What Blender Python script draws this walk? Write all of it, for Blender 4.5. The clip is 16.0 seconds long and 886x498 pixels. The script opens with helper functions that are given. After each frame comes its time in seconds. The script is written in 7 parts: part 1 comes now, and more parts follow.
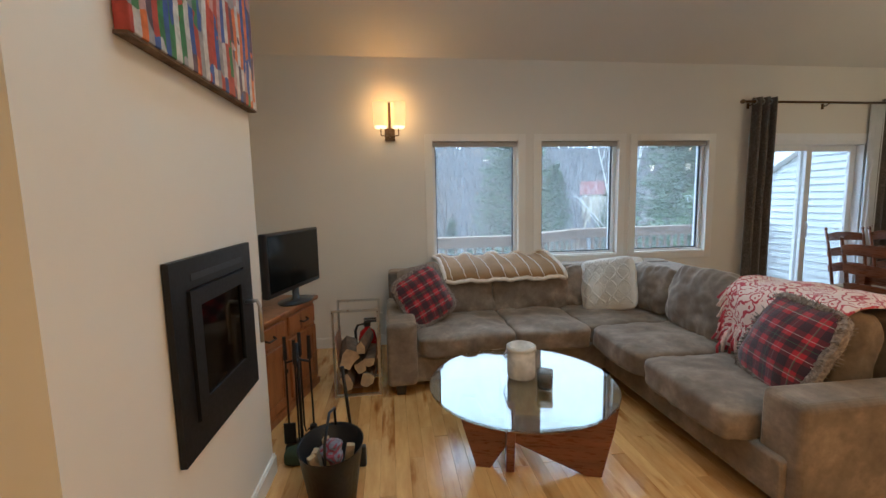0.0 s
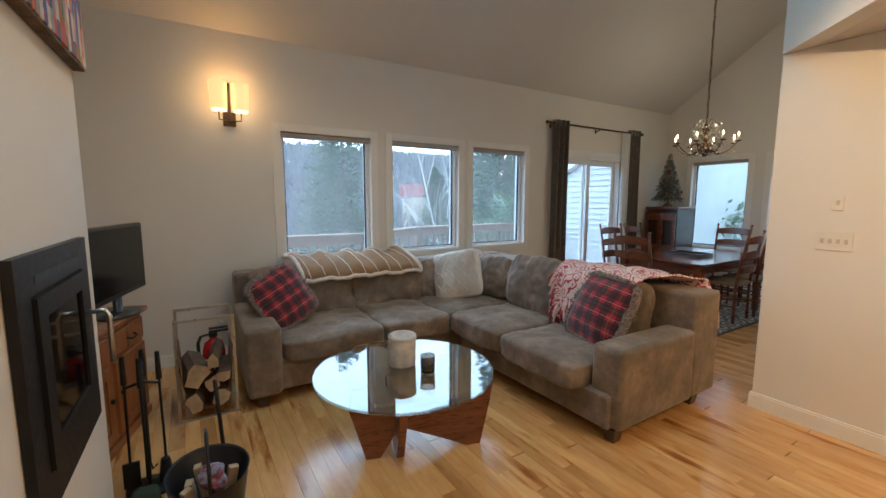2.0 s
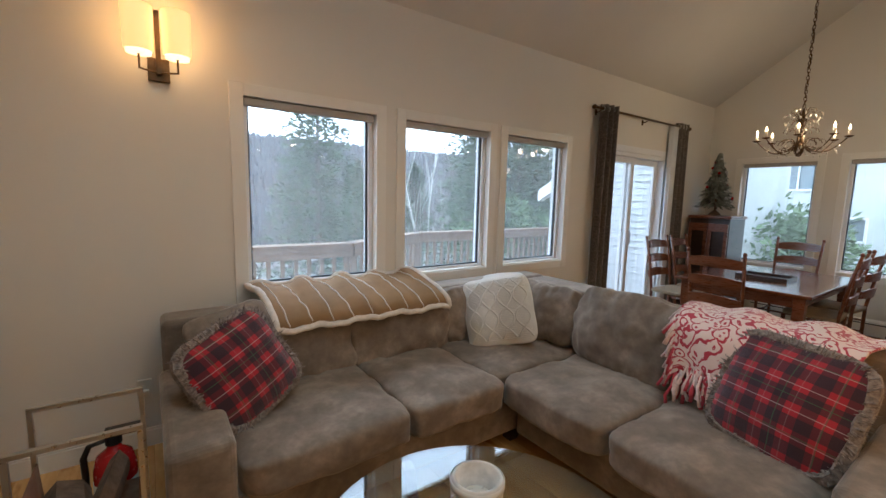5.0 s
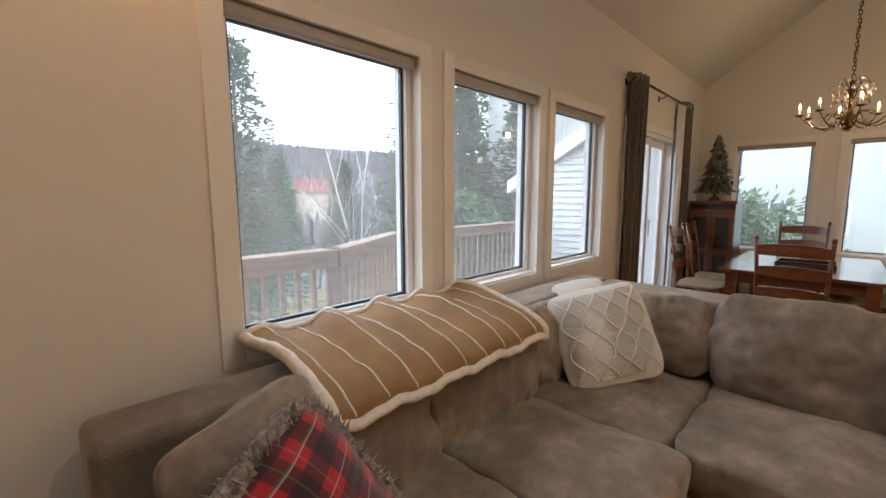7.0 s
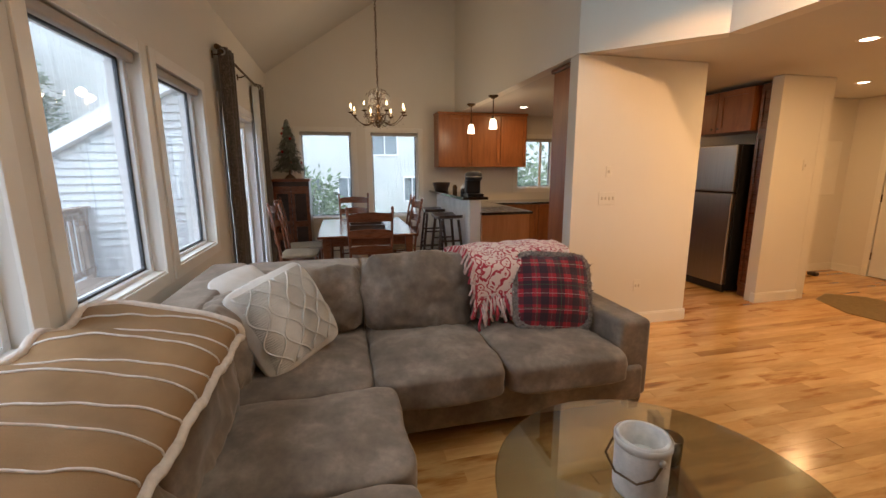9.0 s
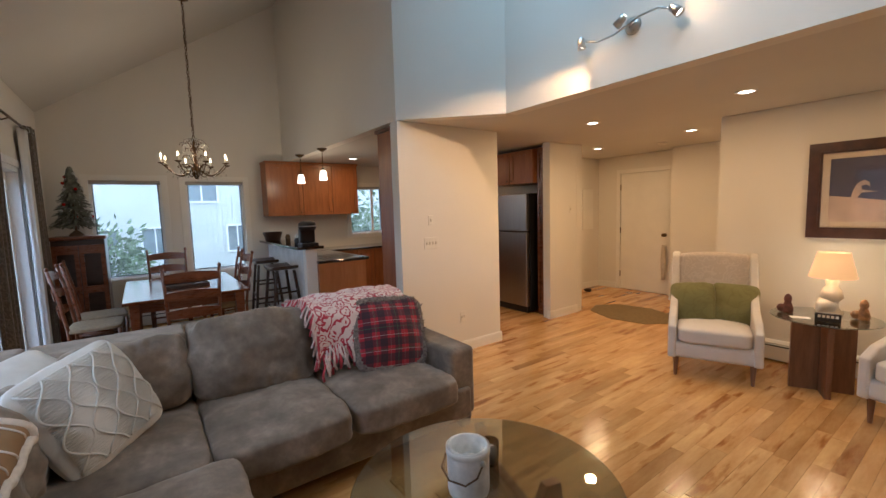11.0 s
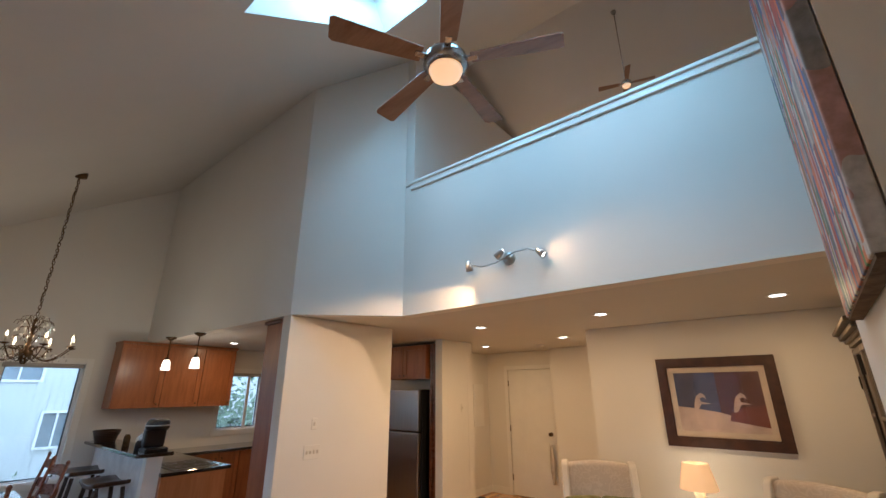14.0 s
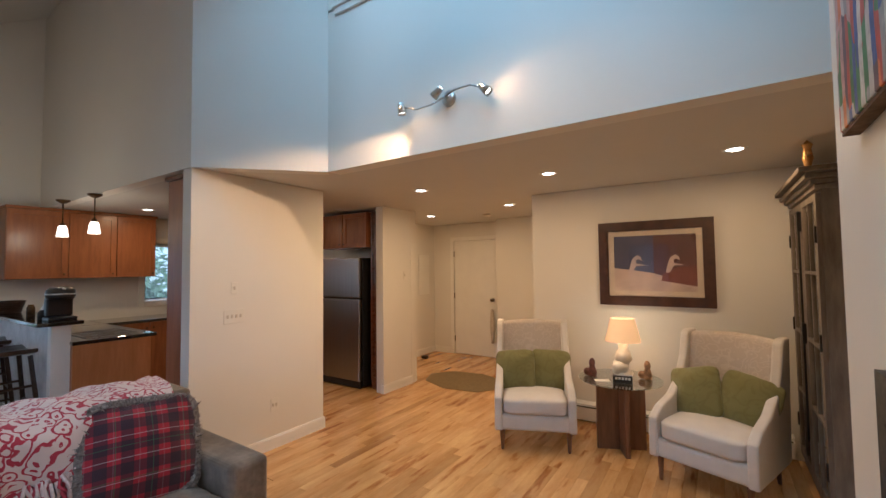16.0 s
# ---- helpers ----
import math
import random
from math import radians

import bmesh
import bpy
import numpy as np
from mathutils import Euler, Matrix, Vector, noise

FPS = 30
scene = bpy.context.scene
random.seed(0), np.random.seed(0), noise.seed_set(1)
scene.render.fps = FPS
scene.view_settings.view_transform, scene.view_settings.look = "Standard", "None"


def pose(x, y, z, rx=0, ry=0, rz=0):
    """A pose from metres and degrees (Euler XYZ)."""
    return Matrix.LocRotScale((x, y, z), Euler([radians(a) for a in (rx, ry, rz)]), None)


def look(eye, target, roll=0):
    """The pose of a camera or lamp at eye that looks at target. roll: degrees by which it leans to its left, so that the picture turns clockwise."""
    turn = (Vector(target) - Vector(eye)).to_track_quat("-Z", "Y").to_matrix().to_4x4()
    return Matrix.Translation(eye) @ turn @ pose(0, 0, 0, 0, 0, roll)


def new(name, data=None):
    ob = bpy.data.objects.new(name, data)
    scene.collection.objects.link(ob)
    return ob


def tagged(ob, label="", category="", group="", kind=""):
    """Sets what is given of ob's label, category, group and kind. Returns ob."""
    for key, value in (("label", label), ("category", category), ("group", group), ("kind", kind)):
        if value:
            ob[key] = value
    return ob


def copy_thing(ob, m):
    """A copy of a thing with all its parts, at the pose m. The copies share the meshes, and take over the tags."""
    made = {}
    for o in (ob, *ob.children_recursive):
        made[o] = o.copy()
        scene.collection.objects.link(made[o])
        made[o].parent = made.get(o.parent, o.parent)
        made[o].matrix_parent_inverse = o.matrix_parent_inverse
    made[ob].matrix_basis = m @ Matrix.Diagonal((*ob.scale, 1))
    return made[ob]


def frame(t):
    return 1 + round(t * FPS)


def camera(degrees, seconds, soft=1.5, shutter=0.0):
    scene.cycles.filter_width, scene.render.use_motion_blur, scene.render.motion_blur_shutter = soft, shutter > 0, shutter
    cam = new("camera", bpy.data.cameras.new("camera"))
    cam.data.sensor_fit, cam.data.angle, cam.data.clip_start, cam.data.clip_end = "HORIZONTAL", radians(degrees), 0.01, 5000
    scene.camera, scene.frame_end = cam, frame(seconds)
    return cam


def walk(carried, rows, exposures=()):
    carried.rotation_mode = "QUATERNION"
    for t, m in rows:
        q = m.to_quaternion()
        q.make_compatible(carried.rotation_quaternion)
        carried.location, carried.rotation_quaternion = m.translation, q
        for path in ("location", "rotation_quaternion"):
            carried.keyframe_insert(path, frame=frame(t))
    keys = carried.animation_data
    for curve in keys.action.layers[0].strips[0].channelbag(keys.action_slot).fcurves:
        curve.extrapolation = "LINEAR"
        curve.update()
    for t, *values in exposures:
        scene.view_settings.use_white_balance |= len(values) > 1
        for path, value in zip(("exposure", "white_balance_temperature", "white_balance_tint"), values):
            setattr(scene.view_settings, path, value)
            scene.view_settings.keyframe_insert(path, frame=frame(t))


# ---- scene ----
cam = camera(93.7, 16.0)
METRES, EYE, TILT, LEAN, TURN = 4.6, 1.5, 0.0, 0.0, -9.8
PATH = [
    (0, (0.931, 2.175, 1.482), (1.177, 4.146, 1.251), -1.2),
    (0.5, (0.793, 2.181, 1.472), (1.396, 4.077, 1.264), -1.1),
    (1, (0.666, 2.196, 1.467), (1.526, 3.989, 1.258), -0.7),
    (1.5, (0.612, 2.204, 1.454), (1.597, 3.931, 1.233), -0.2),
    (2, (0.588, 2.242, 1.443), (1.628, 3.934, 1.208), 0.1),
    (2.5, (0.6, 2.331, 1.439), (1.668, 4.005, 1.198), 0.4),
    (3, (0.678, 2.506, 1.453), (1.761, 4.169, 1.208), 0.6),
    (3.5, (0.761, 2.701, 1.464), (1.856, 4.356, 1.22), 0.8),
    (4, (0.773, 2.985, 1.472), (1.89, 4.626, 1.228), 1.0),
    (4.5, (0.794, 3.282, 1.495), (1.94, 4.903, 1.253), 1.2),
    (5, (0.871, 3.579, 1.489), (2.02, 5.198, 1.244), 1.4),
    (5.2, (0.91, 3.675, 1.495), (2.053, 5.299, 1.251), 1.6),
    (7.3, (0.815, 5.058, 1.402), (2.35, 6.311, 1.13), 0.1),
    (7.5, (0.81, 5.167, 1.414), (2.428, 6.303, 1.11), 0.5),
    (8, (0.715, 5.348, 1.416), (2.562, 6.005, 1.04), -0.9),
    (8.5, (0.71, 5.357, 1.436), (2.667, 5.381, 1.025), 0.1),
    (9, (0.671, 5.402, 1.451), (2.58, 4.938, 1.078), -0.3),
    (9.2, (0.697, 5.438, 1.453), (2.574, 4.84, 1.107), -0.5),
    (11.3, (0.451, 5.486, 1.544), (2.009, 4.24, 1.404), -1.4),
    (11.5, (0.476, 5.532, 1.516), (1.994, 4.233, 1.432), -1.0),
    (12, (0.459, 5.521, 1.567), (1.901, 4.137, 1.619), -0.6),
    (12.5, (0.45, 5.512, 1.628), (1.822, 4.072, 1.84), -0.4),
    (13, (0.436, 5.51, 1.663), (1.742, 4.045, 2.047), -0.3),
    (13.5, (0.427, 5.517, 1.686), (1.674, 4.048, 2.221), -0.3),
    (14, (0.436, 5.516, 1.712), (1.636, 4.051, 2.355), -0.3),
    (14.5, (0.448, 5.455, 1.734), (1.637, 3.984, 2.383), -0.4),
    (15, (0.497, 5.315, 1.719), (1.7, 3.795, 2.211), -0.3),
    (15.5, (0.527, 5.153, 1.647), (1.714, 3.569, 1.927), -0.5),
    (16, (0.572, 5.049, 1.58), (1.67, 3.38, 1.668), -0.7),
]
walk(cam, [(t, look(eye, target, roll)) for t, eye, target, roll in PATH],
     [(0, -0.04, 5100, 1), (2, -0.09, 4950, 0), (3.5, -0.1, 5000, 5), (5, -0.05, 5450, 6), (7.5, -0.05, 6300, 13), (8.5, -0.12, 6350, 13), (9, -0.14, 6000, 11), (11.5, -0.22, 5100, 7), (14.5, -0.3, 4850, 6), (16, -0.27, 4850, 7)])

# ---- light ----
world = bpy.data.worlds.new("world")
scene.world = world
world.use_nodes = True
wn, wl = world.node_tree.nodes, world.node_tree.links
sky = wn.new("ShaderNodeTexSky")
sky.sky_type, sky.sun_disc = "NISHITA", False
sky.sun_elevation, sky.sun_rotation = radians(22), radians(200)
sky.air_density, sky.dust_density = 1.2, 3.0
mixw = wn.new("ShaderNodeMix")
mixw.data_type = "RGBA"
mixw.inputs[0].default_value = 0.72
mixw.inputs[7].default_value = (40.0, 44.5, 50.0, 1)
wl.new(sky.outputs[0], mixw.inputs[6])
wl.new(mixw.outputs[2], wn["Background"].inputs[0])
wn["Background"].inputs[1].default_value = 0.13

WARM = (1.0, 0.69, 0.38)
COOL = (0.50, 0.86, 1.0)


def lamp(name, kind, at, power, colour, size=0.1, target=None, size_y=None, cone=None):
    d = bpy.data.lights.new(name, kind)
    d.energy, d.color = power, colour
    if kind == "AREA":
        d.size = size
        if size_y:
            d.shape, d.size_y = "RECTANGLE", size_y
        else:
            d.shape = "DISK"
    else:
        d.shadow_soft_size = size
    if cone:
        d.spot_size, d.spot_blend = radians(cone), 0.5
    ob = new(name, d)
    ob.matrix_world = look(at, target) if target else pose(*at)
    return ob


sun = lamp("sun", "SUN", (0, 20, 20), 0.6, (1.0, 0.95, 0.9), target=(3, 0, 0))
sun.data.angle = radians(25)

# ---- mesh helpers ----


def thing(name, label, category, at=(0, 0, 0), rz=0, group="", kind="", rx=0, ry=0):
    ob = new(name)
    ob.empty_display_size = 0.1
    ob.matrix_world = pose(at[0], at[1], at[2], rx, ry, rz)
    return tagged(ob, label, category, group, kind)


def part(name, bm, material, parent=None, label="", category="", kind="", smooth=False, at=None, rz=0, group=""):
    me = bpy.data.meshes.new(name)
    bmesh.ops.recalc_face_normals(bm, faces=bm.faces)
    bm.to_mesh(me)
    bm.free()
    for m in material if isinstance(material, (list, tuple)) else [material]:
        me.materials.append(m)
    if smooth:
        me.polygons.foreach_set("use_smooth", [True] * len(me.polygons))
    ob = new(name, me)
    ob.parent = parent
    if at:
        ob.matrix_basis = pose(at[0], at[1], at[2], 0, 0, rz)
    return tagged(ob, label, category, group, kind)


def bmn():
    return bmesh.new()


def box(bm, lo, hi, bevel=0.0, seg=2, m=None):
    b = bmesh.new()
    bmesh.ops.create_cube(b, size=1)
    c = [(lo[i] + hi[i]) / 2 for i in range(3)]
    s = [abs(hi[i] - lo[i]) for i in range(3)]
    for v in b.verts:
        v.co = Vector((v.co.x * s[0] + c[0], v.co.y * s[1] + c[1], v.co.z * s[2] + c[2]))
    if bevel > 0:
        bmesh.ops.bevel(b, geom=b.edges[:], offset=min(bevel, min(s) * 0.45), segments=seg, affect="EDGES", profile=0.5)
    join(bm, b, m)
    return bm


def join(bm, b, m=None):
    if m is not None:
        b.transform(m)
    me = bpy.data.meshes.new("tmp")
    b.to_mesh(me)
    b.free()
    bm.from_mesh(me)
    bpy.data.meshes.remove(me)
    return bm


def tube(bm, points, r, seg=8, r2=None, cap=True):
    """A round rod along points; r may taper to r2."""
    pts = [Vector(p) for p in points]
    n = len(pts)
    rings = []
    side = None
    for i, p in enumerate(pts):
        t = (pts[min(i + 1, n - 1)] - pts[max(i - 1, 0)]).normalized()
        ref = side if side is not None else (Vector((0, 0, 1)) if abs(t.z) < 0.9 else Vector((1, 0, 0)))
        a = (ref - t * ref.dot(t)).normalized()
        side = a
        b = t.cross(a)
        rr = r if r2 is None else r + (r2 - r) * i / max(1, n - 1)
        rings.append([bm.verts.new(p + (a * math.cos(k * math.tau / seg) + b * math.sin(k * math.tau / seg)) * rr) for k in range(seg)])
    for i in range(n - 1):
        for k in range(seg):
            bm.faces.new((rings[i][k], rings[i][(k + 1) % seg], rings[i + 1][(k + 1) % seg], rings[i + 1][k]))
    if cap:
        bm.faces.new(rings[0][::-1])
        bm.faces.new(rings[-1])
    return bm


def lathe(bm, profile, at=(0, 0, 0), seg=24, m=None):
    """A turned shape: profile of (radius, height)."""
    b = bmesh.new()
    rings = []
    for r, z in profile:
        if r < 1e-5:
            rings.append([b.verts.new((0, 0, z))])
        else:
            rings.append([b.verts.new((r * math.cos(k * math.tau / seg), r * math.sin(k * math.tau / seg), z)) for k in range(seg)])
    for a, c in zip(rings, rings[1:]):
        for k in range(seg):
            k2 = (k + 1) % seg
            if len(a) == 1 and len(c) > 1:
                b.faces.new((a[0], c[k], c[k2]))
            elif len(c) == 1 and len(a) > 1:
                b.faces.new((a[k], a[k2], c[0]))
            elif len(a) > 1:
                b.faces.new((a[k], a[k2], c[k2], c[k]))
    b.transform(Matrix.Translation(at))
    return join(bm, b, m)


def extrude(bm, outline, thickness, m=None, bevel=0.0):
    """A flat outline in x and z, thickened along y."""
    b = bmesh.new()
    f = b.faces.new([b.verts.new((x, -thickness / 2, z)) for x, z in outline])
    r = bmesh.ops.extrude_face_region(b, geom=[f])
    bmesh.ops.translate(b, verts=[v for v in r["geom"] if isinstance(v, bmesh.types.BMVert)], vec=(0, thickness, 0))
    if bevel:
        bmesh.ops.bevel(b, geom=b.edges[:], offset=bevel, segments=2, affect="EDGES", profile=0.5)
    return join(bm, b, m)


def cushion(bm, sx, sy, sz, m=None, power=4.0, n=14, wob=0.006, seed=0.0, pinch=0.35, crown=0.0, gather=0.0):
    """A stuffed form of half sizes sx, sy, sz, thinner at its seams, with soft wrinkles."""
    b = bmesh.new()
    bmesh.ops.create_cube(b, size=2)
    bmesh.ops.subdivide_edges(b, edges=b.edges[:], cuts=n, use_grid_fill=True)
    for v in b.verts:
        x, y, z = v.co
        k = max(abs(x), abs(y), abs(z))
        q = (abs(x) ** power + abs(y) ** power + abs(z) ** power) ** (1 / power)
        x, y, z = x * k / q, y * k / q, z * k / q
        f = 1 - pinch * (abs(x) ** 3) - pinch * (abs(y) ** 3) * (1 - abs(x) ** 3 * 0.5)
        f = max(f, 0.12) if pinch > 0.5 else f
        g = 1 + crown * (1 - x * x) * (1 - y * y)
        p = Vector((x * sx, y * sy, z * sz * f * g))
        w = noise.noise(p * 5 + Vector((seed, seed * 2.3, 1.7))) * wob * 2 + noise.noise(p * 14 + Vector((seed * 3, 4, seed))) * wob
        p += Vector((x, y, z * 1.5)).normalized() * w
        if gather and abs(y) > .45:
            k = (abs(y) - .45) / .55
            p.z += gather * k * math.sin(x * 26 + 3 * noise.noise(Vector((x * 3, seed, 0)))) * (1 if z > 0 else -1) * (1 - .6 * k)
        v.co = p
    return join(bm, b, m)


def wall_with_holes(bm, x0, x1, z0, z1, thick, holes, m=None):
    """A wall in x and z, thick towards +y, with rectangular openings (xa, xb, za, zb)."""
    xs = sorted({x0, x1, *[h[0] for h in holes], *[h[1] for h in holes]})
    zs = sorted({z0, z1, *[h[2] for h in holes], *[h[3] for h in holes]})
    b = bmesh.new()
    grid = {}

    def solid(i, j):
        if not (0 <= i < len(xs) - 1 and 0 <= j < len(zs) - 1):
            return False
        cx, cz = (xs[i] + xs[i + 1]) / 2, (zs[j] + zs[j + 1]) / 2
        return not any(h[0] < cx < h[1] and h[2] < cz < h[3] for h in holes)

    def vert(i, j, y):
        if (i, j, y) not in grid:
            grid[i, j, y] = b.verts.new((xs[i], y, zs[j]))
        return grid[i, j, y]

    for i in range(len(xs) - 1):
        for j in range(len(zs) - 1):
            if not solid(i, j):
                continue
            b.faces.new([vert(i, j, 0), vert(i + 1, j, 0), vert(i + 1, j + 1, 0), vert(i, j + 1, 0)])
            b.faces.new([vert(i, j, thick), vert(i, j + 1, thick), vert(i + 1, j + 1, thick), vert(i + 1, j, thick)])
            for di, dj, c in ((-1, 0, ((i, j), (i, j + 1))), (1, 0, ((i + 1, j), (i + 1, j + 1))), (0, -1, ((i, j), (i + 1, j))), (0, 1, ((i, j + 1), (i + 1, j + 1)))):
                if not solid(i + di, j + dj):
                    (a1, a2), (b1, b2) = c
                    b.faces.new([vert(a1, a2, 0), vert(b1, b2, 0), vert(b1, b2, thick), vert(a1, a2, thick)])
    return join(bm, b, m)


# ---- materials ----


def shader(name):
    m = bpy.data.materials.new(name)
    m.use_nodes = True
    return m, m.node_tree.nodes, m.node_tree.links, m.node_tree.nodes["Principled BSDF"]


def coords(n, l, scale=(1, 1, 1), kind="Object", rot=(0, 0, 0)):
    tc, mp = n.new("ShaderNodeTexCoord"), n.new("ShaderNodeMapping")
    mp.inputs["Scale"].default_value = scale
    mp.inputs["Rotation"].default_value = rot
    l.new(tc.outputs[kind], mp.inputs[0])
    return mp.outputs[0]


def noise_node(n, l, vec, scale, detail=4.0, rough=0.55):
    t = n.new("ShaderNodeTexNoise")
    t.inputs["Scale"].default_value, t.inputs["Detail"].default_value, t.inputs["Roughness"].default_value = scale, detail, rough
    l.new(vec, t.inputs["Vector"])
    return t.outputs["Fac"]


def ramp(n, l, fac, stops):
    r = n.new("ShaderNodeValToRGB")
    e = r.color_ramp.elements
    while len(e) < len(stops):
        e.new(0.5)
    for k, (p, c) in zip(e, stops):
        k.position, k.color = p, (*c, 1)
    l.new(fac, r.inputs[0])
    return r.outputs[0]


def bump(n, l, bsdf, height, strength=0.2, distance=0.01):
    b = n.new("ShaderNodeBump")
    b.inputs["Strength"].default_value, b.inputs["Distance"].default_value = strength, distance
    l.new(height, b.inputs["Height"])
    l.new(b.outputs[0], bsdf.inputs["Normal"])


def mixc(n, l, fac, a, b, mode="MIX"):
    x = n.new("ShaderNodeMix")
    x.data_type, x.blend_type = "RGBA", mode
    for sock, v in ((0, fac), (6, a), (7, b)):
        if isinstance(v, (int, float)):
            x.inputs[sock].default_value = v
        elif isinstance(v, tuple):
            x.inputs[sock].default_value = (*v, 1)
        else:
            l.new(v, x.inputs[sock])
    return x.outputs[2]


def plain(name, colour, rough=0.5, metal=0.0, vary=0.08, scale=6.0, bumps=0.1, fine=60.0, coat=0.0, rvary=0.1):
    """A surface with soft large variation and fine grain."""
    m, n, l, s = shader(name)
    v = coords(n, l)
    big, small = noise_node(n, l, v, scale), noise_node(n, l, v, fine, 6)
    lo = tuple(c * (1 - vary) for c in colour)
    hi = tuple(min(1, c * (1 + vary)) for c in colour)
    c1 = ramp(n, l, big, [(0.3, lo), (0.7, hi)])
    l.new(c1, s.inputs["Base Color"])
    r = n.new("ShaderNodeMapRange")
    r.inputs[3].default_value, r.inputs[4].default_value = max(0, rough - rvary), min(1, rough + rvary)
    l.new(small, r.inputs[0])
    l.new(r.outputs[0], s.inputs["Roughness"])
    s.inputs["Metallic"].default_value = metal
    s.inputs["Coat Weight"].default_value = coat
    if bumps:
        bump(n, l, s, small, bumps, 0.004)
    return m


def wood(name, dark, light, scale=(1, 1, 1), rough=0.35, ring=3.0, coat=0.2, piece=0.0, knots=False, island=False):
    """Wood with its grain along local x times scale; piece: how far each plank differs."""
    m, n, l, s = shader(name)
    oi = n.new("ShaderNodeNewGeometry") if island else n.new("ShaderNodeObjectInfo")
    pick = oi.outputs["Random Per Island"] if island else oi.outputs["Random"]
    tc = n.new("ShaderNodeTexCoord")
    off = n.new("ShaderNodeVectorMath")
    off.operation = "MULTIPLY_ADD"
    com = n.new("ShaderNodeCombineXYZ")
    for k in range(3):
        l.new(pick, com.inputs[k])
    off.inputs[1].default_value = (31.0, 17.0, 23.0)
    l.new(com.outputs[0], off.inputs[0])
    l.new(tc.outputs["Object"], off.inputs[2])
    mp = n.new("ShaderNodeMapping")
    mp.inputs["Scale"].default_value = scale
    l.new(off.outputs[0], mp.inputs[0])
    v = mp.outputs[0]
    a = noise_node(n, l, v, ring, 5, 0.6)
    b = noise_node(n, l, v, ring * 6, 4, 0.7)
    f = n.new("ShaderNodeMath")
    f.operation = "MULTIPLY_ADD"
    f.inputs[1].default_value = 0.22
    l.new(b, f.inputs[0])
    g = n.new("ShaderNodeMath")
    g.operation = "MULTIPLY"
    g.inputs[1].default_value = 0.78
    l.new(a, g.inputs[0])
    l.new(g.outputs[0], f.inputs[2])
    col = ramp(n, l, f.outputs[0], [(0.32, dark), (0.68, light)])
    if piece:
        pr = ramp(n, l, pick, [(0.0, (1 - piece, 1 - piece * 1.15, 1 - piece * 1.3)), (0.25, (1, 0.97, 0.92)), (0.7, (1, 1, 1)), (1.0, (1 - piece * 0.5, 1 - piece * 0.62, 1 - piece * 0.75))])
        col = mixc(n, l, 1.0, col, pr, "MULTIPLY")
    if knots:
        w = noise_node(n, l, v, ring * 1.1, 4, 0.55)
        kr = ramp(n, l, w, [(0.0, (1, 1, 1)), (0.58, (1, 1, 1)), (0.66, (0.62, 0.44, 0.28)), (0.74, (0.34, 0.19, 0.10))])
        col = mixc(n, l, 0.9, col, kr, "MULTIPLY")
    l.new(col, s.inputs["Base Color"])
    r = n.new("ShaderNodeMapRange")
    r.inputs[3].default_value, r.inputs[4].default_value = max(0.05, rough - 0.1), rough + 0.12
    l.new(b, r.inputs[0])
    l.new(r.outputs[0], s.inputs["Roughness"])
    s.inputs["Coat Weight"].default_value = coat
    s.inputs["Coat Roughness"].default_value = 0.2
    bump(n, l, s, b, 0.12, 0.002)
    return m


def island_wood(name):
    return wood(name, *MAPLE, piece=0.34, knots=True, island=True)


def glow(name, colour, strength, base=(0.9, 0.9, 0.9)):
    m, n, l, s = shader(name)
    s.inputs["Base Color"].default_value = (*base, 1)
    s.inputs["Emission Color"].default_value = (*colour, 1)
    s.inputs["Emission Strength"].default_value = strength
    return m


def glass(name, rough=0.0, tint=(1, 1, 1), gloss=0.035, graze=0.6):
    m, n, l, s = shader(name)
    n.remove(s)
    t, g, mx, fr = n.new("ShaderNodeBsdfTransparent"), n.new("ShaderNodeBsdfGlossy"), n.new("ShaderNodeMixShader"), n.new("ShaderNodeLayerWeight")
    t.inputs[0].default_value = (*tint, 1)
    g.inputs["Roughness"].default_value = rough
    fr.inputs[0].default_value = 0.5
    p = n.new("ShaderNodeMath")
    p.operation = "POWER"
    p.inputs[1].default_value = 3.2
    l.new(fr.outputs["Facing"], p.inputs[0])
    q = n.new("ShaderNodeMath")
    q.operation = "MULTIPLY_ADD"
    q.inputs[1].default_value, q.inputs[2].default_value = graze, gloss
    l.new(p.outputs[0], q.inputs[0])
    l.new(q.outputs[0], mx.inputs[0])
    l.new(t.outputs[0], mx.inputs[1])
    l.new(g.outputs[0], mx.inputs[2])
    l.new(mx.outputs[0], n["Material Output"].inputs[0])
    return m


WALL = plain("wall_paint", (0.72, 0.69, 0.63), 0.6, vary=0.02, scale=1.2, bumps=0.05, fine=180)
CEIL = plain("ceiling_paint", (0.61, 0.585, 0.54), 0.75, vary=0.03, scale=1.0, bumps=0.06, fine=150)
TRIM = plain("trim_paint", (0.78, 0.76, 0.71), 0.35, vary=0.03, scale=4, bumps=0.03, fine=90)
VINYL = plain("white_vinyl", (0.78, 0.79, 0.80), 0.3, vary=0.02, bumps=0.0)
GASKET = plain("dark_gasket", (0.03, 0.035, 0.04), 0.5, vary=0.1, bumps=0.0)
MAPLE = ((0.47, 0.235, 0.070), (0.76, 0.475, 0.185), (6, 1.1, 6), 0.17, 1.3, 0.25)
PLANK = wood("maple_plank", *MAPLE, piece=0.34, knots=True)
GLASS = glass("window_glass")
# pane glass with a pale translucent veil mixed in to imitate outdoor haze
PANE = glass("hazed_window_glass")
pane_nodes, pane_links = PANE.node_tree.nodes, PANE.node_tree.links
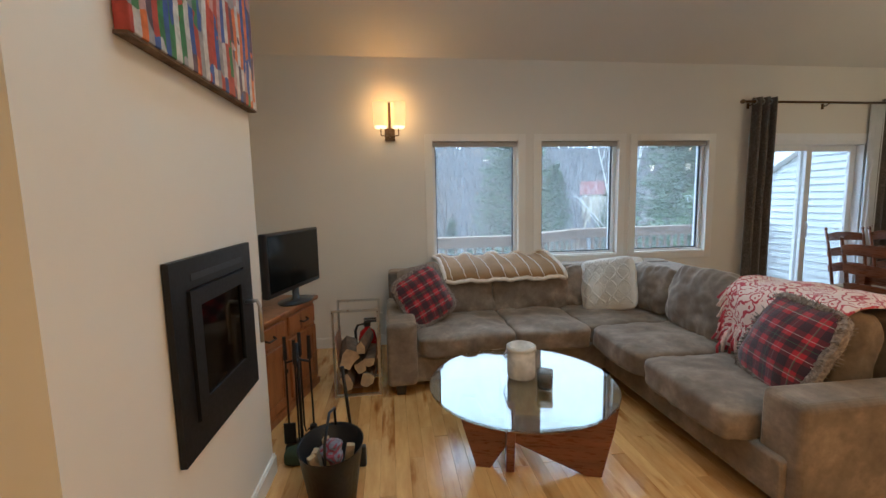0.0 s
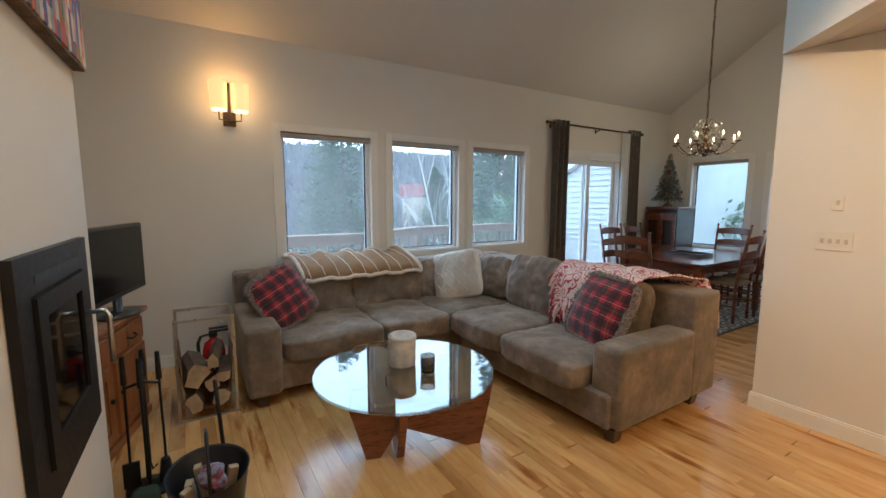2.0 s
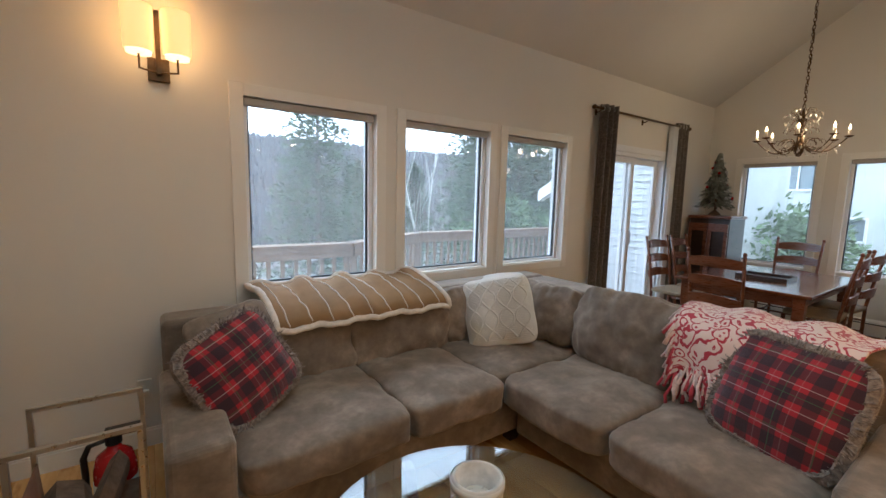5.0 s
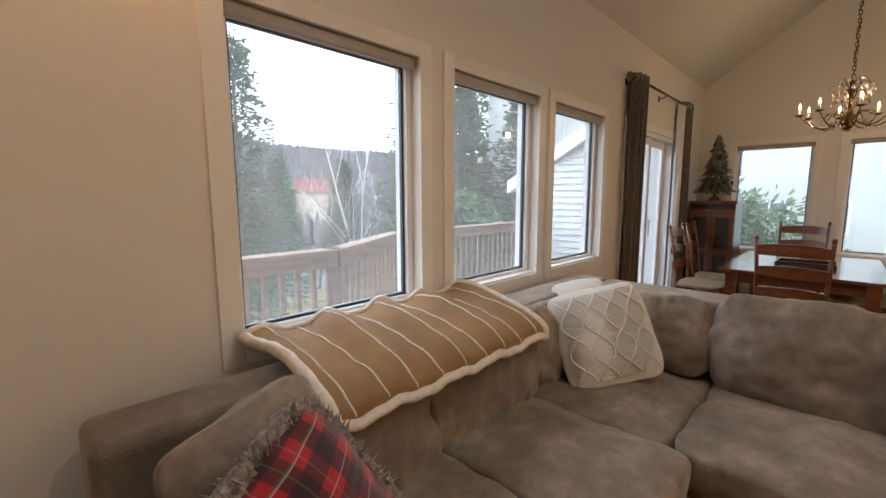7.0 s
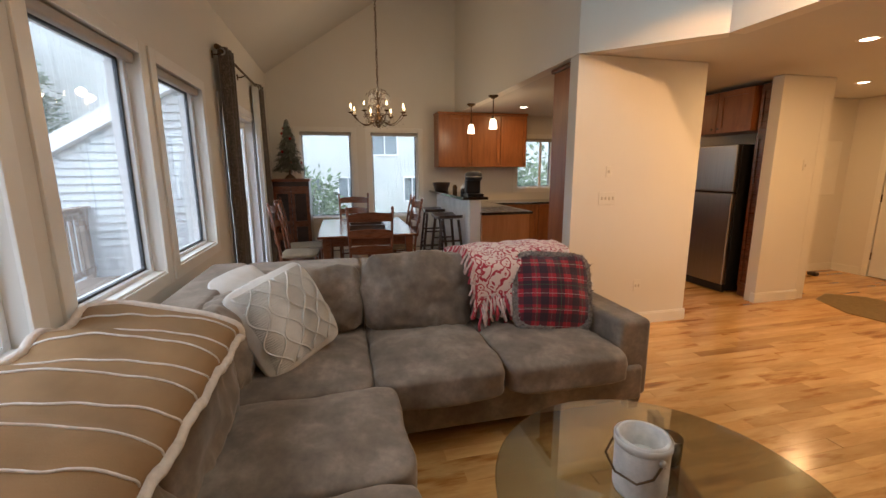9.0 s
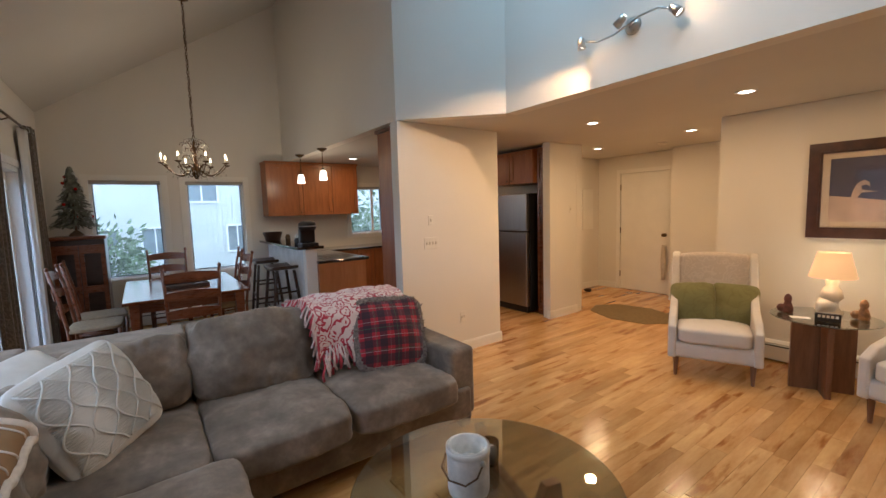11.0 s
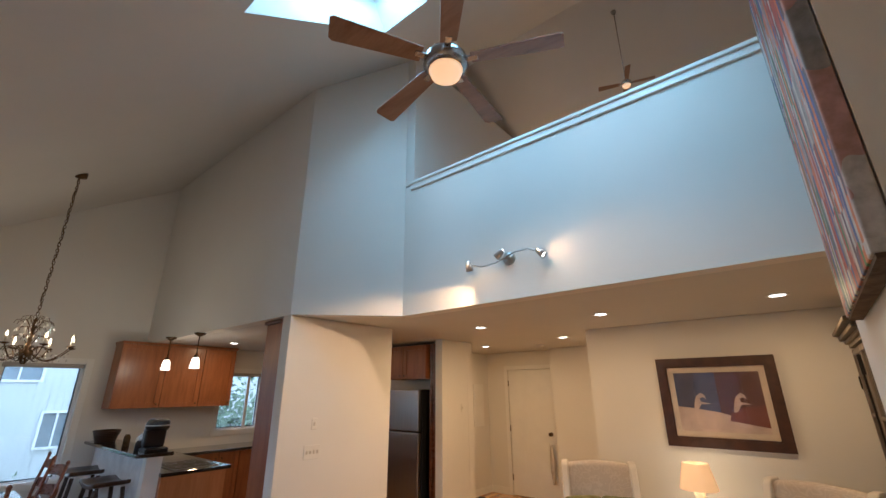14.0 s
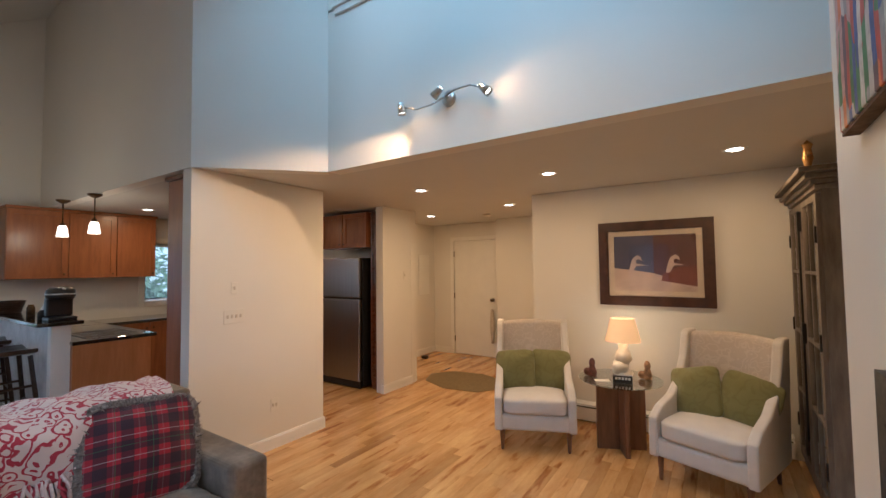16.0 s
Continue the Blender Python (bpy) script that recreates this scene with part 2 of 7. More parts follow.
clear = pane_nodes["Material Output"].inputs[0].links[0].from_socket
haze_veil, blend = pane_nodes.new("ShaderNodeBsdfTranslucent"), pane_nodes.new("ShaderNodeMixShader")
haze_veil.inputs[0].default_value = (.9, .92, .93, 1)
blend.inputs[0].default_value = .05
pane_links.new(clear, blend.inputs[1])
pane_links.new(haze_veil.outputs[0], blend.inputs[2])
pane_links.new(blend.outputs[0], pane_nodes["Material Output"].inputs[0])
SKYGLASS = glass("tinted_skylight_glass", 0.0, (0.16, 0.34, 0.40))
GREYGLASS = glass("table_glass", 0.0, (0.72, 0.76, 0.73), 0.12, 0.95)
BLACKMETAL = plain("black_iron", (0.02, 0.02, 0.022), 0.45, 0.6, vary=0.2, bumps=0.1)
STEEL = plain("brushed_steel", (0.55, 0.55, 0.54), 0.3, 1.0, vary=0.05, bumps=0.02)
BRONZE = plain("aged_bronze", (0.12, 0.075, 0.04), 0.38, 0.9, vary=0.3, scale=30, bumps=0.1)
CHERRY = wood("cherry_wood", (0.085, 0.026, 0.011), (0.21, 0.068, 0.027), (2, 2, 14), 0.28, 1.2, 0.5)
KITCHEN = wood("honey_cabinet", (0.21, 0.066, 0.015), (0.36, 0.125, 0.032), (10, 10, 1.2), 0.35, 2.0, 0.3)
WALNUT = wood("walnut_veneer", (0.10, 0.042, 0.02), (0.22, 0.10, 0.05), (12, 12, 1.2), 0.35, 2.0, 0.3)
DARKWOOD = wood("dark_wood", (0.018, 0.010, 0.007), (0.05, 0.025, 0.016), (2, 2, 10), 0.3, 2.0, 0.4)
PINE = wood("knotty_pine", (0.20, 0.07, 0.022), (0.37, 0.15, 0.05), (8, 8, 1.5), 0.35, 2.0, 0.3, knots=True)
DECKWOOD = wood("deck_wood", (0.17, 0.115, 0.075), (0.30, 0.22, 0.155), (1.5, 8, 8), 0.8, 3.0, 0.0)

# ---- structure ----
XW, XE, YN, YS = -0.5, 7.70, 6.43, 0.655
SOFFIT, LOFT, SLOPE, EAVE = 2.37, 3.70, 0.67, 2.88


def roof_z(y):
    return EAVE + SLOPE * (YN - y)


def structure(name, bm, material, label="", **kw):
    return part(name, bm, material, None, label, kind="structure", **kw)


WINDOWS = ((1.37, 2.27, 0.86, 2.08), (2.51, 3.38, 0.86, 2.08), (3.58, 4.43, 0.86, 2.08))
DOOR = (4.98, 6.46, 0.0, 2.08)
bm = bmn()
wall_with_holes(bm, XW - 0.15, XE + 0.15, -0.3, EAVE + 0.05, 0.16, [*WINDOWS, DOOR], Matrix.Translation((0, YN, 0)))
structure("wall_north", bm, WALL, "cream painted wall pierced by three windows and a sliding door")
END_WINDOWS = ((-6.0, -5.19, 0.69, 2.06), (-4.90, -4.11, 0.69, 2.06), (-2.32, -1.62, 1.12, 2.0))
bm = bmn()
wall_with_holes(bm, -YN, 2.0, -0.3, 2.7, 0.16, END_WINDOWS, Matrix.Translation((XE, 0, 0)) @ pose(0, 0, 0, 0, 0, -90))
b = bmesh.new()
f = b.faces.new([b.verts.new((XE, y, z)) for y, z in ((YN, 2.7), (YN, roof_z(YN)), (1.5, roof_z(1.5)), (-2.0, 4.0), (-2.0, 2.7))])
r = bmesh.ops.extrude_face_region(b, geom=[f])
bmesh.ops.translate(b, verts=[v for v in r["geom"] if isinstance(v, bmesh.types.BMVert)], vec=(0.16, 0, 0))
join(bm, b)
structure("wall_east", bm, WALL, "tall cream gable wall with two dining windows")
bm = bmn()
box(bm, (XW - 0.15, -2.0, -0.3), (XW, YN, 6.4))
structure("wall_west", bm, WALL, "cream painted end wall")
bm = bmn()
box(bm, (XW - 0.15, -2.15, -0.3), (XE + 0.15, -2.0, 6.4))
structure("wall_south", bm, WALL, "cream painted outer wall behind the loft and kitchen")
bm = bmn()
box(bm, (XW, YS - 0.12, 0), (2.27, YS, SOFFIT))
structure("wall_picture", bm, WALL, "cream painted wall behind the armchairs")
bm = bmn()
box(bm, (2.0, -1.32, 0), (3.62, -1.2, SOFFIT))
box(bm, (2.15, -1.2, 0), (2.27, YS - 0.12, SOFFIT))
structure("wall_closet", bm, WALL, "cream painted wall beside the entry")
bm = bmn()
wall_with_holes(bm, 3.62, 5.2, 0, SOFFIT, 0.12, [(3.78, 4.64, 0, 2.06)], Matrix.Translation((0, -1.62, 0)))
box(bm, (3.5, -1.5, 0), (3.62, -1.32, SOFFIT))
structure("wall_entry", bm, WALL, "cream painted wall round the entry door")
bm = bmn()
box(bm, (5.08, -1.5, 0), (5.2, 0.36, SOFFIT))
box(bm, (4.12, 0.36, 0), (7.7, 0.48, SOFFIT))
box(bm, (4.12, 0.48, 0), (4.24, 1.05, SOFFIT), 0.004)
structure("wall_partition", bm, WALL, "cream painted partition between kitchen and entry hall")
bm = bmn()
box(bm, (3.90, 2.20, 0), (4.03, 3.475, SOFFIT), 0.004)
structure("wall_pier", bm, WALL, "cream painted wall with switches at the end of the kitchen")
bm = bmn()
b = bmesh.new()
f = b.faces.new([b.verts.new((x, 3.48, z)) for x, z in ((3.90, SOFFIT), (XE, SOFFIT), (XE, roof_z(3.42)), (3.90, roof_z(3.42)))])
r = bmesh.ops.extrude_face_region(b, geom=[f])
bmesh.ops.translate(b, verts=[v for v in r["geom"] if isinstance(v, bmesh.types.BMVert)], vec=(0, -0.12, 0))
join(bm, b)
structure("wall_over_kitchen", bm, WALL, "tall cream wall over the kitchen opening")
bm = bmn()
b = bmesh.new()
f = b.faces.new([b.verts.new(p) for p in ((3.899, 3.479, SOFFIT), (3.20, 2.75, SOFFIT), (3.20, 2.75, roof_z(2.7)), (3.899, 3.479, roof_z(3.42)))])
r = bmesh.ops.extrude_face_region(b, geom=[f])
bmesh.ops.translate(b, verts=[v for v in r["geom"] if isinstance(v, bmesh.types.BMVert)], vec=(0.08, -0.08, 0))
join(bm, b)
box(bm, (3.09, 0.2, LOFT + .031), (3.28, 2.74, roof_z(2.7)))
structure("wall_diagonal", bm, WALL, "tall white wall turning at a slant beside the loft")
bm = bmn()
box(bm, (XW, 2.62, SOFFIT), (3.20, 2.75, LOFT))
structure("wall_loft_front", bm, WALL, "white half wall of the loft over the sitting area")
bm = bmn()
box(bm, (XW, 2.56, LOFT), (3.12, 2.79, LOFT + 0.03), 0.006)
box(bm, (XW, 2.752, LOFT - 0.055), (3.11, 2.772, LOFT), 0.006)
structure("trim_loft_cap", bm, TRIM, "white moulded cap on the loft half wall")
bm = bmn()
b = bmesh.new()
f = b.faces.new([b.verts.new(p) for p in ((XW, -2, SOFFIT + .003), (XE, -2, SOFFIT + .003), (XE, 3.475, SOFFIT + .003), (3.9, 3.475, SOFFIT + .003), (3.20, 2.745, SOFFIT + .003), (XW, 2.745, SOFFIT + .003))])
r = bmesh.ops.extrude_face_region(b, geom=[f])
bmesh.ops.translate(b, verts=[v for v in r["geom"] if isinstance(v, bmesh.types.BMVert)], vec=(0, 0, 0.24))
join(bm, b)
structure("ceiling_low", bm, CEIL, "flat cream ceiling under the loft")
# the sloping ceiling, open at the skylight, and its far side
SKYL = (2.18, 2.70, 3.56, 4.75)
bm = bmn()
RIDGE = 1.5
ln = math.hypot(1, SLOPE)
wall_with_holes(bm, XW - 0.15, XE + 0.15, -0.6, (YN - RIDGE) * ln, 0.3, [(SKYL[0], SKYL[1], (YN - SKYL[3]) * ln, (YN - SKYL[2]) * ln), (0.72, 1.24, (YN - SKYL[3]) * ln, (YN - SKYL[2]) * ln)],
                Matrix.Translation((0, YN, EAVE)) @ pose(0, 0, 0, 0, 0, 0) @ Matrix(((1, 0, 0, 0), (0, SLOPE / ln, -1 / ln, 0), (0, 1 / ln, SLOPE / ln, 0), (0, 0, 0, 1))))
b = bmesh.new()
f = b.faces.new([b.verts.new((XW - 0.15, y, z)) for y, z in ((RIDGE, roof_z(RIDGE)), (RIDGE, roof_z(RIDGE) + 0.36), (-2.2, 4.36), (-2.2, 4.0))])
r = bmesh.ops.extrude_face_region(b, geom=[f])
bmesh.ops.translate(b, verts=[v for v in r["geom"] if isinstance(v, bmesh.types.BMVert)], vec=(XE - XW + 0.3, 0, 0))
join(bm, b)
structure("ceiling_sloped", bm, CEIL, "cream sloping cathedral ceiling with a skylight opening")
bm = bmn()
box(bm, (SKYL[0] - .05, 3.40, 5.23), (SKYL[1] + .05, 4.8, 5.245), m=None)
sl = structure("skylight_pane", bm, SKYGLASS, "skylight glass in the sloping ceiling")
sl.visible_shadow = False
bm = bmn()
box(bm, (.67, 3.40, 5.23), (1.29, 4.8, 5.245), m=None)
sl = structure("skylight_pane", bm, SKYGLASS, "skylight glass in the sloping ceiling")
sl.visible_shadow = False
bm = bmn()
box(bm, (XW, -2.0, -0.32), (XE, YN, -0.022))
structure("subfloor", bm, plain("floor_gap", (0.10, 0.055, 0.025), 0.7), "dark boards under the maple floor")

# chimney breast, a little out of square
SKEW = pose(.24, 4.43, 0, 0, 0, -1.3) @ pose(-.24, -4.43, 0)
bm = bmn()
wall_with_holes(bm, 3.10, 4.43, 0, 5.8, 0.74, [(3.57, 4.21, 0.66, 1.27)], SKEW @ Matrix.Translation((0.24, 0, 0)) @ pose(0, 0, 0, 0, 0, 90))
structure("wall_chimney", bm, WALL, "cream painted chimney breast holding the fireplace")


def skirting(bm, x0, y0, x1, y1, side):
    """A baseboard along a wall face; side: the way it stands out."""
    lo = (min(x0, x1, x0 + side[0] * .014, x1 + side[0] * .014), min(y0, y1, y0 + side[1] * .014, y1 + side[1] * .014), 0)
    hi = (max(x0, x1, x0 + side[0] * .014, x1 + side[0] * .014), max(y0, y1, y0 + side[1] * .014, y1 + side[1] * .014), 0.095)
    box(bm, lo, hi)
    lo2 = [lo[0] + (0.005 if side[0] < 0 else 0), lo[1] + (0.005 if side[1] < 0 else 0), 0.095]
    hi2 = [hi[0] - (0.005 if side[0] > 0 else 0), hi[1] - (0.005 if side[1] > 0 else 0), 0.108]
    box(bm, lo2, hi2)


bm = bmn()
for a in ((XW, YN, 1.29, YN, (0, -1)), (4.52, YN, 4.9, YN, (0, -1)), (3.90, 2.186, 3.90, 3.489, (-1, 0)), (3.90, 3.475, 4.03, 3.475, (0, 1)), (3.90, 2.2, 4.03, 2.2, (0, -1)),
          (4.12, 0.466, 4.12, 1.064, (-1, 0)), (4.12, 1.05, 4.16, 1.05, (0, 1)), (XW, 4.43, 0.24, 4.43, (0, 1)), (XW, 3.10, 0.24, 3.10, (0, -1)),
          (5.08, -1.5, 5.08, 0.36, (-1, 0)), (4.72, -1.5, 5.08, -1.5, (0, 1)), (2.27, -1.2, 3.62, -1.2, (0, 1)), (2.27, -1.2, 2.27, YS, (1, 0))):
    skirting(bm, *a)
b = bmn()
skirting(b, 0.24, 3.10, 0.24, 4.444, (1, 0))
join(bm, b, SKEW)
structure("baseboard", bm, TRIM, "white painted baseboards")


def window(name, w, h, m, shade=True, label="white framed window with a roller shade rolled up", slider=False):
    """A window for an opening w by h; local x across, y outwards, z up from the sill's bottom."""
    t = thing(name, label, "window", kind="structure")
    t.matrix_world = m
    bm = bmn()
    for lo, hi in (((-w / 2 - .075, -.014, -.07), (-w / 2 + .004, 0.002, h + .07)), ((w / 2 - .004, -.014, -.07), (w / 2 + .075, 0.002, h + .07)),
                   ((-w / 2 + .004, -.014, h - .004), (w / 2 - .004, 0.002, h + .07)), ((-w / 2 + .004, -.014, -.07), (w / 2 - .004, 0.002, .004))):
        box(bm, lo, hi, 0.003)
    part("casing", bm, TRIM, t)
    bm = bmn()
    for lo, hi in (((-w / 2, 0.06, 0), (-w / 2 + .035, .15, h)), ((w / 2 - .035, 0.06, 0), (w / 2, .15, h)), ((-w / 2 + .035, 0.06, h - .035), (w / 2 - .035, .15, h)), ((-w / 2 + .035, 0.06, 0), (w / 2 - .035, .15, .035))):
        box(bm, lo, hi, 0.003)
    part("window_frame", bm, VINYL, t)
    bm = bmn()
    for lo, hi in (((-w / 2 + .035, .085, .035), (-w / 2 + .047, .105, h - .035)), ((w / 2 - .047, .085, .035), (w / 2 - .035, .105, h - .035)), ((-w / 2 + .047, .085, h - .047), (w / 2 - .047, .105, h - .035)), ((-w / 2 + .047, .085, .035), (w / 2 - .047, .105, .047))):
        box(bm, lo, hi)
    part("gasket", bm, GASKET, t, "dark rubber gasket")
    bm = bmn()
    box(bm, (-w / 2 + .04, .092, .04), (w / 2 - .04, .098, h - .04))
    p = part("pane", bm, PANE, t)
    p.visible_shadow = False
    bm = bmn()
    box(bm, (-w / 2 + .002, 0.0, .004), (w / 2 - .002, .06, .016), 0.003)
    part("window_sill", bm, TRIM, t)
    if shade:
        bm = bmn()
        box(bm, (-w / 2 + .01, .012, h - .058), (w / 2 - .01, .055, h - .004), 0.012, 3)
        part("roller_shade", bm, plain("shade_cloth", (0.42, 0.39, 0.36), 0.7), t, "grey rolled roller shade")
    return t


for i, (a, b_, c, d) in enumerate(WINDOWS):
    window(f"window_{i + 1}", b_ - a, d - c, pose((a + b_) / 2, YN, c))
for i, (a, b_, c, d) in enumerate(END_WINDOWS):
    window(f"window_{i + 4}", b_ - a, d - c, pose(XE, -(a + b_) / 2, c, 0, 0, -90), shade=True)


kitchen_window = bpy.data.objects["window_6"]
bm = bmn()
box(bm, (.10, .062, .036), (.145, .084, .844), .003)
part("mullion", bm, VINYL, kitchen_window)


def sliding_door():
    a, b_, _, h = DOOR
    t = thing("door_1", "white sliding glass patio door", "door", ((a + b_) / 2, YN, 0), kind="structure")
    w = b_ - a
    bm = bmn()
    for lo, hi in (((-w / 2 - .075, -.014, 0), (-w / 2 + .004, .002, h + .07)), ((w / 2 - .004, -.014, 0), (w / 2 + .075, .002, h + .07)), ((-w / 2 + .004, -.014, h - .004), (w / 2 - .004, .002, h + .07)),
                   ((-w / 2, 0.002, 0), (-w / 2 + .05, .15, h)), ((w / 2 - .05, 0.002, 0), (w / 2, .15, h)), ((-w / 2 + .05, .002, h - .05), (w / 2 - .05, .15, h)), ((-w / 2 + .05, .002, 0), (w / 2 - .05, .15, .03))):
        box(bm, lo, hi, 0.003)
    part("door_frame", bm, VINYL, t)
    for x0, x1, y, nm in ((-w / 2 + .05, .04, .03, "sliding_panel"), (-.04, w / 2 - .05, .09, "fixed_panel")):
        bm = bmn()
        for lo, hi in (((x0, y, .03), (x0 + .07, y + .04, h - .05)), ((x1 - .07, y, .03), (x1, y + .04, h - .05)), ((x0 + .07, y, .03), (x1 - .07, y + .04, .12)), ((x0 + .07, y, h - .12), (x1 - .07, y + .04, h - .05))):
            box(bm, lo, hi, 0.004)
        pn = part(nm, bm, VINYL, t)
        bm = bmn()
        box(bm, (x0 + .065, y + .017, .115), (x1 - .065, y + .023, h - .115))
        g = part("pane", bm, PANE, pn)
        g.visible_shadow = False
        if nm == "sliding_panel":
            bm = bmn()
            tube(bm, [(x1 - .035, y - .002, .95), (x1 - .035, y - .03, .97), (x1 - .035, y - .03, 1.13), (x1 - .035, y - .002, 1.15)], .008)
            part("handle", bm, STEEL, pn, "metal pull handle")


sliding_door()

# entry door
t = thing("door_2", "white painted flush entry door with brass hinges", "door", (4.21, -1.5, 0), kind="structure")
bm = bmn()
for lo, hi in (((-.50, -.02, 0), (-.43, .014, 2.13)), ((.43, -.02, 0), (.50, .014, 2.13)), ((-.43, -.02, 2.06), (.43, .014, 2.13))):
    box(bm, lo, hi, .003)
part("door_frame", bm, TRIM, t)
bm = bmn()
box(bm, (-.426, -.045, .008), (.426, -.005, 2.055), .003)
part("door_leaf", bm, TRIM, t)
for z in (.28, 1.06, 1.82):
    bm = bmn()
    tube(bm, [(.425, .002, z - .05), (.425, .002, z + .05)], .008)
    part("hinge", bm, BRONZE, t)
bm = bmn()
lathe(bm, [(0, 0), (.03, 0), (.03, .008), (.012, .012), (.012, .04), (.028, .05), (.03, .065), (.018, .078), (0, .08)], m=pose(-.36, -.005, 1.0, -90))
part("door_handle", bm, BRONZE, t, smooth=True)

lamp("skylight_lamp", "AREA", (2.44, 4.15, 4.80), 26, COOL, .48, target=(2.1, 3.0, 3.0), size_y=1.1)
lamp("skylight_lamp", "AREA", (.98, 4.15, 4.80), 29, COOL, .48, target=(.9, 3.0, 3.0), size_y=1.1)
for k, (x, y) in enumerate(((3.09, 1.62), (4.25, -.22), (2.78, .13), (1.75, 1.6), (.44, 1.56), (6.72, 2.67))):
    t = thing("recessed_light", "lit round recessed ceiling light with a white rim", "ceiling light", (x, y, SOFFIT), group="recessed ceiling lights")
    bm = bmn()
    lathe(bm, [(.052, -.001), (.075, -.001), (.078, .004), (.052, .004)], seg=32)
    part("trim_ring", bm, TRIM, t, smooth=True)
    bm = bmn()
    lathe(bm, [(0, -.0005), (.052, -.0005), (.052, .003), (0, .003)], seg=24)
    part("lens", bm, glow("downlight_glow", (1, .82, .6), 9), t, "glowing lens").visible_shadow = False
    lamp("downlight_lamp", "AREA", (x, y, SOFFIT - .012), (24, 12, 13, 9, 11, 9)[k], (1.0, 0.56, 0.22), .11)

# ---- cloths ----


def suede():
    m, n, l, s = shader("suede")
    v = coords(n, l)
    a = noise_node(n, l, v, 5.0, 7, 0.62)
    b = noise_node(n, l, v, 26, 6, 0.65)
    c = noise_node(n, l, v, 420, 2)
    col = ramp(n, l, a, [(0.30, (0.130, 0.100, 0.073)), (0.50, (0.200, 0.155, 0.116)), (0.70, (0.33, 0.262, 0.20))])
    col2 = ramp(n, l, b, [(0.35, (0.80, 0.80, 0.80)), (0.65, (1.0, 1.0, 1.0))])
    l.new(mixc(n, l, 0.95, col, col2, "MULTIPLY"), s.inputs["Base Color"])
    s.inputs["Roughness"].default_value = 0.85
    s.inputs["Sheen Weight"].default_value = 0.45
    s.inputs["Sheen Roughness"].default_value = 0.4
    s.inputs["Sheen Tint"].default_value = (0.8, 0.72, 0.62, 1)
    bump(n, l, s, c, 0.15, 0.002)
    return m


def stripes(n, l, value, period, width, offset=0.0):
    """1 in a band of a repeating stripe along value, else 0."""
    a = n.new("ShaderNodeMath")
    a.operation = "MULTIPLY_ADD"
    a.inputs[1].default_value, a.inputs[2].default_value = 1 / period, offset
    l.new(value, a.inputs[0])
    f = n.new("ShaderNodeMath")
    f.operation = "FRACT"
    l.new(a.outputs[0], f.inputs[0])
    c = n.new("ShaderNodeMath")
    c.operation = "LESS_THAN"
    c.inputs[1].default_value = width
    l.new(f.outputs[0], c.inputs[0])
    return c.outputs[0]


def fabric_base(name, rough=0.9, sheen=0.3):
    m, n, l, s = shader(name)
    v = coords(n, l)
    sep = n.new("ShaderNodeSeparateXYZ")
    l.new(v, sep.inputs[0])
    s.inputs["Roughness"].default_value = rough
    s.inputs["Sheen Weight"].default_value = sheen
    bump(n, l, s, noise_node(n, l, v, 260, 3), 0.4, 0.004)
    return m, n, l, s, v, sep


def plaid():
    m, n, l, s, v, sep = fabric_base("plaid")
    col = (0.36, 0.010, 0.022)
    dark = (0.012, 0.012, 0.020)
    out = mixc(n, l, 0.0, col, col)
    for ax in (0, 1):
        out = mixc(n, l, mul(n, l, stripes(n, l, sep.outputs[ax], 0.10, 0.5), 0.74), out, dark)
    for ax, k in ((0, 0.12), (1, 0.45)):
        out = mixc(n, l, mul(n, l, stripes(n, l, sep.outputs[ax], 0.10, 0.035, 0.30), k), out, (0.55, 0.52, 0.48))
        out = mixc(n, l, mul(n, l, stripes(n, l, sep.outputs[ax], 0.148, 0.025, 0.83), 0.6), out, (0.05, 0.13, 0.06))
    l.new(out, s.inputs["Base Color"])
    return m


def mul(n, l, value, k):
    x = n.new("ShaderNodeMath")
    x.operation = "MULTIPLY"
    x.inputs[1].default_value = k
    l.new(value, x.inputs[0])
    return x.outputs[0]


def wavy_fabric(name, a, b, scale, level=0.5, dist=3.0, rings=True):
    """Cloth with a scrolling pattern in two colours."""
    m, n, l, s, v, sep = fabric_base(name)
    w = n.new("ShaderNodeTexVoronoi")
    w.inputs["Scale"].default_value = scale
    no = n.new("ShaderNodeTexNoise")
    no.inputs["Scale"].default_value = scale * 0.5
    l.new(v, no.inputs["Vector"])
    mx = n.new("ShaderNodeVectorMath")
    mx.operation = "MULTIPLY_ADD"
    mx.inputs[1].default_value = (dist / scale,) * 3
    l.new(no.outputs["Color"], mx.inputs[0])
    l.new(v, mx.inputs[2])
    l.new(mx.outputs[0], w.inputs["Vector"])
    si = n.new("ShaderNodeMath")
    si.operation = "SINE"
    l.new(mul(n, l, w.outputs["Distance"], 15.0), si.inputs[0])
    c = ramp(n, l, si.outputs[0], [(0.0, a), (level - 0.04, a), (level + 0.04, b), (1.0, b)])
    l.new(c, s.inputs["Base Color"])
    return m


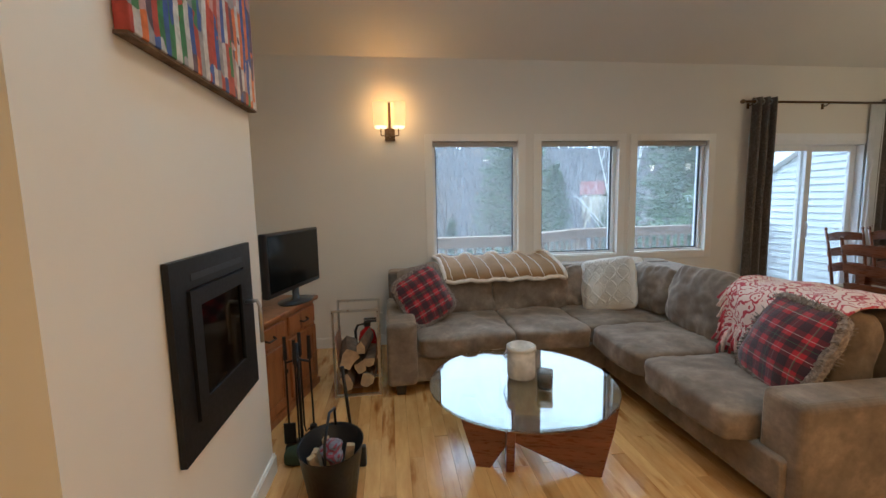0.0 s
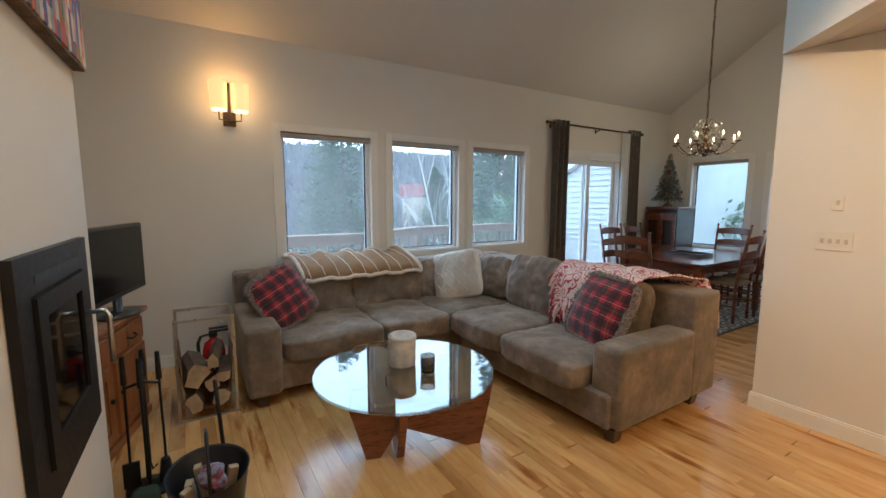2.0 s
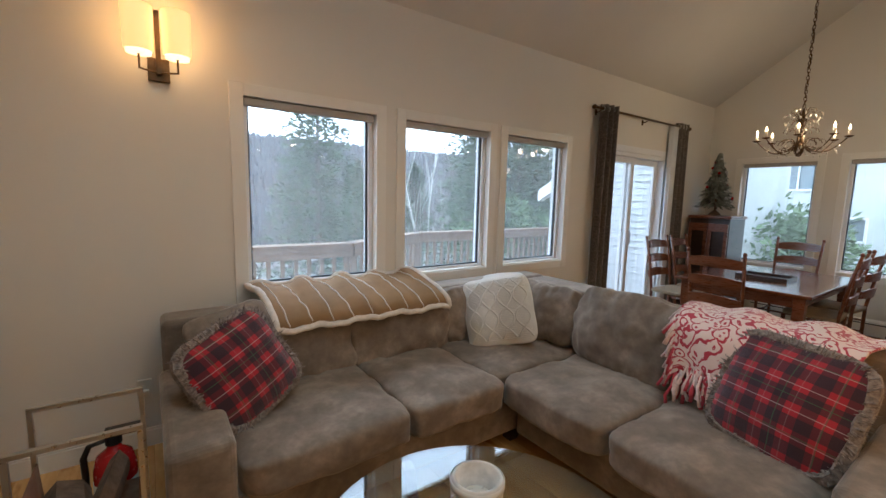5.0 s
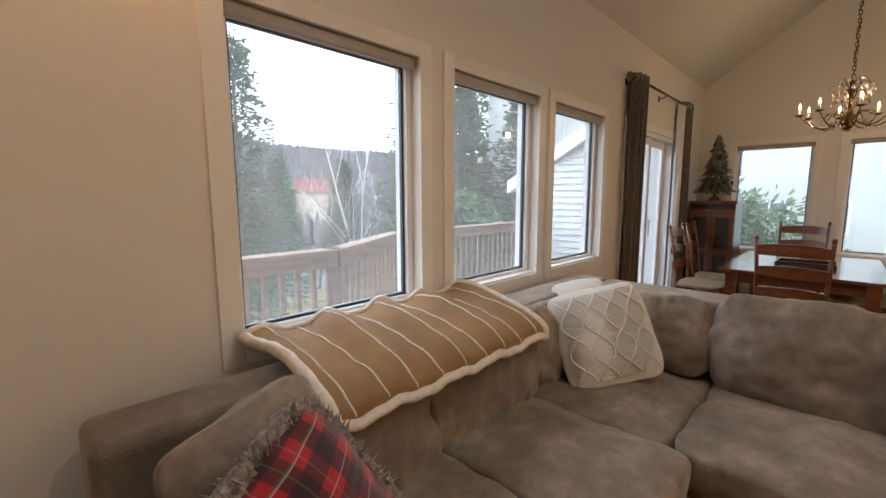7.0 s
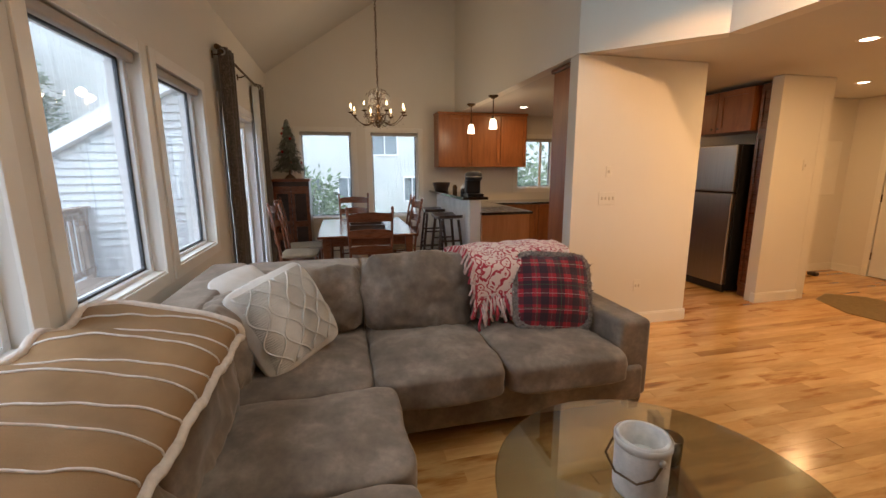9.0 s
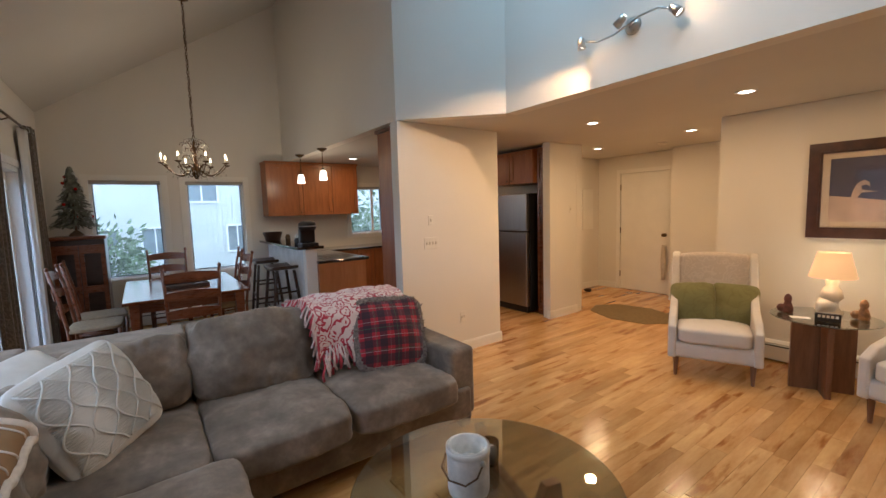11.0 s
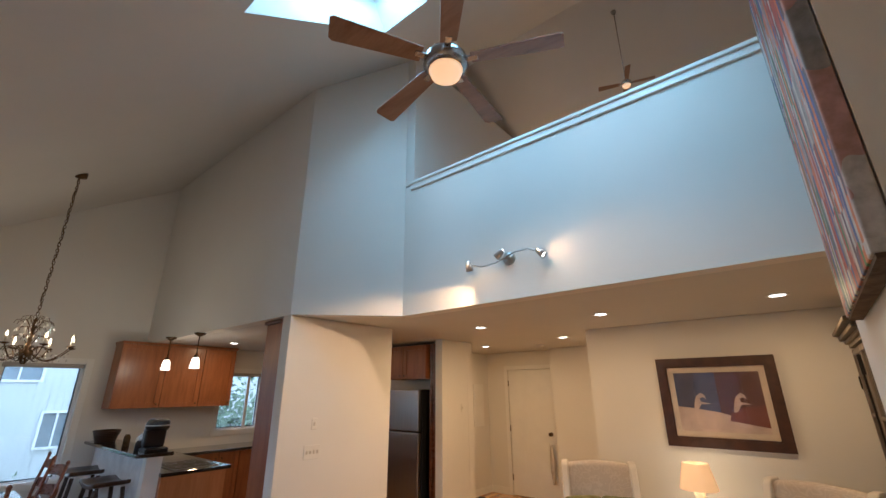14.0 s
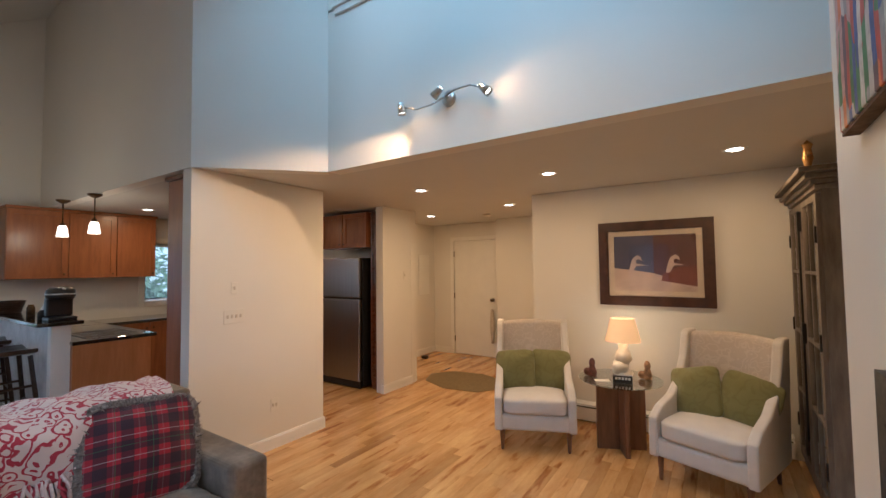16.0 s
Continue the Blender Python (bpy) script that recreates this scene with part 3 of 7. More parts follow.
SUEDE = suede()
PLAID = plaid()
FUR = plain("grey_fur", (0.24, 0.20, 0.175), 0.95, vary=0.5, scale=60, bumps=0.8, fine=180)
FLEECE = plain("cream_fleece", (0.72, 0.65, 0.58), 0.95, vary=0.12, scale=40, bumps=0.9, fine=120)
TAN = plain("tan_plush", (0.27, 0.16, 0.072), 0.9, vary=0.18, scale=5, bumps=0.3, fine=300)
WHITEKNIT = plain("white_knit", (0.66, 0.63, 0.58), 0.9, vary=0.05, scale=20, bumps=0.5, fine=200)
REDTHROW = wavy_fabric("red_throw_cloth", (0.78, 0.62, 0.56), (0.46, 0.035, 0.06), 15, 0.50)
CREAMCLOTH = plain("cream_upholstery", (0.62, 0.58, 0.53), 0.85, vary=0.05, scale=8, bumps=0.25, fine=300)
DAMASK = wavy_fabric("damask", (0.52, 0.45, 0.38), (0.575, 0.505, 0.435), 11, 0.5, 5.0)
OLIVE = wavy_fabric("olive_cloth", (0.185, 0.175, 0.055), (0.168, 0.156, 0.047), 7, 0.5)
REDPAINT = plain("red_enamel", (0.45, 0.012, 0.015), 0.25, vary=0.05, bumps=0.0)
BLACKPLASTIC = plain("black_plastic", (0.015, 0.015, 0.017), 0.35, vary=0.1, bumps=0.05)
SCREEN = plain("dark_screen", (0.004, 0.005, 0.006), 0.15, vary=0.1, bumps=0.0)
SCREEN.node_tree.nodes["Principled BSDF"].inputs["Specular IOR Level"].default_value = 0.25
BARK = plain("log_bark", (0.13, 0.085, 0.055), 0.9, vary=0.4, scale=20, bumps=0.8, fine=60)
LOGEND = plain("split_wood", (0.42, 0.31, 0.19), 0.8, vary=0.25, scale=14, bumps=0.4, fine=80)
WHITEPLASTIC = plain("white_plastic", (0.72, 0.69, 0.62), 0.4, vary=0.03, bumps=0.0)
GRANITE = plain("dark_granite", (0.02, 0.017, 0.016), 0.08, vary=0.7, scale=160, bumps=0.0, coat=0.5, rvary=0.03)
CERAMIC = plain("white_ceramic", (0.72, 0.68, 0.6), 0.3, vary=0.08, scale=15, bumps=0.05)

# ---- sitting area by the windows ----


def sofa():
    t = thing("sectional_sofa", "L-shaped grey-brown suede sectional sofa on short dark feet", "sofa", (2.3, 5.4, 0))
    inv = Matrix.Translation((-2.3, -5.4, 0))

    def add(name, build, mat=SUEDE, label="", smooth=False):
        bm = bmn()
        build(bm)
        bm.transform(inv)
        return part(name, bm, mat, t, label, smooth=smooth)

    def base(bm):
        box(bm, (.95, 5.26, .085), (3.66, 6.2, .30), .02, 3)
        box(bm, (2.62, 3.7, .085), (3.66, 5.24, .30), .02, 3)
    add("base", base)
    add("back_frame", lambda bm: (box(bm, (.89, 6.06, .09), (3.77, 6.30, .825), .035, 4)))
    add("back_frame", lambda bm: (box(bm, (3.46, 5.295, .09), (3.77, 6.055, .82), .03, 4)))
    add("back_frame", lambda bm: (box(bm, (3.46, 3.66, .09), (3.77, 5.288, .815), .03, 4)))

    def arm(bm, lo, hi):
        b = bmesh.new()
        box(b, lo, hi, .035, 4)
        for v in b.verts:
            v.co.z += 0.012 * math.sin((v.co.x + v.co.y) * 3)
        join(bm, b)
    add("armrest", lambda bm: arm(bm, (.87, 5.20, .085), (1.10, 6.055, .575)))
    add("armrest", lambda bm: arm(bm, (2.65, 3.64, .085), (3.435, 3.86, .575)))
    for k, (x, y) in enumerate(((.97, 5.28), (1.0, 6.2), (2.70, 3.72), (3.58, 3.74), (3.58, 6.2), (2.66, 5.32))):
        def foot(bm, x=x, y=y):
            b = bmesh.new()
            box(b, (x - .045, y - .045, 0), (x + .045, y + .045, .09), .006)
            for v in b.verts:
                if v.co.z < .05:
                    v.co.x, v.co.y = x + (v.co.x - x) * .75, y + (v.co.y - y) * .75
            join(bm, b)
        add("foot", foot, DARKWOOD, "dark wooden block foot")

    def pad(name, x0, x1, y0, y1, z0, z1, seed, **kw):
        def b(bm):
            cushion(bm, (x1 - x0) / 2, (y1 - y0) / 2, (z1 - z0) / 2, Matrix.Translation(((x0 + x1) / 2, (y0 + y1) / 2, (z0 + z1) / 2)),
                    power=kw.get("power", 10), pinch=0.06, wob=0.008, seed=seed, n=26, crown=0.22)
        add(name, b, smooth=True)
    pad("seat_cushion", 1.105, 1.885, 5.19, 6.0, .275, .455, 1)
    pad("seat_cushion", 1.89, 2.50, 5.19, 6.0, .275, .46, 2)
    pad("seat_cushion", 2.505, 3.40, 5.29, 6.0, .275, .455, 3)
    pad("seat_cushion", 2.50, 3.40, 4.60, 5.285, .275, .46, 4)
    pad("seat_cushion", 2.50, 3.40, 3.87, 4.595, .275, .455, 5)

    def back(cx, cy, cz, w, h, d, rz, tilt, seed):
        def b(bm):
            cushion(bm, w / 2, h / 2, d / 2, pose(cx, cy, cz, 90 - tilt, 0, rz), power=6, pinch=0.30, wob=0.016, seed=seed, n=30, crown=0.3, gather=.015)
        add("back_cushion", b, smooth=True)
    back(1.50, 5.99, .61, .76, .45, .19, 0, 12, 11)
    back(2.24, 5.99, .61, .74, .46, .19, 0, 12, 12)
    back(2.83, 5.98, .61, .50, .44, .18, 0, 12, 13)
    back(3.27, 5.60, .66, .58, .42, .22, -90, 14, 14)
    back(3.27, 4.95, .675, .70, .50, .23, -90, 14, 15)
    back(3.29, 4.24, .66, .68, .46, .21, -90, 14, 16)


sofa()


def piping(bm, hx, hy, r, seed, fuzzy=0.0):
    pts = []
    n = 64
    for i in range(n + 1):
        a = i / n * math.tau
        c, s_ = math.cos(a), math.sin(a)
        q = (abs(c) ** 7 + abs(s_) ** 7) ** (1 / 7)
        pts.append((c / q * hx, s_ / q * hy, fuzzy * noise.noise(Vector((a * 4, seed, 0)))))
    tube(bm, pts, r, 6, cap=False)


def throw_pillow(label, at, normal, spin, size, cloth, edge, seed, thick=.085, fur=False, cable=False):
    t = thing("throw_pillow", label, "pillow")
    t.matrix_world = look(at, Vector(at) - Vector(normal), spin)
    bm = bmn()
    cushion(bm, size / 2, size / 2, thick, None, power=7, pinch=0.62, wob=0.006, seed=seed, n=18, crown=0.25)
    part("cover", bm, cloth, t, smooth=True)
    bm = bmn()
    if fur:
        for k in range(1700):
            a = k / 1700 * math.tau
            c, s_ = math.cos(a), math.sin(a)
            q = (abs(c) ** 7 + abs(s_) ** 7) ** (1 / 7)
            p = Vector((c / q * size / 2 * random.uniform(.87, 1.0), s_ / q * size / 2 * random.uniform(.87, 1.0), random.uniform(-.034, .034)))
            d = Vector((c, s_, random.uniform(-.9, .9))).normalized() * random.uniform(.022, .042)
            side = Vector((-s_, c, 0)) * .006
            v1, v2, v3 = bm.verts.new(p + side), bm.verts.new(p - side), bm.verts.new(p + d + Vector((random.uniform(-.006, .006),) * 3))
            v4 = bm.verts.new(p + Vector((0, 0, .008)))
            bm.faces.new((v1, v2, v3))
            bm.faces.new((v1, v4, v3))
            bm.faces.new((v2, v4, v3))
        piping(bm, size / 2 * .95, size / 2 * .95, .034, seed, .01)
        part("fur_trim", bm, edge, t, "shaggy grey trim", smooth=False)
    else:
        piping(bm, size / 2 * .96, size / 2 * .96, .006, seed)
        part("piping", bm, edge, t, smooth=True)
    if cable:
        bm = bmn()

        def z_at(x, y):
            u, w = x / (size / 2), y / (size / 2)
            k = max(abs(u), abs(w))
            return .004 + thick * max(.1, 1 - .55 * abs(u) ** 3 - .62 * abs(w) ** 3) * (1 + .25 * (1 - u * u) * (1 - w * w)) + .003
        for col in (-.66, -.22, .22, .66):
            for sgn in (-1, 1):
                pts = []
                for i in range(25):
                    w = -.84 + 1.68 * i / 24
                    u = col + sgn * .2 * math.sin(w * 5.2)
                    pts.append((u * size / 2, w * size / 2, z_at(u * size / 2, w * size / 2)))
                tube(bm, pts, .0055, 5)
        part("cable_pattern", bm, WHITEKNIT, t, "raised cream cable lattice", smooth=True)
        bm = bmn()
        for i in range(38):
            w = -.85 + 1.7 * i / 37
            pts = [(u * size / 2, w * size / 2, z_at(u * size / 2, w * size / 2) - .002) for u in [-.85 + 1.7 * k / 12 for k in range(13)]]
            tube(bm, pts, .0024, 4)
        part("knit_rib", bm, WHITEKNIT, t, kind="stuff", smooth=True)
    return t


throw_pillow("red tartan fur-trimmed pillow under the red throw", (3.04, 4.10, .67), (-.88, .14, .42), -4, .49, PLAID, FUR, 1, fur=True)
throw_pillow("red tartan fur-trimmed pillow tipped on its corner by the armrest", (1.19, 5.62, .68), (.28, -.85, .45), 22, .44, PLAID, FUR, 2, fur=True)
throw_pillow("plain grey-brown pillow tucked behind the tartan one", (1.20, 5.82, .72), (.15, -.85, .35), 10, .40, SUEDE, SUEDE, 6)
throw_pillow("white cable-knit throw pillow leaning in the sofa's corner", (2.90, 5.72, .69), (-.70, -.58, .42), 14, .50, WHITEKNIT, WHITEKNIT, 3, cable=True)
throw_pillow("small cream pillow wedged behind the knitted one", (3.18, 5.93, .76), (-.4, -.5, .75), 12, .36, WHITEKNIT, WHITEKNIT, 4, thick=.05)


def cloth(bm, nu, nv, f, thick=0.012, flip=False):
    """A thick draped cloth from f(u, v)."""
    top = [[bm.verts.new(f(i / nu, j / nv)) for j in range(nv + 1)] for i in range(nu + 1)]
    for i in range(nu):
        for j in range(nv):
            bm.faces.new((top[i][j], top[i + 1][j], top[i + 1][j + 1], top[i][j + 1]))
    bm.normal_update()
    if sum(v.normal.z for row in top for v in row) < 0:
        thick = -thick
    nrm = [[top[i][j].normal.copy() for j in range(nv + 1)] for i in range(nu + 1)]
    low = [[bm.verts.new(top[i][j].co - nrm[i][j] * thick) for j in range(nv + 1)] for i in range(nu + 1)]
    for i in range(nu):
        for j in range(nv):
            bm.faces.new((low[i][j], low[i][j + 1], low[i + 1][j + 1], low[i + 1][j]))
    for j in range(nv):
        bm.faces.new((top[0][j], top[0][j + 1], low[0][j + 1], low[0][j]))
        bm.faces.new((top[nu][j + 1], top[nu][j], low[nu][j], low[nu][j + 1]))
    for i in range(nu):
        bm.faces.new((top[i + 1][0], top[i][0], low[i][0], low[i + 1][0]))
        bm.faces.new((top[i][nv], top[i + 1][nv], low[i + 1][nv], low[i][nv]))


def blanket_point(u, v):
    """Along the sofa back (u) and over it from window to seat (v)."""
    x = 1.38 + 1.15 * u + .05 * (v - .5)
    s = v * .52
    fold = (1.1 - .8 * v) * .026 * math.sin(u * 27 + v * 2.5) + (1.1 - .7 * v) * .02 * noise.noise(Vector((u * 6, v * 3, 2)))
    fold = max(fold, -.008)
    if s < .34:
        y, z = 6.385 - s * 1.19, .845 + .05 * (1 - s / .34) + .02 * math.sin(s / .34 * math.pi)
    else:
        k = s - .34
        y, z = 5.98 - .12 * math.sin(min(1, k / .13) * math.pi / 2), .845 - k * .62
    return Vector((x, y, z + .012 + fold))


t = thing("striped_blanket", "tan plush blanket with cream stripes draped over the sofa back", "blanket", (2.0, 6.1, .8))
inv = Matrix.Translation((-2.0, -6.1, -.8))
bm = bmn()
cloth(bm, 60, 24, blanket_point, .014)
bm.transform(inv)
part("blanket_body", bm, TAN, t, smooth=True)
bm = bmn()
for k in range(9):
    u = .06 + k * .108
    tube(bm, [blanket_point(u + .003 * math.sin(j * .9), .03 + .9 * j / 30) + Vector((0, 0, .002)) for j in range(31)], .0038, 6)
bm.transform(inv)
part("stripe", bm, FLEECE, t, "raised cream stripes", kind="stuff", smooth=True)
bm = bmn()
edge = [blanket_point(u, v) for u, v in [(i / 40, 1.0) for i in range(41)]]
tube(bm, [p + Vector((0, 0, .004 * math.sin(i * 1.7))) for i, p in enumerate(edge)], .019, 8)
tube(bm, [blanket_point(0.0, i / 20) + Vector((0, 0, .003 * math.sin(i * 2.1))) for i in range(21)], .021, 8)
tube(bm, [blanket_point(1.0, i / 20) for i in range(21)], .019, 8)
tube(bm, [blanket_point(i / 30, 0.0) for i in range(31)], .016, 8)
bm.transform(inv)
part("fleece_edge", bm, FLEECE, t, "cream fleece edging", smooth=True)


def throw_point(u, v):
    """u runs along the sofa back, v from behind over the top to the seat."""
    y = 3.69 + .93 * u + .26 * (1 - u) * v + .03 * math.sin(v * 5)
    s = v * (.74 + .30 * u)
    w = .012 * math.sin(u * 17 + v * 5) + .018 * noise.noise(Vector((u * 4, v * 4, 7)))
    if s < .16:
        x, z = 3.79, .70 + s
    elif s < .66:
        k = (s - .16) / .50
        x, z = 3.79 - .57 * k, .862 + .07 * math.sin(k * math.pi * .6)
    else:
        k = s - .66
        x, z = 3.22 - .11 * math.sin(min(1, k / .1) * math.pi / 2) - .06 * k, .927 - k * .92
    return Vector((x + w, y, z + w))


t = thing("red_throw", "red and cream fringed throw draped over the sofa back", "blanket", (3.55, 4.1, .8))
inv = Matrix.Translation((-3.55, -4.1, -.8))
bm = bmn()
cloth(bm, 44, 38, throw_point, .012)
bm.transform(inv)
part("throw_body", bm, REDTHROW, t, smooth=True)
bm = bmn()
fringes = (bm, bmn())
for k in range(84):
    u = .06 + k / 84 * .93
    p = throw_point(u, 1.0) + Vector((random.uniform(-.012, .002), random.uniform(-.01, .01), random.uniform(-.005, .03)))
    d = Vector((-.03 + random.uniform(-.025, .02), random.uniform(-.03, .03), -random.uniform(.09, .16)))
    tube(fringes[k % 5 in (1, 3)], [p, p + d * .35 + Vector((random.uniform(-.018, .004), random.uniform(-.018, .018), 0)), p + d * .7 + Vector((random.uniform(-.018, .004), random.uniform(-.018, .018), 0)), p + d], .0065, 6, .009)
for k in range(44):
    p = throw_point(1.0, .38 + .62 * k / 44)
    d = Vector((random.uniform(-.04, 0), .03 + random.uniform(-.02, .03), -random.uniform(.07, .12)))
    tube(fringes[k % 5 in (1, 3)], [p, p + d * .5 + Vector((0, random.uniform(0, .015), 0)), p + d], .0065, 6, .008)
for k in range(16):
    p = throw_point(.02 + .16 * k / 16, 0) + Vector((.012, 0, 0))
    d = Vector((random.uniform(0, .02), random.uniform(-.02, .02), -random.uniform(.16, .24)))
    tube(fringes[k % 2], [p, p + d * .5 + Vector((0, random.uniform(-.02, .02), 0)), p + d], .0065, 6, .009)
for b_, c in zip(fringes, ((.66, .50, .45), (.45, .05, .07))):
    b_.transform(inv)
    part("fringe", b_, plain("fringe_yarn", c, 0.9, vary=0.2, scale=40, bumps=0.5), t, "cream and red twisted fringe", kind="stuff", smooth=True)


def coffee_table():
    t = thing("coffee_table", "round glass coffee table on a crossed walnut-red wooden base", "table", (1.66, 4.43, 0))
    bm = bmn()
    lathe(bm, [(0, .408), (.536, .408), (.54, .412), (.54, .420), (.536, .424), (0, .424)], seg=96)
    p = part("tabletop", bm, GREYGLASS, t, "thick clear glass tabletop")
    p.visible_shadow = False
    outline = [(-.40, .40), (-.36, .16), (-.30, 0), (-.24, 0), (-.17, .13), (.0, .10), (.22, 0), (.34, 0), (.42, .26), (.40, .40), (.33, .33), (.05, .27), (-.12, .33), (-.3, .31)]
    o2 = [(-.40, .41), (-.42, .30), (-.33, .0), (-.25, .0), (-.14, .17), (.26, .0), (.34, .0), (.40, .27), (.42, .405), (.36, .405), (.31, .30), (-.28, .30), (-.33, .41)]
    bm = bmn()
    extrude(bm, o2, .045, pose(.02, -.20, 0, 0, 0, -17), .004)
    part("base_panel", bm, CHERRY, t)
    bm = bmn()
    extrude(bm, o2, .045, pose(-.06, .12, 0, 0, 0, 78), .004)
    part("base_panel", bm, CHERRY, t)


coffee_table()
BUCKET = (1.68, 4.50, .424)
t = thing("candle_lantern", "whitewashed round candle holder standing on the glass table", "candle holder", BUCKET)
bm = bmn()
lathe(bm, [(0, 0), (.062, 0), (.065, .01), (.066, .145), (.062, .152), (.054, .150), (.053, .02), (0, .018)], seg=36)
part("body", bm, plain("whitewashed_wood", (0.60, 0.57, 0.53), 0.75, vary=0.25, scale=18, bumps=0.5, fine=60), t, smooth=True)
bm = bmn()
lathe(bm, [(.067, .13), (.069, .131), (.069, .148), (.067, .149)], seg=36)
part("rim", bm, plain("pale_rim", (0.66, 0.64, 0.6), 0.5), t, "pale metal rim", smooth=True)
bm = bmn()
lathe(bm, [(0, .02), (.036, .02), (.036, .10), (0, .098)], seg=24)
part("candle", bm, CERAMIC, t, "ivory pillar candle", smooth=True)
for s_ in (-1, 1):
    bm = bmn()
    lathe(bm, [(0, 0), (.008, 0), (.010, .008), (0, .012)], seg=12, m=pose(.066 * s_, 0, .12, 0, 90 * s_))
    part("knob", bm, STEEL, t, smooth=True)
bm = bmn()
tube(bm, [(.072, 0, .12), (.078, .03, .09), (.06, .06, .07), (.0, .075, .062), (-.06, .06, .07), (-.078, .03, .09), (-.072, 0, .12)], .003)
part("handle", bm, BRONZE, t, "cord handle", smooth=True)
t.scale = (1.27, 1.27, 1.27)
t = thing("votive_candle", "small glass votive holder with a wax candle on the coffee table", "candle", (1.76, 4.32, .424))
bm = bmn()
lathe(bm, [(0, 0), (.030, 0), (.034, .004), (.036, .075), (.033, .075), (.031, .006), (0, .005)], seg=28)
t.scale = (1.25, 1.25, 1.35)
g = part("cup", bm, glass("votive_glass", 0.02, (0.55, 0.50, 0.45), .06), t, smooth=True)
bm = bmn()
lathe(bm, [(0, .008), (.029, .008), (.030, .048), (0, .046)], seg=24)
part("wax", bm, CERAMIC, t, "cream wax", smooth=True)


def fireplace():
    t = thing("fireplace_insert", "black steel wood-burning fireplace insert with a glass door and lever handle", "fireplace", (.24, 3.82, .95))
    # local x is the world's y, local -y stands out from the wall
    t.matrix_world = SKEW @ pose(.24, 3.89, .965, 0, 0, 90)
    bm = bmn()
    w, h = .35, .34
    wall_with_holes(bm, -w, w, -h, h, .022, [(-.255, .255, -.235, .235)], pose(0, -.024, 0))
    part("surround", bm, BLACKMETAL, t)
    bm = bmn()
    wall_with_holes(bm, -.25, .25, -.23, .23, .02, [(-.18, .19, -.17, .17)], pose(0, -.034, 0))
    part("door", bm, BLACKMETAL, t)
    bm = bmn()
    box(bm, (-.22, -.026, .262), (.24, -.0245, .285), 0)
    part("air_slot", bm, GASKET, t)
    bm = bmn()
    box(bm, (-.185, -.026, -.175), (.195, -.022, .175))
    part("door_glass", bm, glass("smoked_glass", 0.06, (0.30, 0.28, 0.25), 0.02), t, "sooty glass pane")
    bm = bmn()
    tube(bm, [(.225, -.03, .08), (.225, -.085, .085), (.225, -.095, .06), (.225, -.095, -.11)], .009, 10)
    part("handle", bm, STEEL, t, "bent steel lever handle", smooth=True)
    bm = bmn()
    for lo, hi in (((-.31, .36, -.29), (.31, .38, .29)), ((-.31, .0, -.29), (-.29, .36, .29)), ((.29, .0, -.29), (.31, .36, .29)), ((-.29, .0, -.29), (.29, .36, -.27)), ((-.29, .0, .27), (.29, .36, .29))):
        box(bm, lo, hi)
    part("firebox", bm, plain("sooty_brick", (0.16, 0.12, 0.095), 0.9, vary=0.5, scale=9, bumps=0.3), t)
    for k, (x, z, a) in enumerate(((-.08, -.21, 4), (.07, -.21, -6), (0, -.12, 12))):
        bm = bmn()
        tube(bm, [(x - .14, .15 + .04 * k, z), (x + .14, .17 + .02 * k, z + .02)], .05, 9)
        part("log", bm, BARK, t, "charred log")


fireplace()


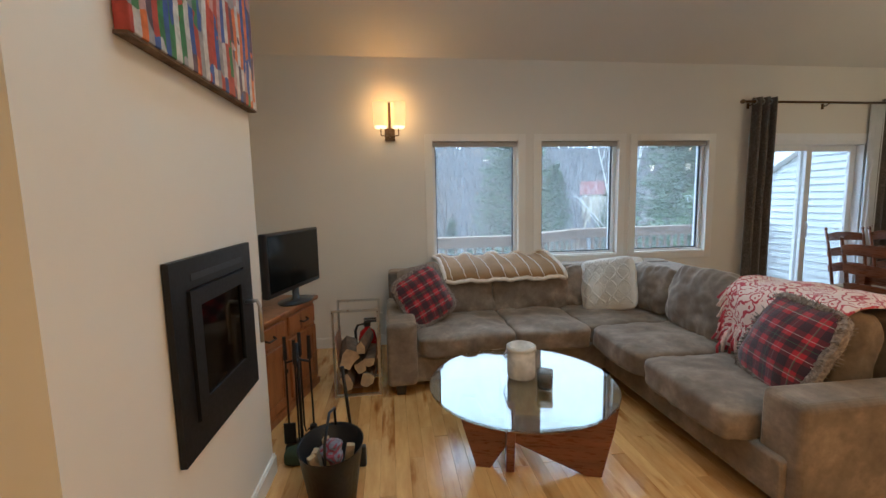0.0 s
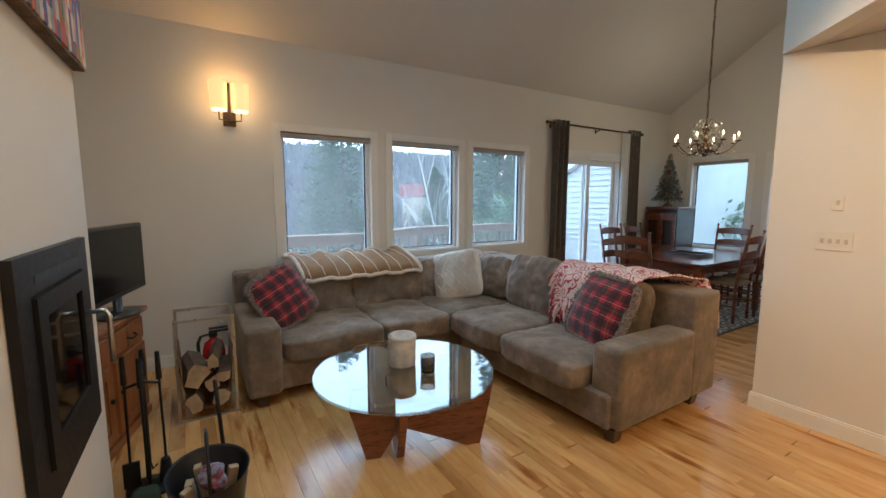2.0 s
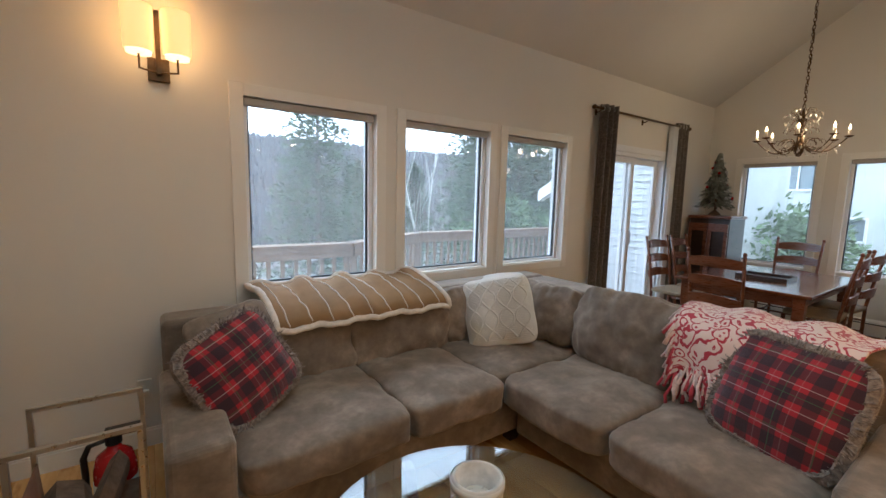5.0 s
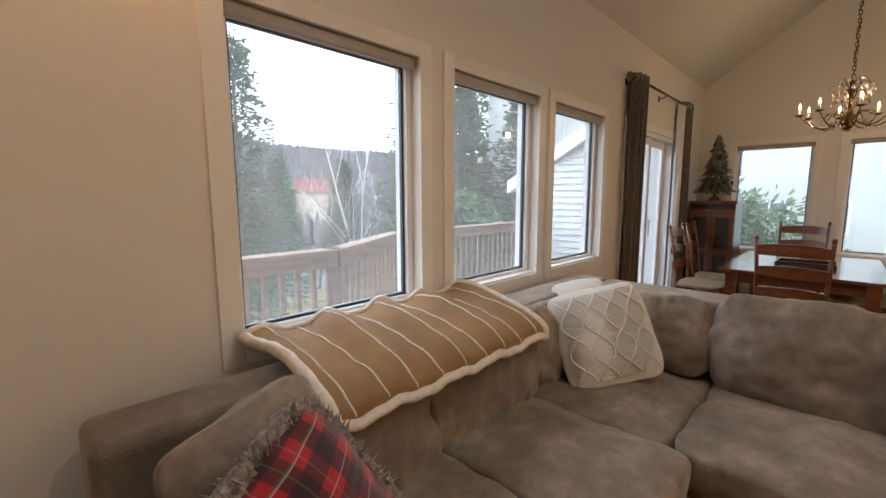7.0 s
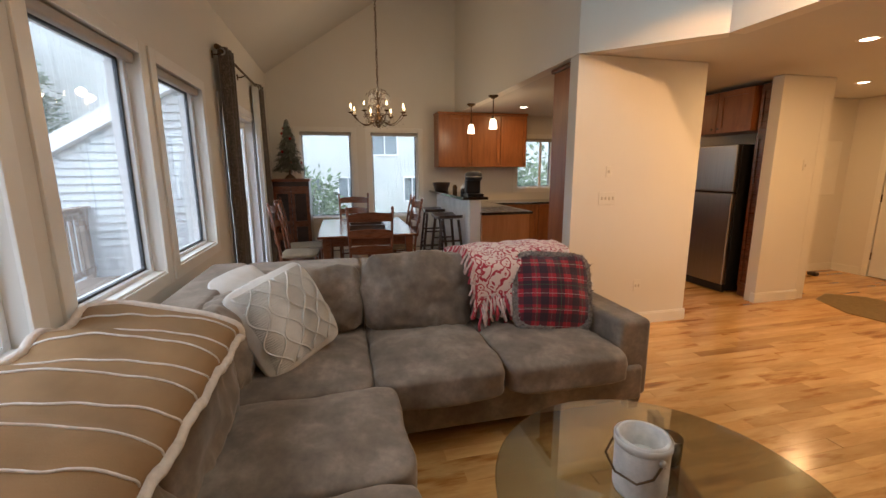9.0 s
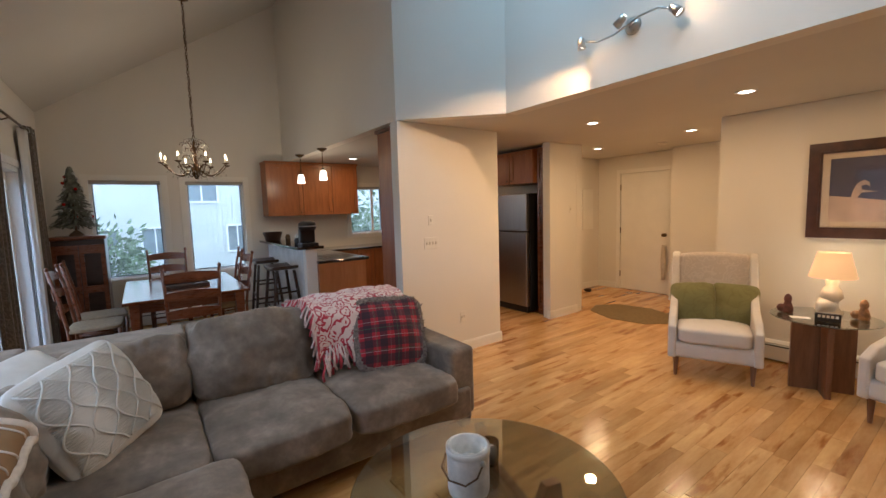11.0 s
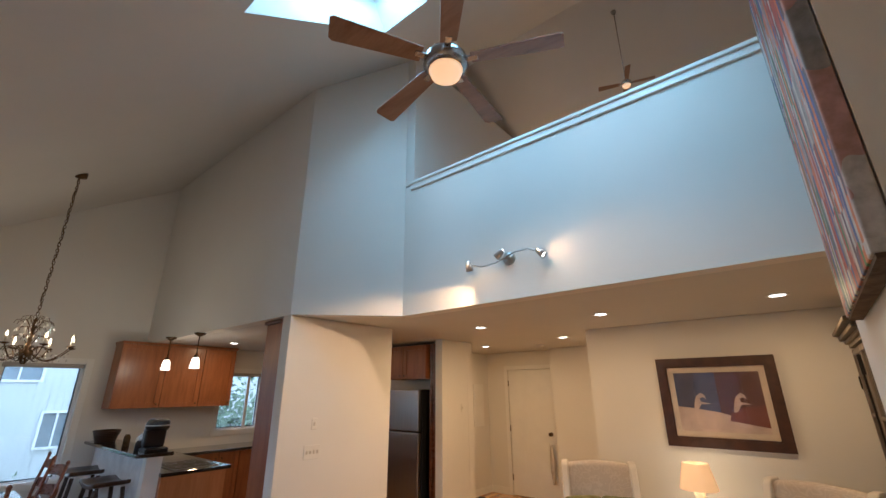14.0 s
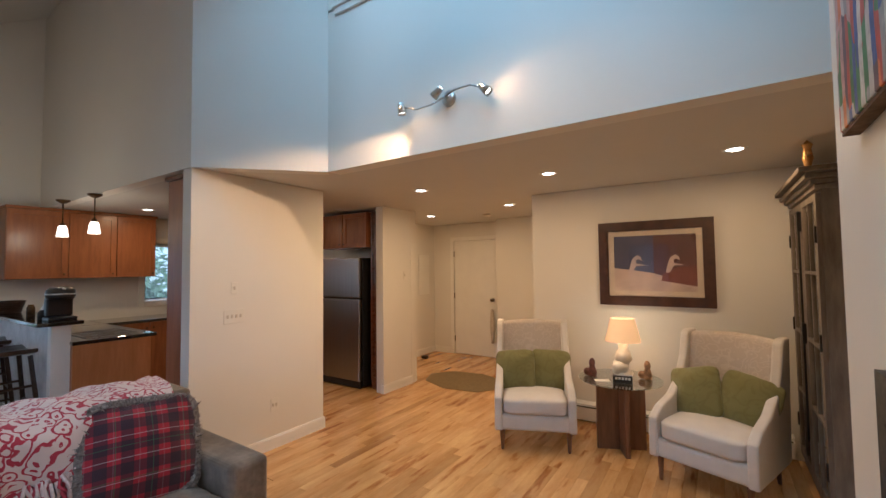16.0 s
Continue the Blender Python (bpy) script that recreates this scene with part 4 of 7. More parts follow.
def canvas_paint():
    m, n, l, s = shader("striped_canvas")
    v = coords(n, l)
    sep = n.new("ShaderNodeSeparateXYZ")
    l.new(v, sep.inputs[0])
    wob = noise_node(n, l, v, 3, 3)
    ad = n.new("ShaderNodeMath")
    ad.operation = "MULTIPLY_ADD"
    ad.inputs[1].default_value = 0.06
    l.new(wob, ad.inputs[0])
    l.new(sep.outputs[0], ad.inputs[2])
    w = n.new("ShaderNodeTexWhiteNoise")
    w.noise_dimensions = "2D"
    fl = n.new("ShaderNodeMath")
    fl.operation = "FLOOR"
    l.new(mul(n, l, ad.outputs[0], 30), fl.inputs[0])
    jz = n.new("ShaderNodeMath")
    jz.operation = "MULTIPLY_ADD"
    jz.inputs[1].default_value = 0.55
    l.new(noise_node(n, l, v, 6, 2), jz.inputs[0])
    l.new(sep.outputs[2], jz.inputs[2])
    fz = n.new("ShaderNodeMath")
    fz.operation = "FLOOR"
    l.new(mul(n, l, jz.outputs[0], 5), fz.inputs[0])
    cb = n.new("ShaderNodeCombineXYZ")
    l.new(fl.outputs[0], cb.inputs[0])
    l.new(fz.outputs[0], cb.inputs[1])
    l.new(cb.outputs[0], w.inputs["Vector"])
    r = n.new("ShaderNodeValToRGB")
    r.color_ramp.interpolation = "CONSTANT"
    cols = [(0, (0.62, 0.60, 0.57)), (.16, (0.42, 0.05, 0.03)), (.30, (0.30, 0.30, 0.31)), (.42, (0.04, 0.09, 0.33)), (.52, (0.65, 0.16, 0.03)), (.62, (0.05, 0.20, 0.07)), (.70, (0.55, 0.52, 0.5)), (.80, (0.10, 0.06, 0.10)), (.90, (0.5, 0.3, 0.28))]
    e = r.color_ramp.elements
    while len(e) < len(cols):
        e.new(.5)
    for k, (p, c) in zip(e, cols):
        k.position, k.color = p, (*c, 1)
    l.new(w.outputs["Value"], r.inputs[0])
    grain = ramp(n, l, noise_node(n, l, v, 25, 5), [(.35, (.55, .55, .55)), (.65, (1, 1, 1))])
    l.new(mixc(n, l, .8, r.outputs[0], grain, "MULTIPLY"), s.inputs["Base Color"])
    s.inputs["Roughness"].default_value = .5
    bump(n, l, s, noise_node(n, l, v, 40, 4), .4, .003)
    return m


t = thing("abstract_painting", "large canvas with ragged red, blue, green and grey stripes", "painting")
t.matrix_world = SKEW @ pose(.24, 3.91, 2.64, 0, 0, 90)
bm = bmn()
box(bm, (-.475, -.045, -.69), (.52, -.003, .69), .004)
part("canvas", bm, canvas_paint(), t)
for lo, hi in (((-.48, -.04, -.70), (.525, -.003, -.69)), ((-.48, -.04, .69), (.525, -.003, .70))):
    part("stretcher_edge", box(bmn(), lo, hi), BARK, t, "dark canvas edge")


def tv_stand():
    t = thing("tv_cabinet", "knotty pine cabinet with iron pulls under the television", "cabinet")
    # local x along the front, local -y is the front
    t.matrix_world = pose(-.03, 5.20, 0, 0, 0, 75)
    w, d, h = .48, .22, .74
    bm = bmn()
    box(bm, (-w + .02, -d + .02, .05), (w - .02, d, h - .03), .004)
    part("carcass", bm, PINE, t)
    bm = bmn()
    box(bm, (-w, -d - .02, h - .03), (w, d + .01, h), .008, 3)
    part("top", bm, PINE, t)
    bm = bmn()
    box(bm, (-w + .005, -d, 0), (w - .005, d, .055), .008)
    part("plinth", bm, PINE, t)
    for k, x in enumerate((-.235, .235)):
        bm = bmn()
        box(bm, (x - .205, -d + .002, .54), (x + .205, -d + .022, .68), .008)
        dr = part("drawer", bm, PINE, t)
        bm = bmn()
        tube(bm, [(x - .05, -d, .61), (x - .04, -d - .025, .60), (x + .04, -d - .025, .60), (x + .05, -d, .61)], .006)
        part("pull", bm, BLACKMETAL, dr, "black iron pull")
        bm = bmn()
        wall_with_holes(bm, x - .205, x + .205, .08, .51, .018, [(x - .15, x + .15, .14, .45)], pose(0, -d + .002, 0))
        box(bm, (x - .15, -d + .008, .14), (x + .15, -d + .015, .45), .003)
        dd = part("door", bm, PINE, t)
        bm = bmn()
        lathe(bm, [(0, 0), (.012, .002), (.016, .015), (0, .022)], m=pose(x - (.17 if k else -.17), -d, .32, 90))
        part("knob", bm, BLACKMETAL, dd)
    t = thing("television", "black flat-screen television on an oval stand, switched off", "television")
    t.matrix_world = pose(.19, 5.42, .74, 0, 0, 75)
    bm = bmn()
    box(bm, (-.40, -.02, .10), (.40, .035, .545), .012, 3)
    part("case", bm, BLACKPLASTIC, t)
    bm = bmn()
    box(bm, (-.375, -.0225, .135), (.375, -.0195, .525))
    part("screen", bm, SCREEN, t, "glossy dark screen")
    bm = bmn()
    lathe(bm, [(0, 0), (.15, 0), (.155, .008), (.05, .018), (.03, .03), (.03, .11), (0, .11)], seg=32)
    bm.transform(Matrix.Diagonal((1.15, .75, 1, 1)))
    part("stand", bm, BLACKPLASTIC, t, smooth=True)


tv_stand()


def log_rack():
    t = thing("log_rack", "brushed steel firewood rack with a brown leather sling", "firewood rack", (.64, 5.46, 0))
    w, d, h = .175, .17, .68
    bm = bmn()
    for y in (-d, d):
        box(bm, (-w, y - .01, 0), (-w + .016, y + .01, h))
        box(bm, (w - .016, y - .01, 0), (w, y + .01, h))
        box(bm, (-w + .016, y - .01, 0), (w - .016, y + .01, .016))
        box(bm, (-w + .016, y - .01, h - .016), (w - .016, y + .01, h))
    part("frame", bm, STEEL, t)
    bm = bmn()
    cloth(bm, 20, 4, lambda u, v: Vector(((-w + .02) + (2 * w - .04) * u, -d + .02 + (2 * d - .04) * v, .47 - .415 * math.sin(u * math.pi) ** .32)), .005)
    part("sling", bm, plain("brown_leather", (0.17, 0.075, 0.035), .5, vary=.2), t, "brown leather sling", smooth=True)
    rnd = random.Random(4)
    for k, (x, z, r) in enumerate(((-.07, .125, .066), (.08, .13, .064), (.005, .235, .062), (.10, .27, .056), (-.085, .30, .088), (.06, .375, .058))):
        g = thing("firewood_log", "split firewood log with bark lying in the steel rack", "firewood", (.64 + x, 5.46, z), rz=rnd.uniform(-8, 8), group="logs in the rack", ry=rnd.uniform(0, 90))
        n = 8
        ring = [(r * rnd.uniform(.5, 1.2) * math.cos(a * math.tau / n), r * rnd.uniform(.5, 1.2) * math.sin(a * math.tau / n)) for a in range(n)]
        y0, y1 = -.17 - rnd.uniform(0, .03), .15
        bm = bmn()
        a_ = [bm.verts.new((p[0], y0, p[1])) for p in ring]
        m_ = [bm.verts.new((p[0] * 1.04, 0, p[1] * 1.04)) for p in ring]
        b2 = [bm.verts.new((p[0], y1, p[1])) for p in ring]
        for i in range(n):
            j = (i + 1) % n
            bm.faces.new((a_[i], a_[j], m_[j], m_[i]))
            bm.faces.new((m_[i], m_[j], b2[j], b2[i]))
        part("bark", bm, BARK, g)
        for y, s2 in ((y0 - .001, 1), (y1 + .001, -1)):
            bm = bmn()
            f_ = [bm.verts.new((p[0] * .97, y, p[1] * .97)) for p in ring]
            f2 = [bm.verts.new((p[0] * .97, y + .002 * s2, p[1] * .97)) for p in ring]
            bm.faces.new(f_)
            bm.faces.new(f2)
            part("cut_end", bm, LOGEND, g, "pale split face")


log_rack()


def extinguisher():
    t = thing("fire_extinguisher", "red fire extinguisher with black valve in the log rack", "fire extinguisher", (.70, 5.72, .0))
    t.scale = (1.35, 1.35, .96)
    bm = bmn()
    lathe(bm, [(0, 0), (.052, 0), (.056, .01), (.056, .33), (.046, .39), (.02, .42), (.016, .44), (0, .44)], seg=28)
    part("cylinder", bm, REDPAINT, t, smooth=True)
    bm = bmn()
    lathe(bm, [(0, .44), (.022, .44), (.022, .475), (0, .48)], seg=16)
    box(bm, (-.02, -.015, .475), (.08, .015, .49), .004)
    box(bm, (-.02, -.012, .50), (.075, .012, .512), .004)
    part("valve", bm, BLACKPLASTIC, t)
    bm = bmn()
    tube(bm, [(-.02, 0, .46), (-.06, 0, .45), (-.075, 0, .40), (-.072, 0, .25)], .009)
    part("hose", bm, BLACKPLASTIC, t, smooth=True)
    bm = bmn()
    lathe(bm, [(.0565, .14), (.0575, .141), (.0575, .28), (.0565, .281)], seg=28)
    part("label_band", bm, CERAMIC, t, "pale label band", smooth=True)


extinguisher()


def tools():
    t = thing("fire_tool_set", "black iron fireplace tool set on a round base", "fireplace tools", (.35, 4.66, 0))
    bm = bmn()
    lathe(bm, [(0, 0), (.10, 0), (.10, .012), (.03, .02), (0, .02)], seg=28)
    tube(bm, [(0, 0, .02), (0, 0, .66)], .009)
    tube(bm, [(-.07, 0, .54), (0, 0, .56), (.07, 0, .54)], .007)
    tube(bm, [(0, -.07, .54), (0, 0, .56), (0, .07, .54)], .007)
    part("stand", bm, BLACKMETAL, t, smooth=True)
    for k, (x, y) in enumerate(((-.07, 0), (.07, 0), (0, -.07), (0, .07))):
        bm = bmn()
        tube(bm, [(x, y, .66), (x, y, .52), (x * 1.05, y * 1.05, .10)], .006)
        tube(bm, [(x, y, .56), (x, y, .70)], .013, 10, .010)
        if k == 0:
            box(bm, (x - .035, y - .008, .03), (x + .035, y + .008, .16), .004)
        elif k == 1:
            lathe(bm, [(0, .03), (.035, .03), (.02, .14), (0, .15)], (x, y, 0), 14)
        else:
            tube(bm, [(x, y, .1), (x + .01, y, .06), (x + .03, y, .08)], .005)
        part(("shovel", "brush", "poker", "tongs")[k], bm, BLACKMETAL, t, smooth=False)
    t = thing("ash_bucket", "black metal hod holding kindling and newspaper", "bucket", (.60, 4.16, 0))
    bm = bmn()
    lathe(bm, [(0, .0), (.11, 0), (.155, .30), (.16, .31), (.150, .30), (.105, .01), (0, .01)], seg=36)
    bm.transform(Matrix.Diagonal((1.0, 1.2, 1, 1)))
    part("hod", bm, BLACKMETAL, t, smooth=True)
    bm = bmn()
    tube(bm, [(0, .185, .30), (0, .17, .40), (0, 0, .46), (0, -.17, .40), (0, -.185, .30)], .007)
    part("bail", bm, BLACKMETAL, t, smooth=True)
    rnd = random.Random(9)
    for k in range(5):
        bm = bmn()
        a = rnd.uniform(0, 6.28)
        box(bm, (-.02, -.015, 0), (.02, .015, .24), .004, m=None)
        bm.transform(pose(.05 * math.cos(a), .08 * math.sin(a), .05, rnd.uniform(-14, 14), rnd.uniform(-14, 14), rnd.uniform(0, 90)))
        part("kindling", bm, LOGEND, t, "pale kindling stick")
    bm = bmn()
    b = bmesh.new()
    bmesh.ops.create_icosphere(b, subdivisions=3, radius=.055)
    for v in b.verts:
        v.co += v.co.normalized() * noise.noise(v.co * 26) * .03
    join(bm, b, Matrix.Translation((.02, -.06, .30)))
    part("paper_ball", bm, wavy_fabric("printed_paper", (.16, .17, .24), (.20, .03, .06), 14), t, "crumpled printed paper")
    t = thing("hearth_broom", "black hearth broom leaning against the hod", "broom", (.68, 4.42, 0))
    bm = bmn()
    tube(bm, [(0, 0, .1), (-.03, -.08, .62)], .009)
    part("broomstick", bm, BLACKMETAL, t, smooth=True)
    bm = bmn()
    box(bm, (-.07, -.02, 0), (.07, .02, .12), .01)
    part("bristles", bm, BLACKPLASTIC, t)
    t = thing("leather_glove", "dark green hearth gloves lying by the chimney breast", "gloves", (.34, 4.50, 0))
    bm = bmn()
    cushion(bm, .06, .05, .05, Matrix.Translation((0, 0, .05)), seed=5, n=8, pinch=.2)
    part("glove", bm, plain("green_hide", (0.03, 0.045, 0.02), .8), t, smooth=True)


tools()


def sconce():
    t = thing("wall_sconce", "bronze wall sconce with two lit cream glass shades", "wall lamp", (.955, 6.43, 2.14))
    bm = bmn()
    box(bm, (-.05, -.025, -.06), (.05, 0, .06), .004)
    box(bm, (-.012, -.05, -.03), (.012, -.025, .30), .003)
    part("backplate", bm, BRONZE, t)
    bm = bmn()
    for s_ in (-1, 1):
        tube(bm, [(0, -.035, -.02), (.085 * s_, -.10, -.02), (.085 * s_, -.10, .06)], .006)
    part("arm", bm, BRONZE, t)
    gl = glow("shade_glow", (1.0, 0.50, 0.15), 1.3, (.9, .75, .5))
    for s_ in (-1, 1):
        bm = bmn()
        lathe(bm, [(.058, .065), (.064, .07), (.070, .285), (.066, .29), (.060, .07)], (.085 * s_, -.10, 0), 28)
        sh = part("shade", bm, gl, t, "glowing cream glass shade", smooth=True)
        sh.visible_shadow = False
        bm = bmn()
        lathe(bm, [(0, .05), (.056, .05), (.058, .07), (.05, .075), (0, .07)], (.085 * s_, -.10, 0), 20)
        part("socket_cup", bm, glow("hot_rim", (1, .7, .35), 2.0), t, "glowing shade rim", smooth=True).visible_shadow = False
    for s_ in (-1, 1):
        lamp("sconce_lamp", "POINT", (.955 + .085 * s_, 6.33, 2.34), 3.0, (1, .48, .15), .05)


sconce()


def power_outlet():
    t = thing("wall_outlet", "white wall outlet with a plug beside the log rack", "outlet", (.80, 6.42, .35))
    bm = bmn()
    box(bm, (-.035, 0, -.057), (.035, .01, .057), .003)
    part("plate", bm, WHITEPLASTIC, t)
    bm = bmn()
    box(bm, (-.02, -.03, -.03), (.02, 0, 0), .006)
    part("plug", bm, WHITEPLASTIC, t)


power_outlet()

# ---- dining area ----


def ladder_chair(at, rz):
    """A ladder-back chair; its front is local +y."""
    t = thing("dining_chair", "dark reddish wooden ladder-back dining chair with a pale woven seat", "chair", at, rz, group="dining chairs round the table")
    for s_ in (-1, 1):
        bm = bmn()
        tube(bm, [(.205 * s_, -.19, 0), (.205 * s_, -.19, .46), (.215 * s_, -.235, .80), (.225 * s_, -.29, 1.06)], .017, 8, .014)
        lathe(bm, [(0, 0), (.014, 0), (.018, .015), (.010, .03), (0, .034)], (.225 * s_, -.29, 1.06), 10)
        part("back_leg", bm, CHERRY, t, smooth=True)
        bm = bmn()
        tube(bm, [(.215 * s_, .20, 0), (.215 * s_, .20, .44)], .014, 8, .019)
        part("front_leg", bm, CHERRY, t, smooth=True)
        bm = bmn()
        tube(bm, [(.205 * s_, -.19, .20), (.215 * s_, .20, .18)], .010, 8)
        tube(bm, [(.205 * s_, -.19, .32), (.215 * s_, .20, .30)], .010, 8)
        part("side_stretcher", bm, CHERRY, t, smooth=True)
    bm = bmn()
    tube(bm, [(-.215, .20, .22), (.215, .20, .22)], .011, 8)
    part("front_stretcher", bm, CHERRY, t, smooth=True)
    for k, z in enumerate((.60, .77, .94)):
        bm = bmn()
        n = 12
        rows = []
        for i in range(n + 1):
            u = -1 + 2 * i / n
            x = u * .215
            yb = -.21 - (z - .46) * .14 - .035 * (1 - u * u)
            arch = .022 * (1 - u * u)
            rows.append([bm.verts.new(p) for p in ((x, yb - .007, z), (x, yb + .007, z), (x, yb + .007 - .012, z + .075 + arch), (x, yb - .007 - .012, z + .075 + arch))])
        for a_, b_ in zip(rows, rows[1:]):
            for i in range(4):
                bm.faces.new((a_[i], a_[(i + 1) % 4], b_[(i + 1) % 4], b_[i]))
        bm.faces.new(rows[0])
        bm.faces.new(rows[-1][::-1])
        part("back_slat", bm, CHERRY, t)
    bm = bmn()
    cushion(bm, .235, .215, .022, Matrix.Translation((0, .005, .455)), power=8, pinch=.1, wob=.001, n=8)
    part("seat", bm, plain("rush_seat", (.26, .20, .13), .85, vary=.15, scale=30, bumps=.5), t, "pale woven seat", smooth=True)
    return t


chair = ladder_chair((5.16, 5.12, .006), -92)
for x, y, a in ((7.18, 5.22, 88), (6.15, 4.70, 4), (6.72, 4.68, -4), (5.95, 5.92, 178), (6.48, 5.90, 184)):
    copy_thing(chair, pose(x, y, .006, 0, 0, a))

t = thing("dining_table", "long polished cherry dining table with square tapered legs", "table", (6.18, 5.12, .006))
bm = bmn()
box(bm, (-.84, -.56, .705), (.84, .56, .735), .006)
part("tabletop", bm, wood("polished_top", (.10, .03, .014), (.20, .07, .032), (1.5, 12, 10), .13, 1.2, .8), t)
for lo, hi, nm in (((-.72, -.47, .60), (.72, -.45, .705), "apron"), ((-.72, .45, .60), (.72, .47, .705), "apron"), ((-.74, -.45, .60), (-.72, .45, .705), "apron"), ((.72, -.45, .60), (.74, .45, .705), "apron")):
    bm = bmn()
    box(bm, lo, hi)
    part(nm, bm, CHERRY, t)
for sx in (-1, 1):
    for sy in (-1, 1):
        bm = bmn()
        b = bmesh.new()
        box(b, (-.045, -.045, 0), (.045, .045, .70), .005)
        for v in b.verts:
            if v.co.z < .35:
                v.co.x *= .62
                v.co.y *= .62
        join(bm, b, Matrix.Translation((sx * .735, sy * .465, 0)))
        part("leg", bm, CHERRY, t)
t = thing("serving_tray", "low dark wooden tray lying on the dining table", "tray", (6.05, 5.1, .741))
bm = bmn()
box(bm, (-.16, -.22, 0), (.16, .22, .012), .003)
for lo, hi in (((-.16, -.22, .012), (.16, -.205, .04)), ((-.16, .205, .012), (.16, .22, .04)), ((-.16, -.205, .012), (-.145, .205, .04)), ((.145, -.205, .012), (.16, .205, .04))):
    box(bm, lo, hi, .002)
part("tray", bm, DARKWOOD, t)


def rug_mat():
    m, n, l, s, v, sep = fabric_base("scroll_rug", .95, .1)
    w = n.new("ShaderNodeTexVoronoi")
    w.inputs["Scale"].default_value = 4.2
    w.inputs["Randomness"].default_value = .25
    l.new(v, w.inputs["Vector"])
    si = n.new("ShaderNodeMath")
    si.operation = "SINE"
    l.new(mul(n, l, w.outputs["Distance"], 24), si.inputs[0])
    c = ramp(n, l, si.outputs[0], [(0, (.10, .09, .065)), (.48, (.12, .11, .08)), (.56, (.42, .38, .30)), (1, (.45, .41, .33))])
    l.new(c, s.inputs["Base Color"])
    return m


t = thing("dining_rug", "dark patterned rug with cream scrolls under the dining table", "rug", (6.35, 5.20, 0))
bm = bmn()
box(bm, (-1.07, -.80, .0005), (1.07, .80, .006), .002)
part("field", bm, rug_mat(), t)
bm = bmn()
for lo, hi in (((-1.10, -.83, .0005), (1.10, -.80, .007)), ((-1.10, .80, .0005), (1.10, .83, .007)), ((-1.10, -.80, .0005), (-1.07, .80, .007)), ((1.07, -.80, .0005), (1.10, .80, .007))):
    box(bm, lo, hi)
part("border", bm, plain("rug_border", (.07, .065, .05), .95), t)

# curtains and their rod
CURTAIN = wavy_fabric("patterned_curtain", (.085, .07, .06), (.15, .125, .105), 26, .5)


def curtain(x0, x1, folds, seed):
    t = thing("curtain", "dark brown patterned curtain hanging beside the glass door", "curtain", ((x0 + x1) / 2, 6.35, 0), group="curtains at the patio door")
    bm = bmn()
    w = x1 - x0

    def f(u, v):
        z = .02 + 2.50 * v
        amp = .05 * (.75 + .35 * noise.noise(Vector((u * 2, v * 1.5, seed))))
        return Vector(((u - .5) * w * (1 + .15 * (1 - v)), amp * math.sin(u * folds * math.tau), z))
    cloth(bm, folds * 12, 16, f, .004)
    part("cloth", bm, CURTAIN, t, smooth=True)
    for k in range(folds * 2):
        bm = bmn()
        pts = [((k + .5) / (folds * 2) * w - w / 2, .026 * math.cos(a), 2.475 + .026 * math.sin(a)) for a in [i / 14 * math.tau for i in range(15)]]
        tube(bm, pts, .005, 6)
        part("grommet", bm, STEEL, t, "metal grommet ring", smooth=True)


curtain(4.86, 5.13, 3, 1)
curtain(6.52, 6.76, 3, 2)
t = thing("sheer_curtain", "thin white sheer curtain gathered beside the dark one", "curtain", (6.46, 6.37, 0))
bm = bmn()
cloth(bm, 40, 10, lambda u, v: Vector(((u - .5) * .13, .03 * math.sin(u * 5 * math.tau), .03 + 2.44 * v)), .002)
part("cloth", bm, plain("sheer_white", (.72, .74, .76), .9, vary=.05), t, smooth=True)
t = thing("curtain_rod", "bronze curtain rod with ball finials on wall brackets", "curtain rod", (5.8, 6.35, 2.475))
bm = bmn()
tube(bm, [(-1.04, 0, 0), (1.0, 0, 0)], .012, 12)
part("rod", bm, BRONZE, t, smooth=True)
for x in (-1.04, 1.0):
    bm = bmn()
    lathe(bm, [(0, 0), (.014, 0), (.022, .012), (.024, .03), (.012, .045), (0, .048)], m=pose(x, 0, 0, 0, 90 if x > 0 else -90), seg=14)
    part("finial", bm, BRONZE, t, smooth=True)
for x in (-.93, .0, .93):
    bm = bmn()
    tube(bm, [(x, 0, -.012), (x, .04, -.03), (x, .078, -.03)], .006)
    box(bm, (x - .012, .07, -.06), (x + .012, .08, .0))
    part("bracket", bm, BRONZE, t)


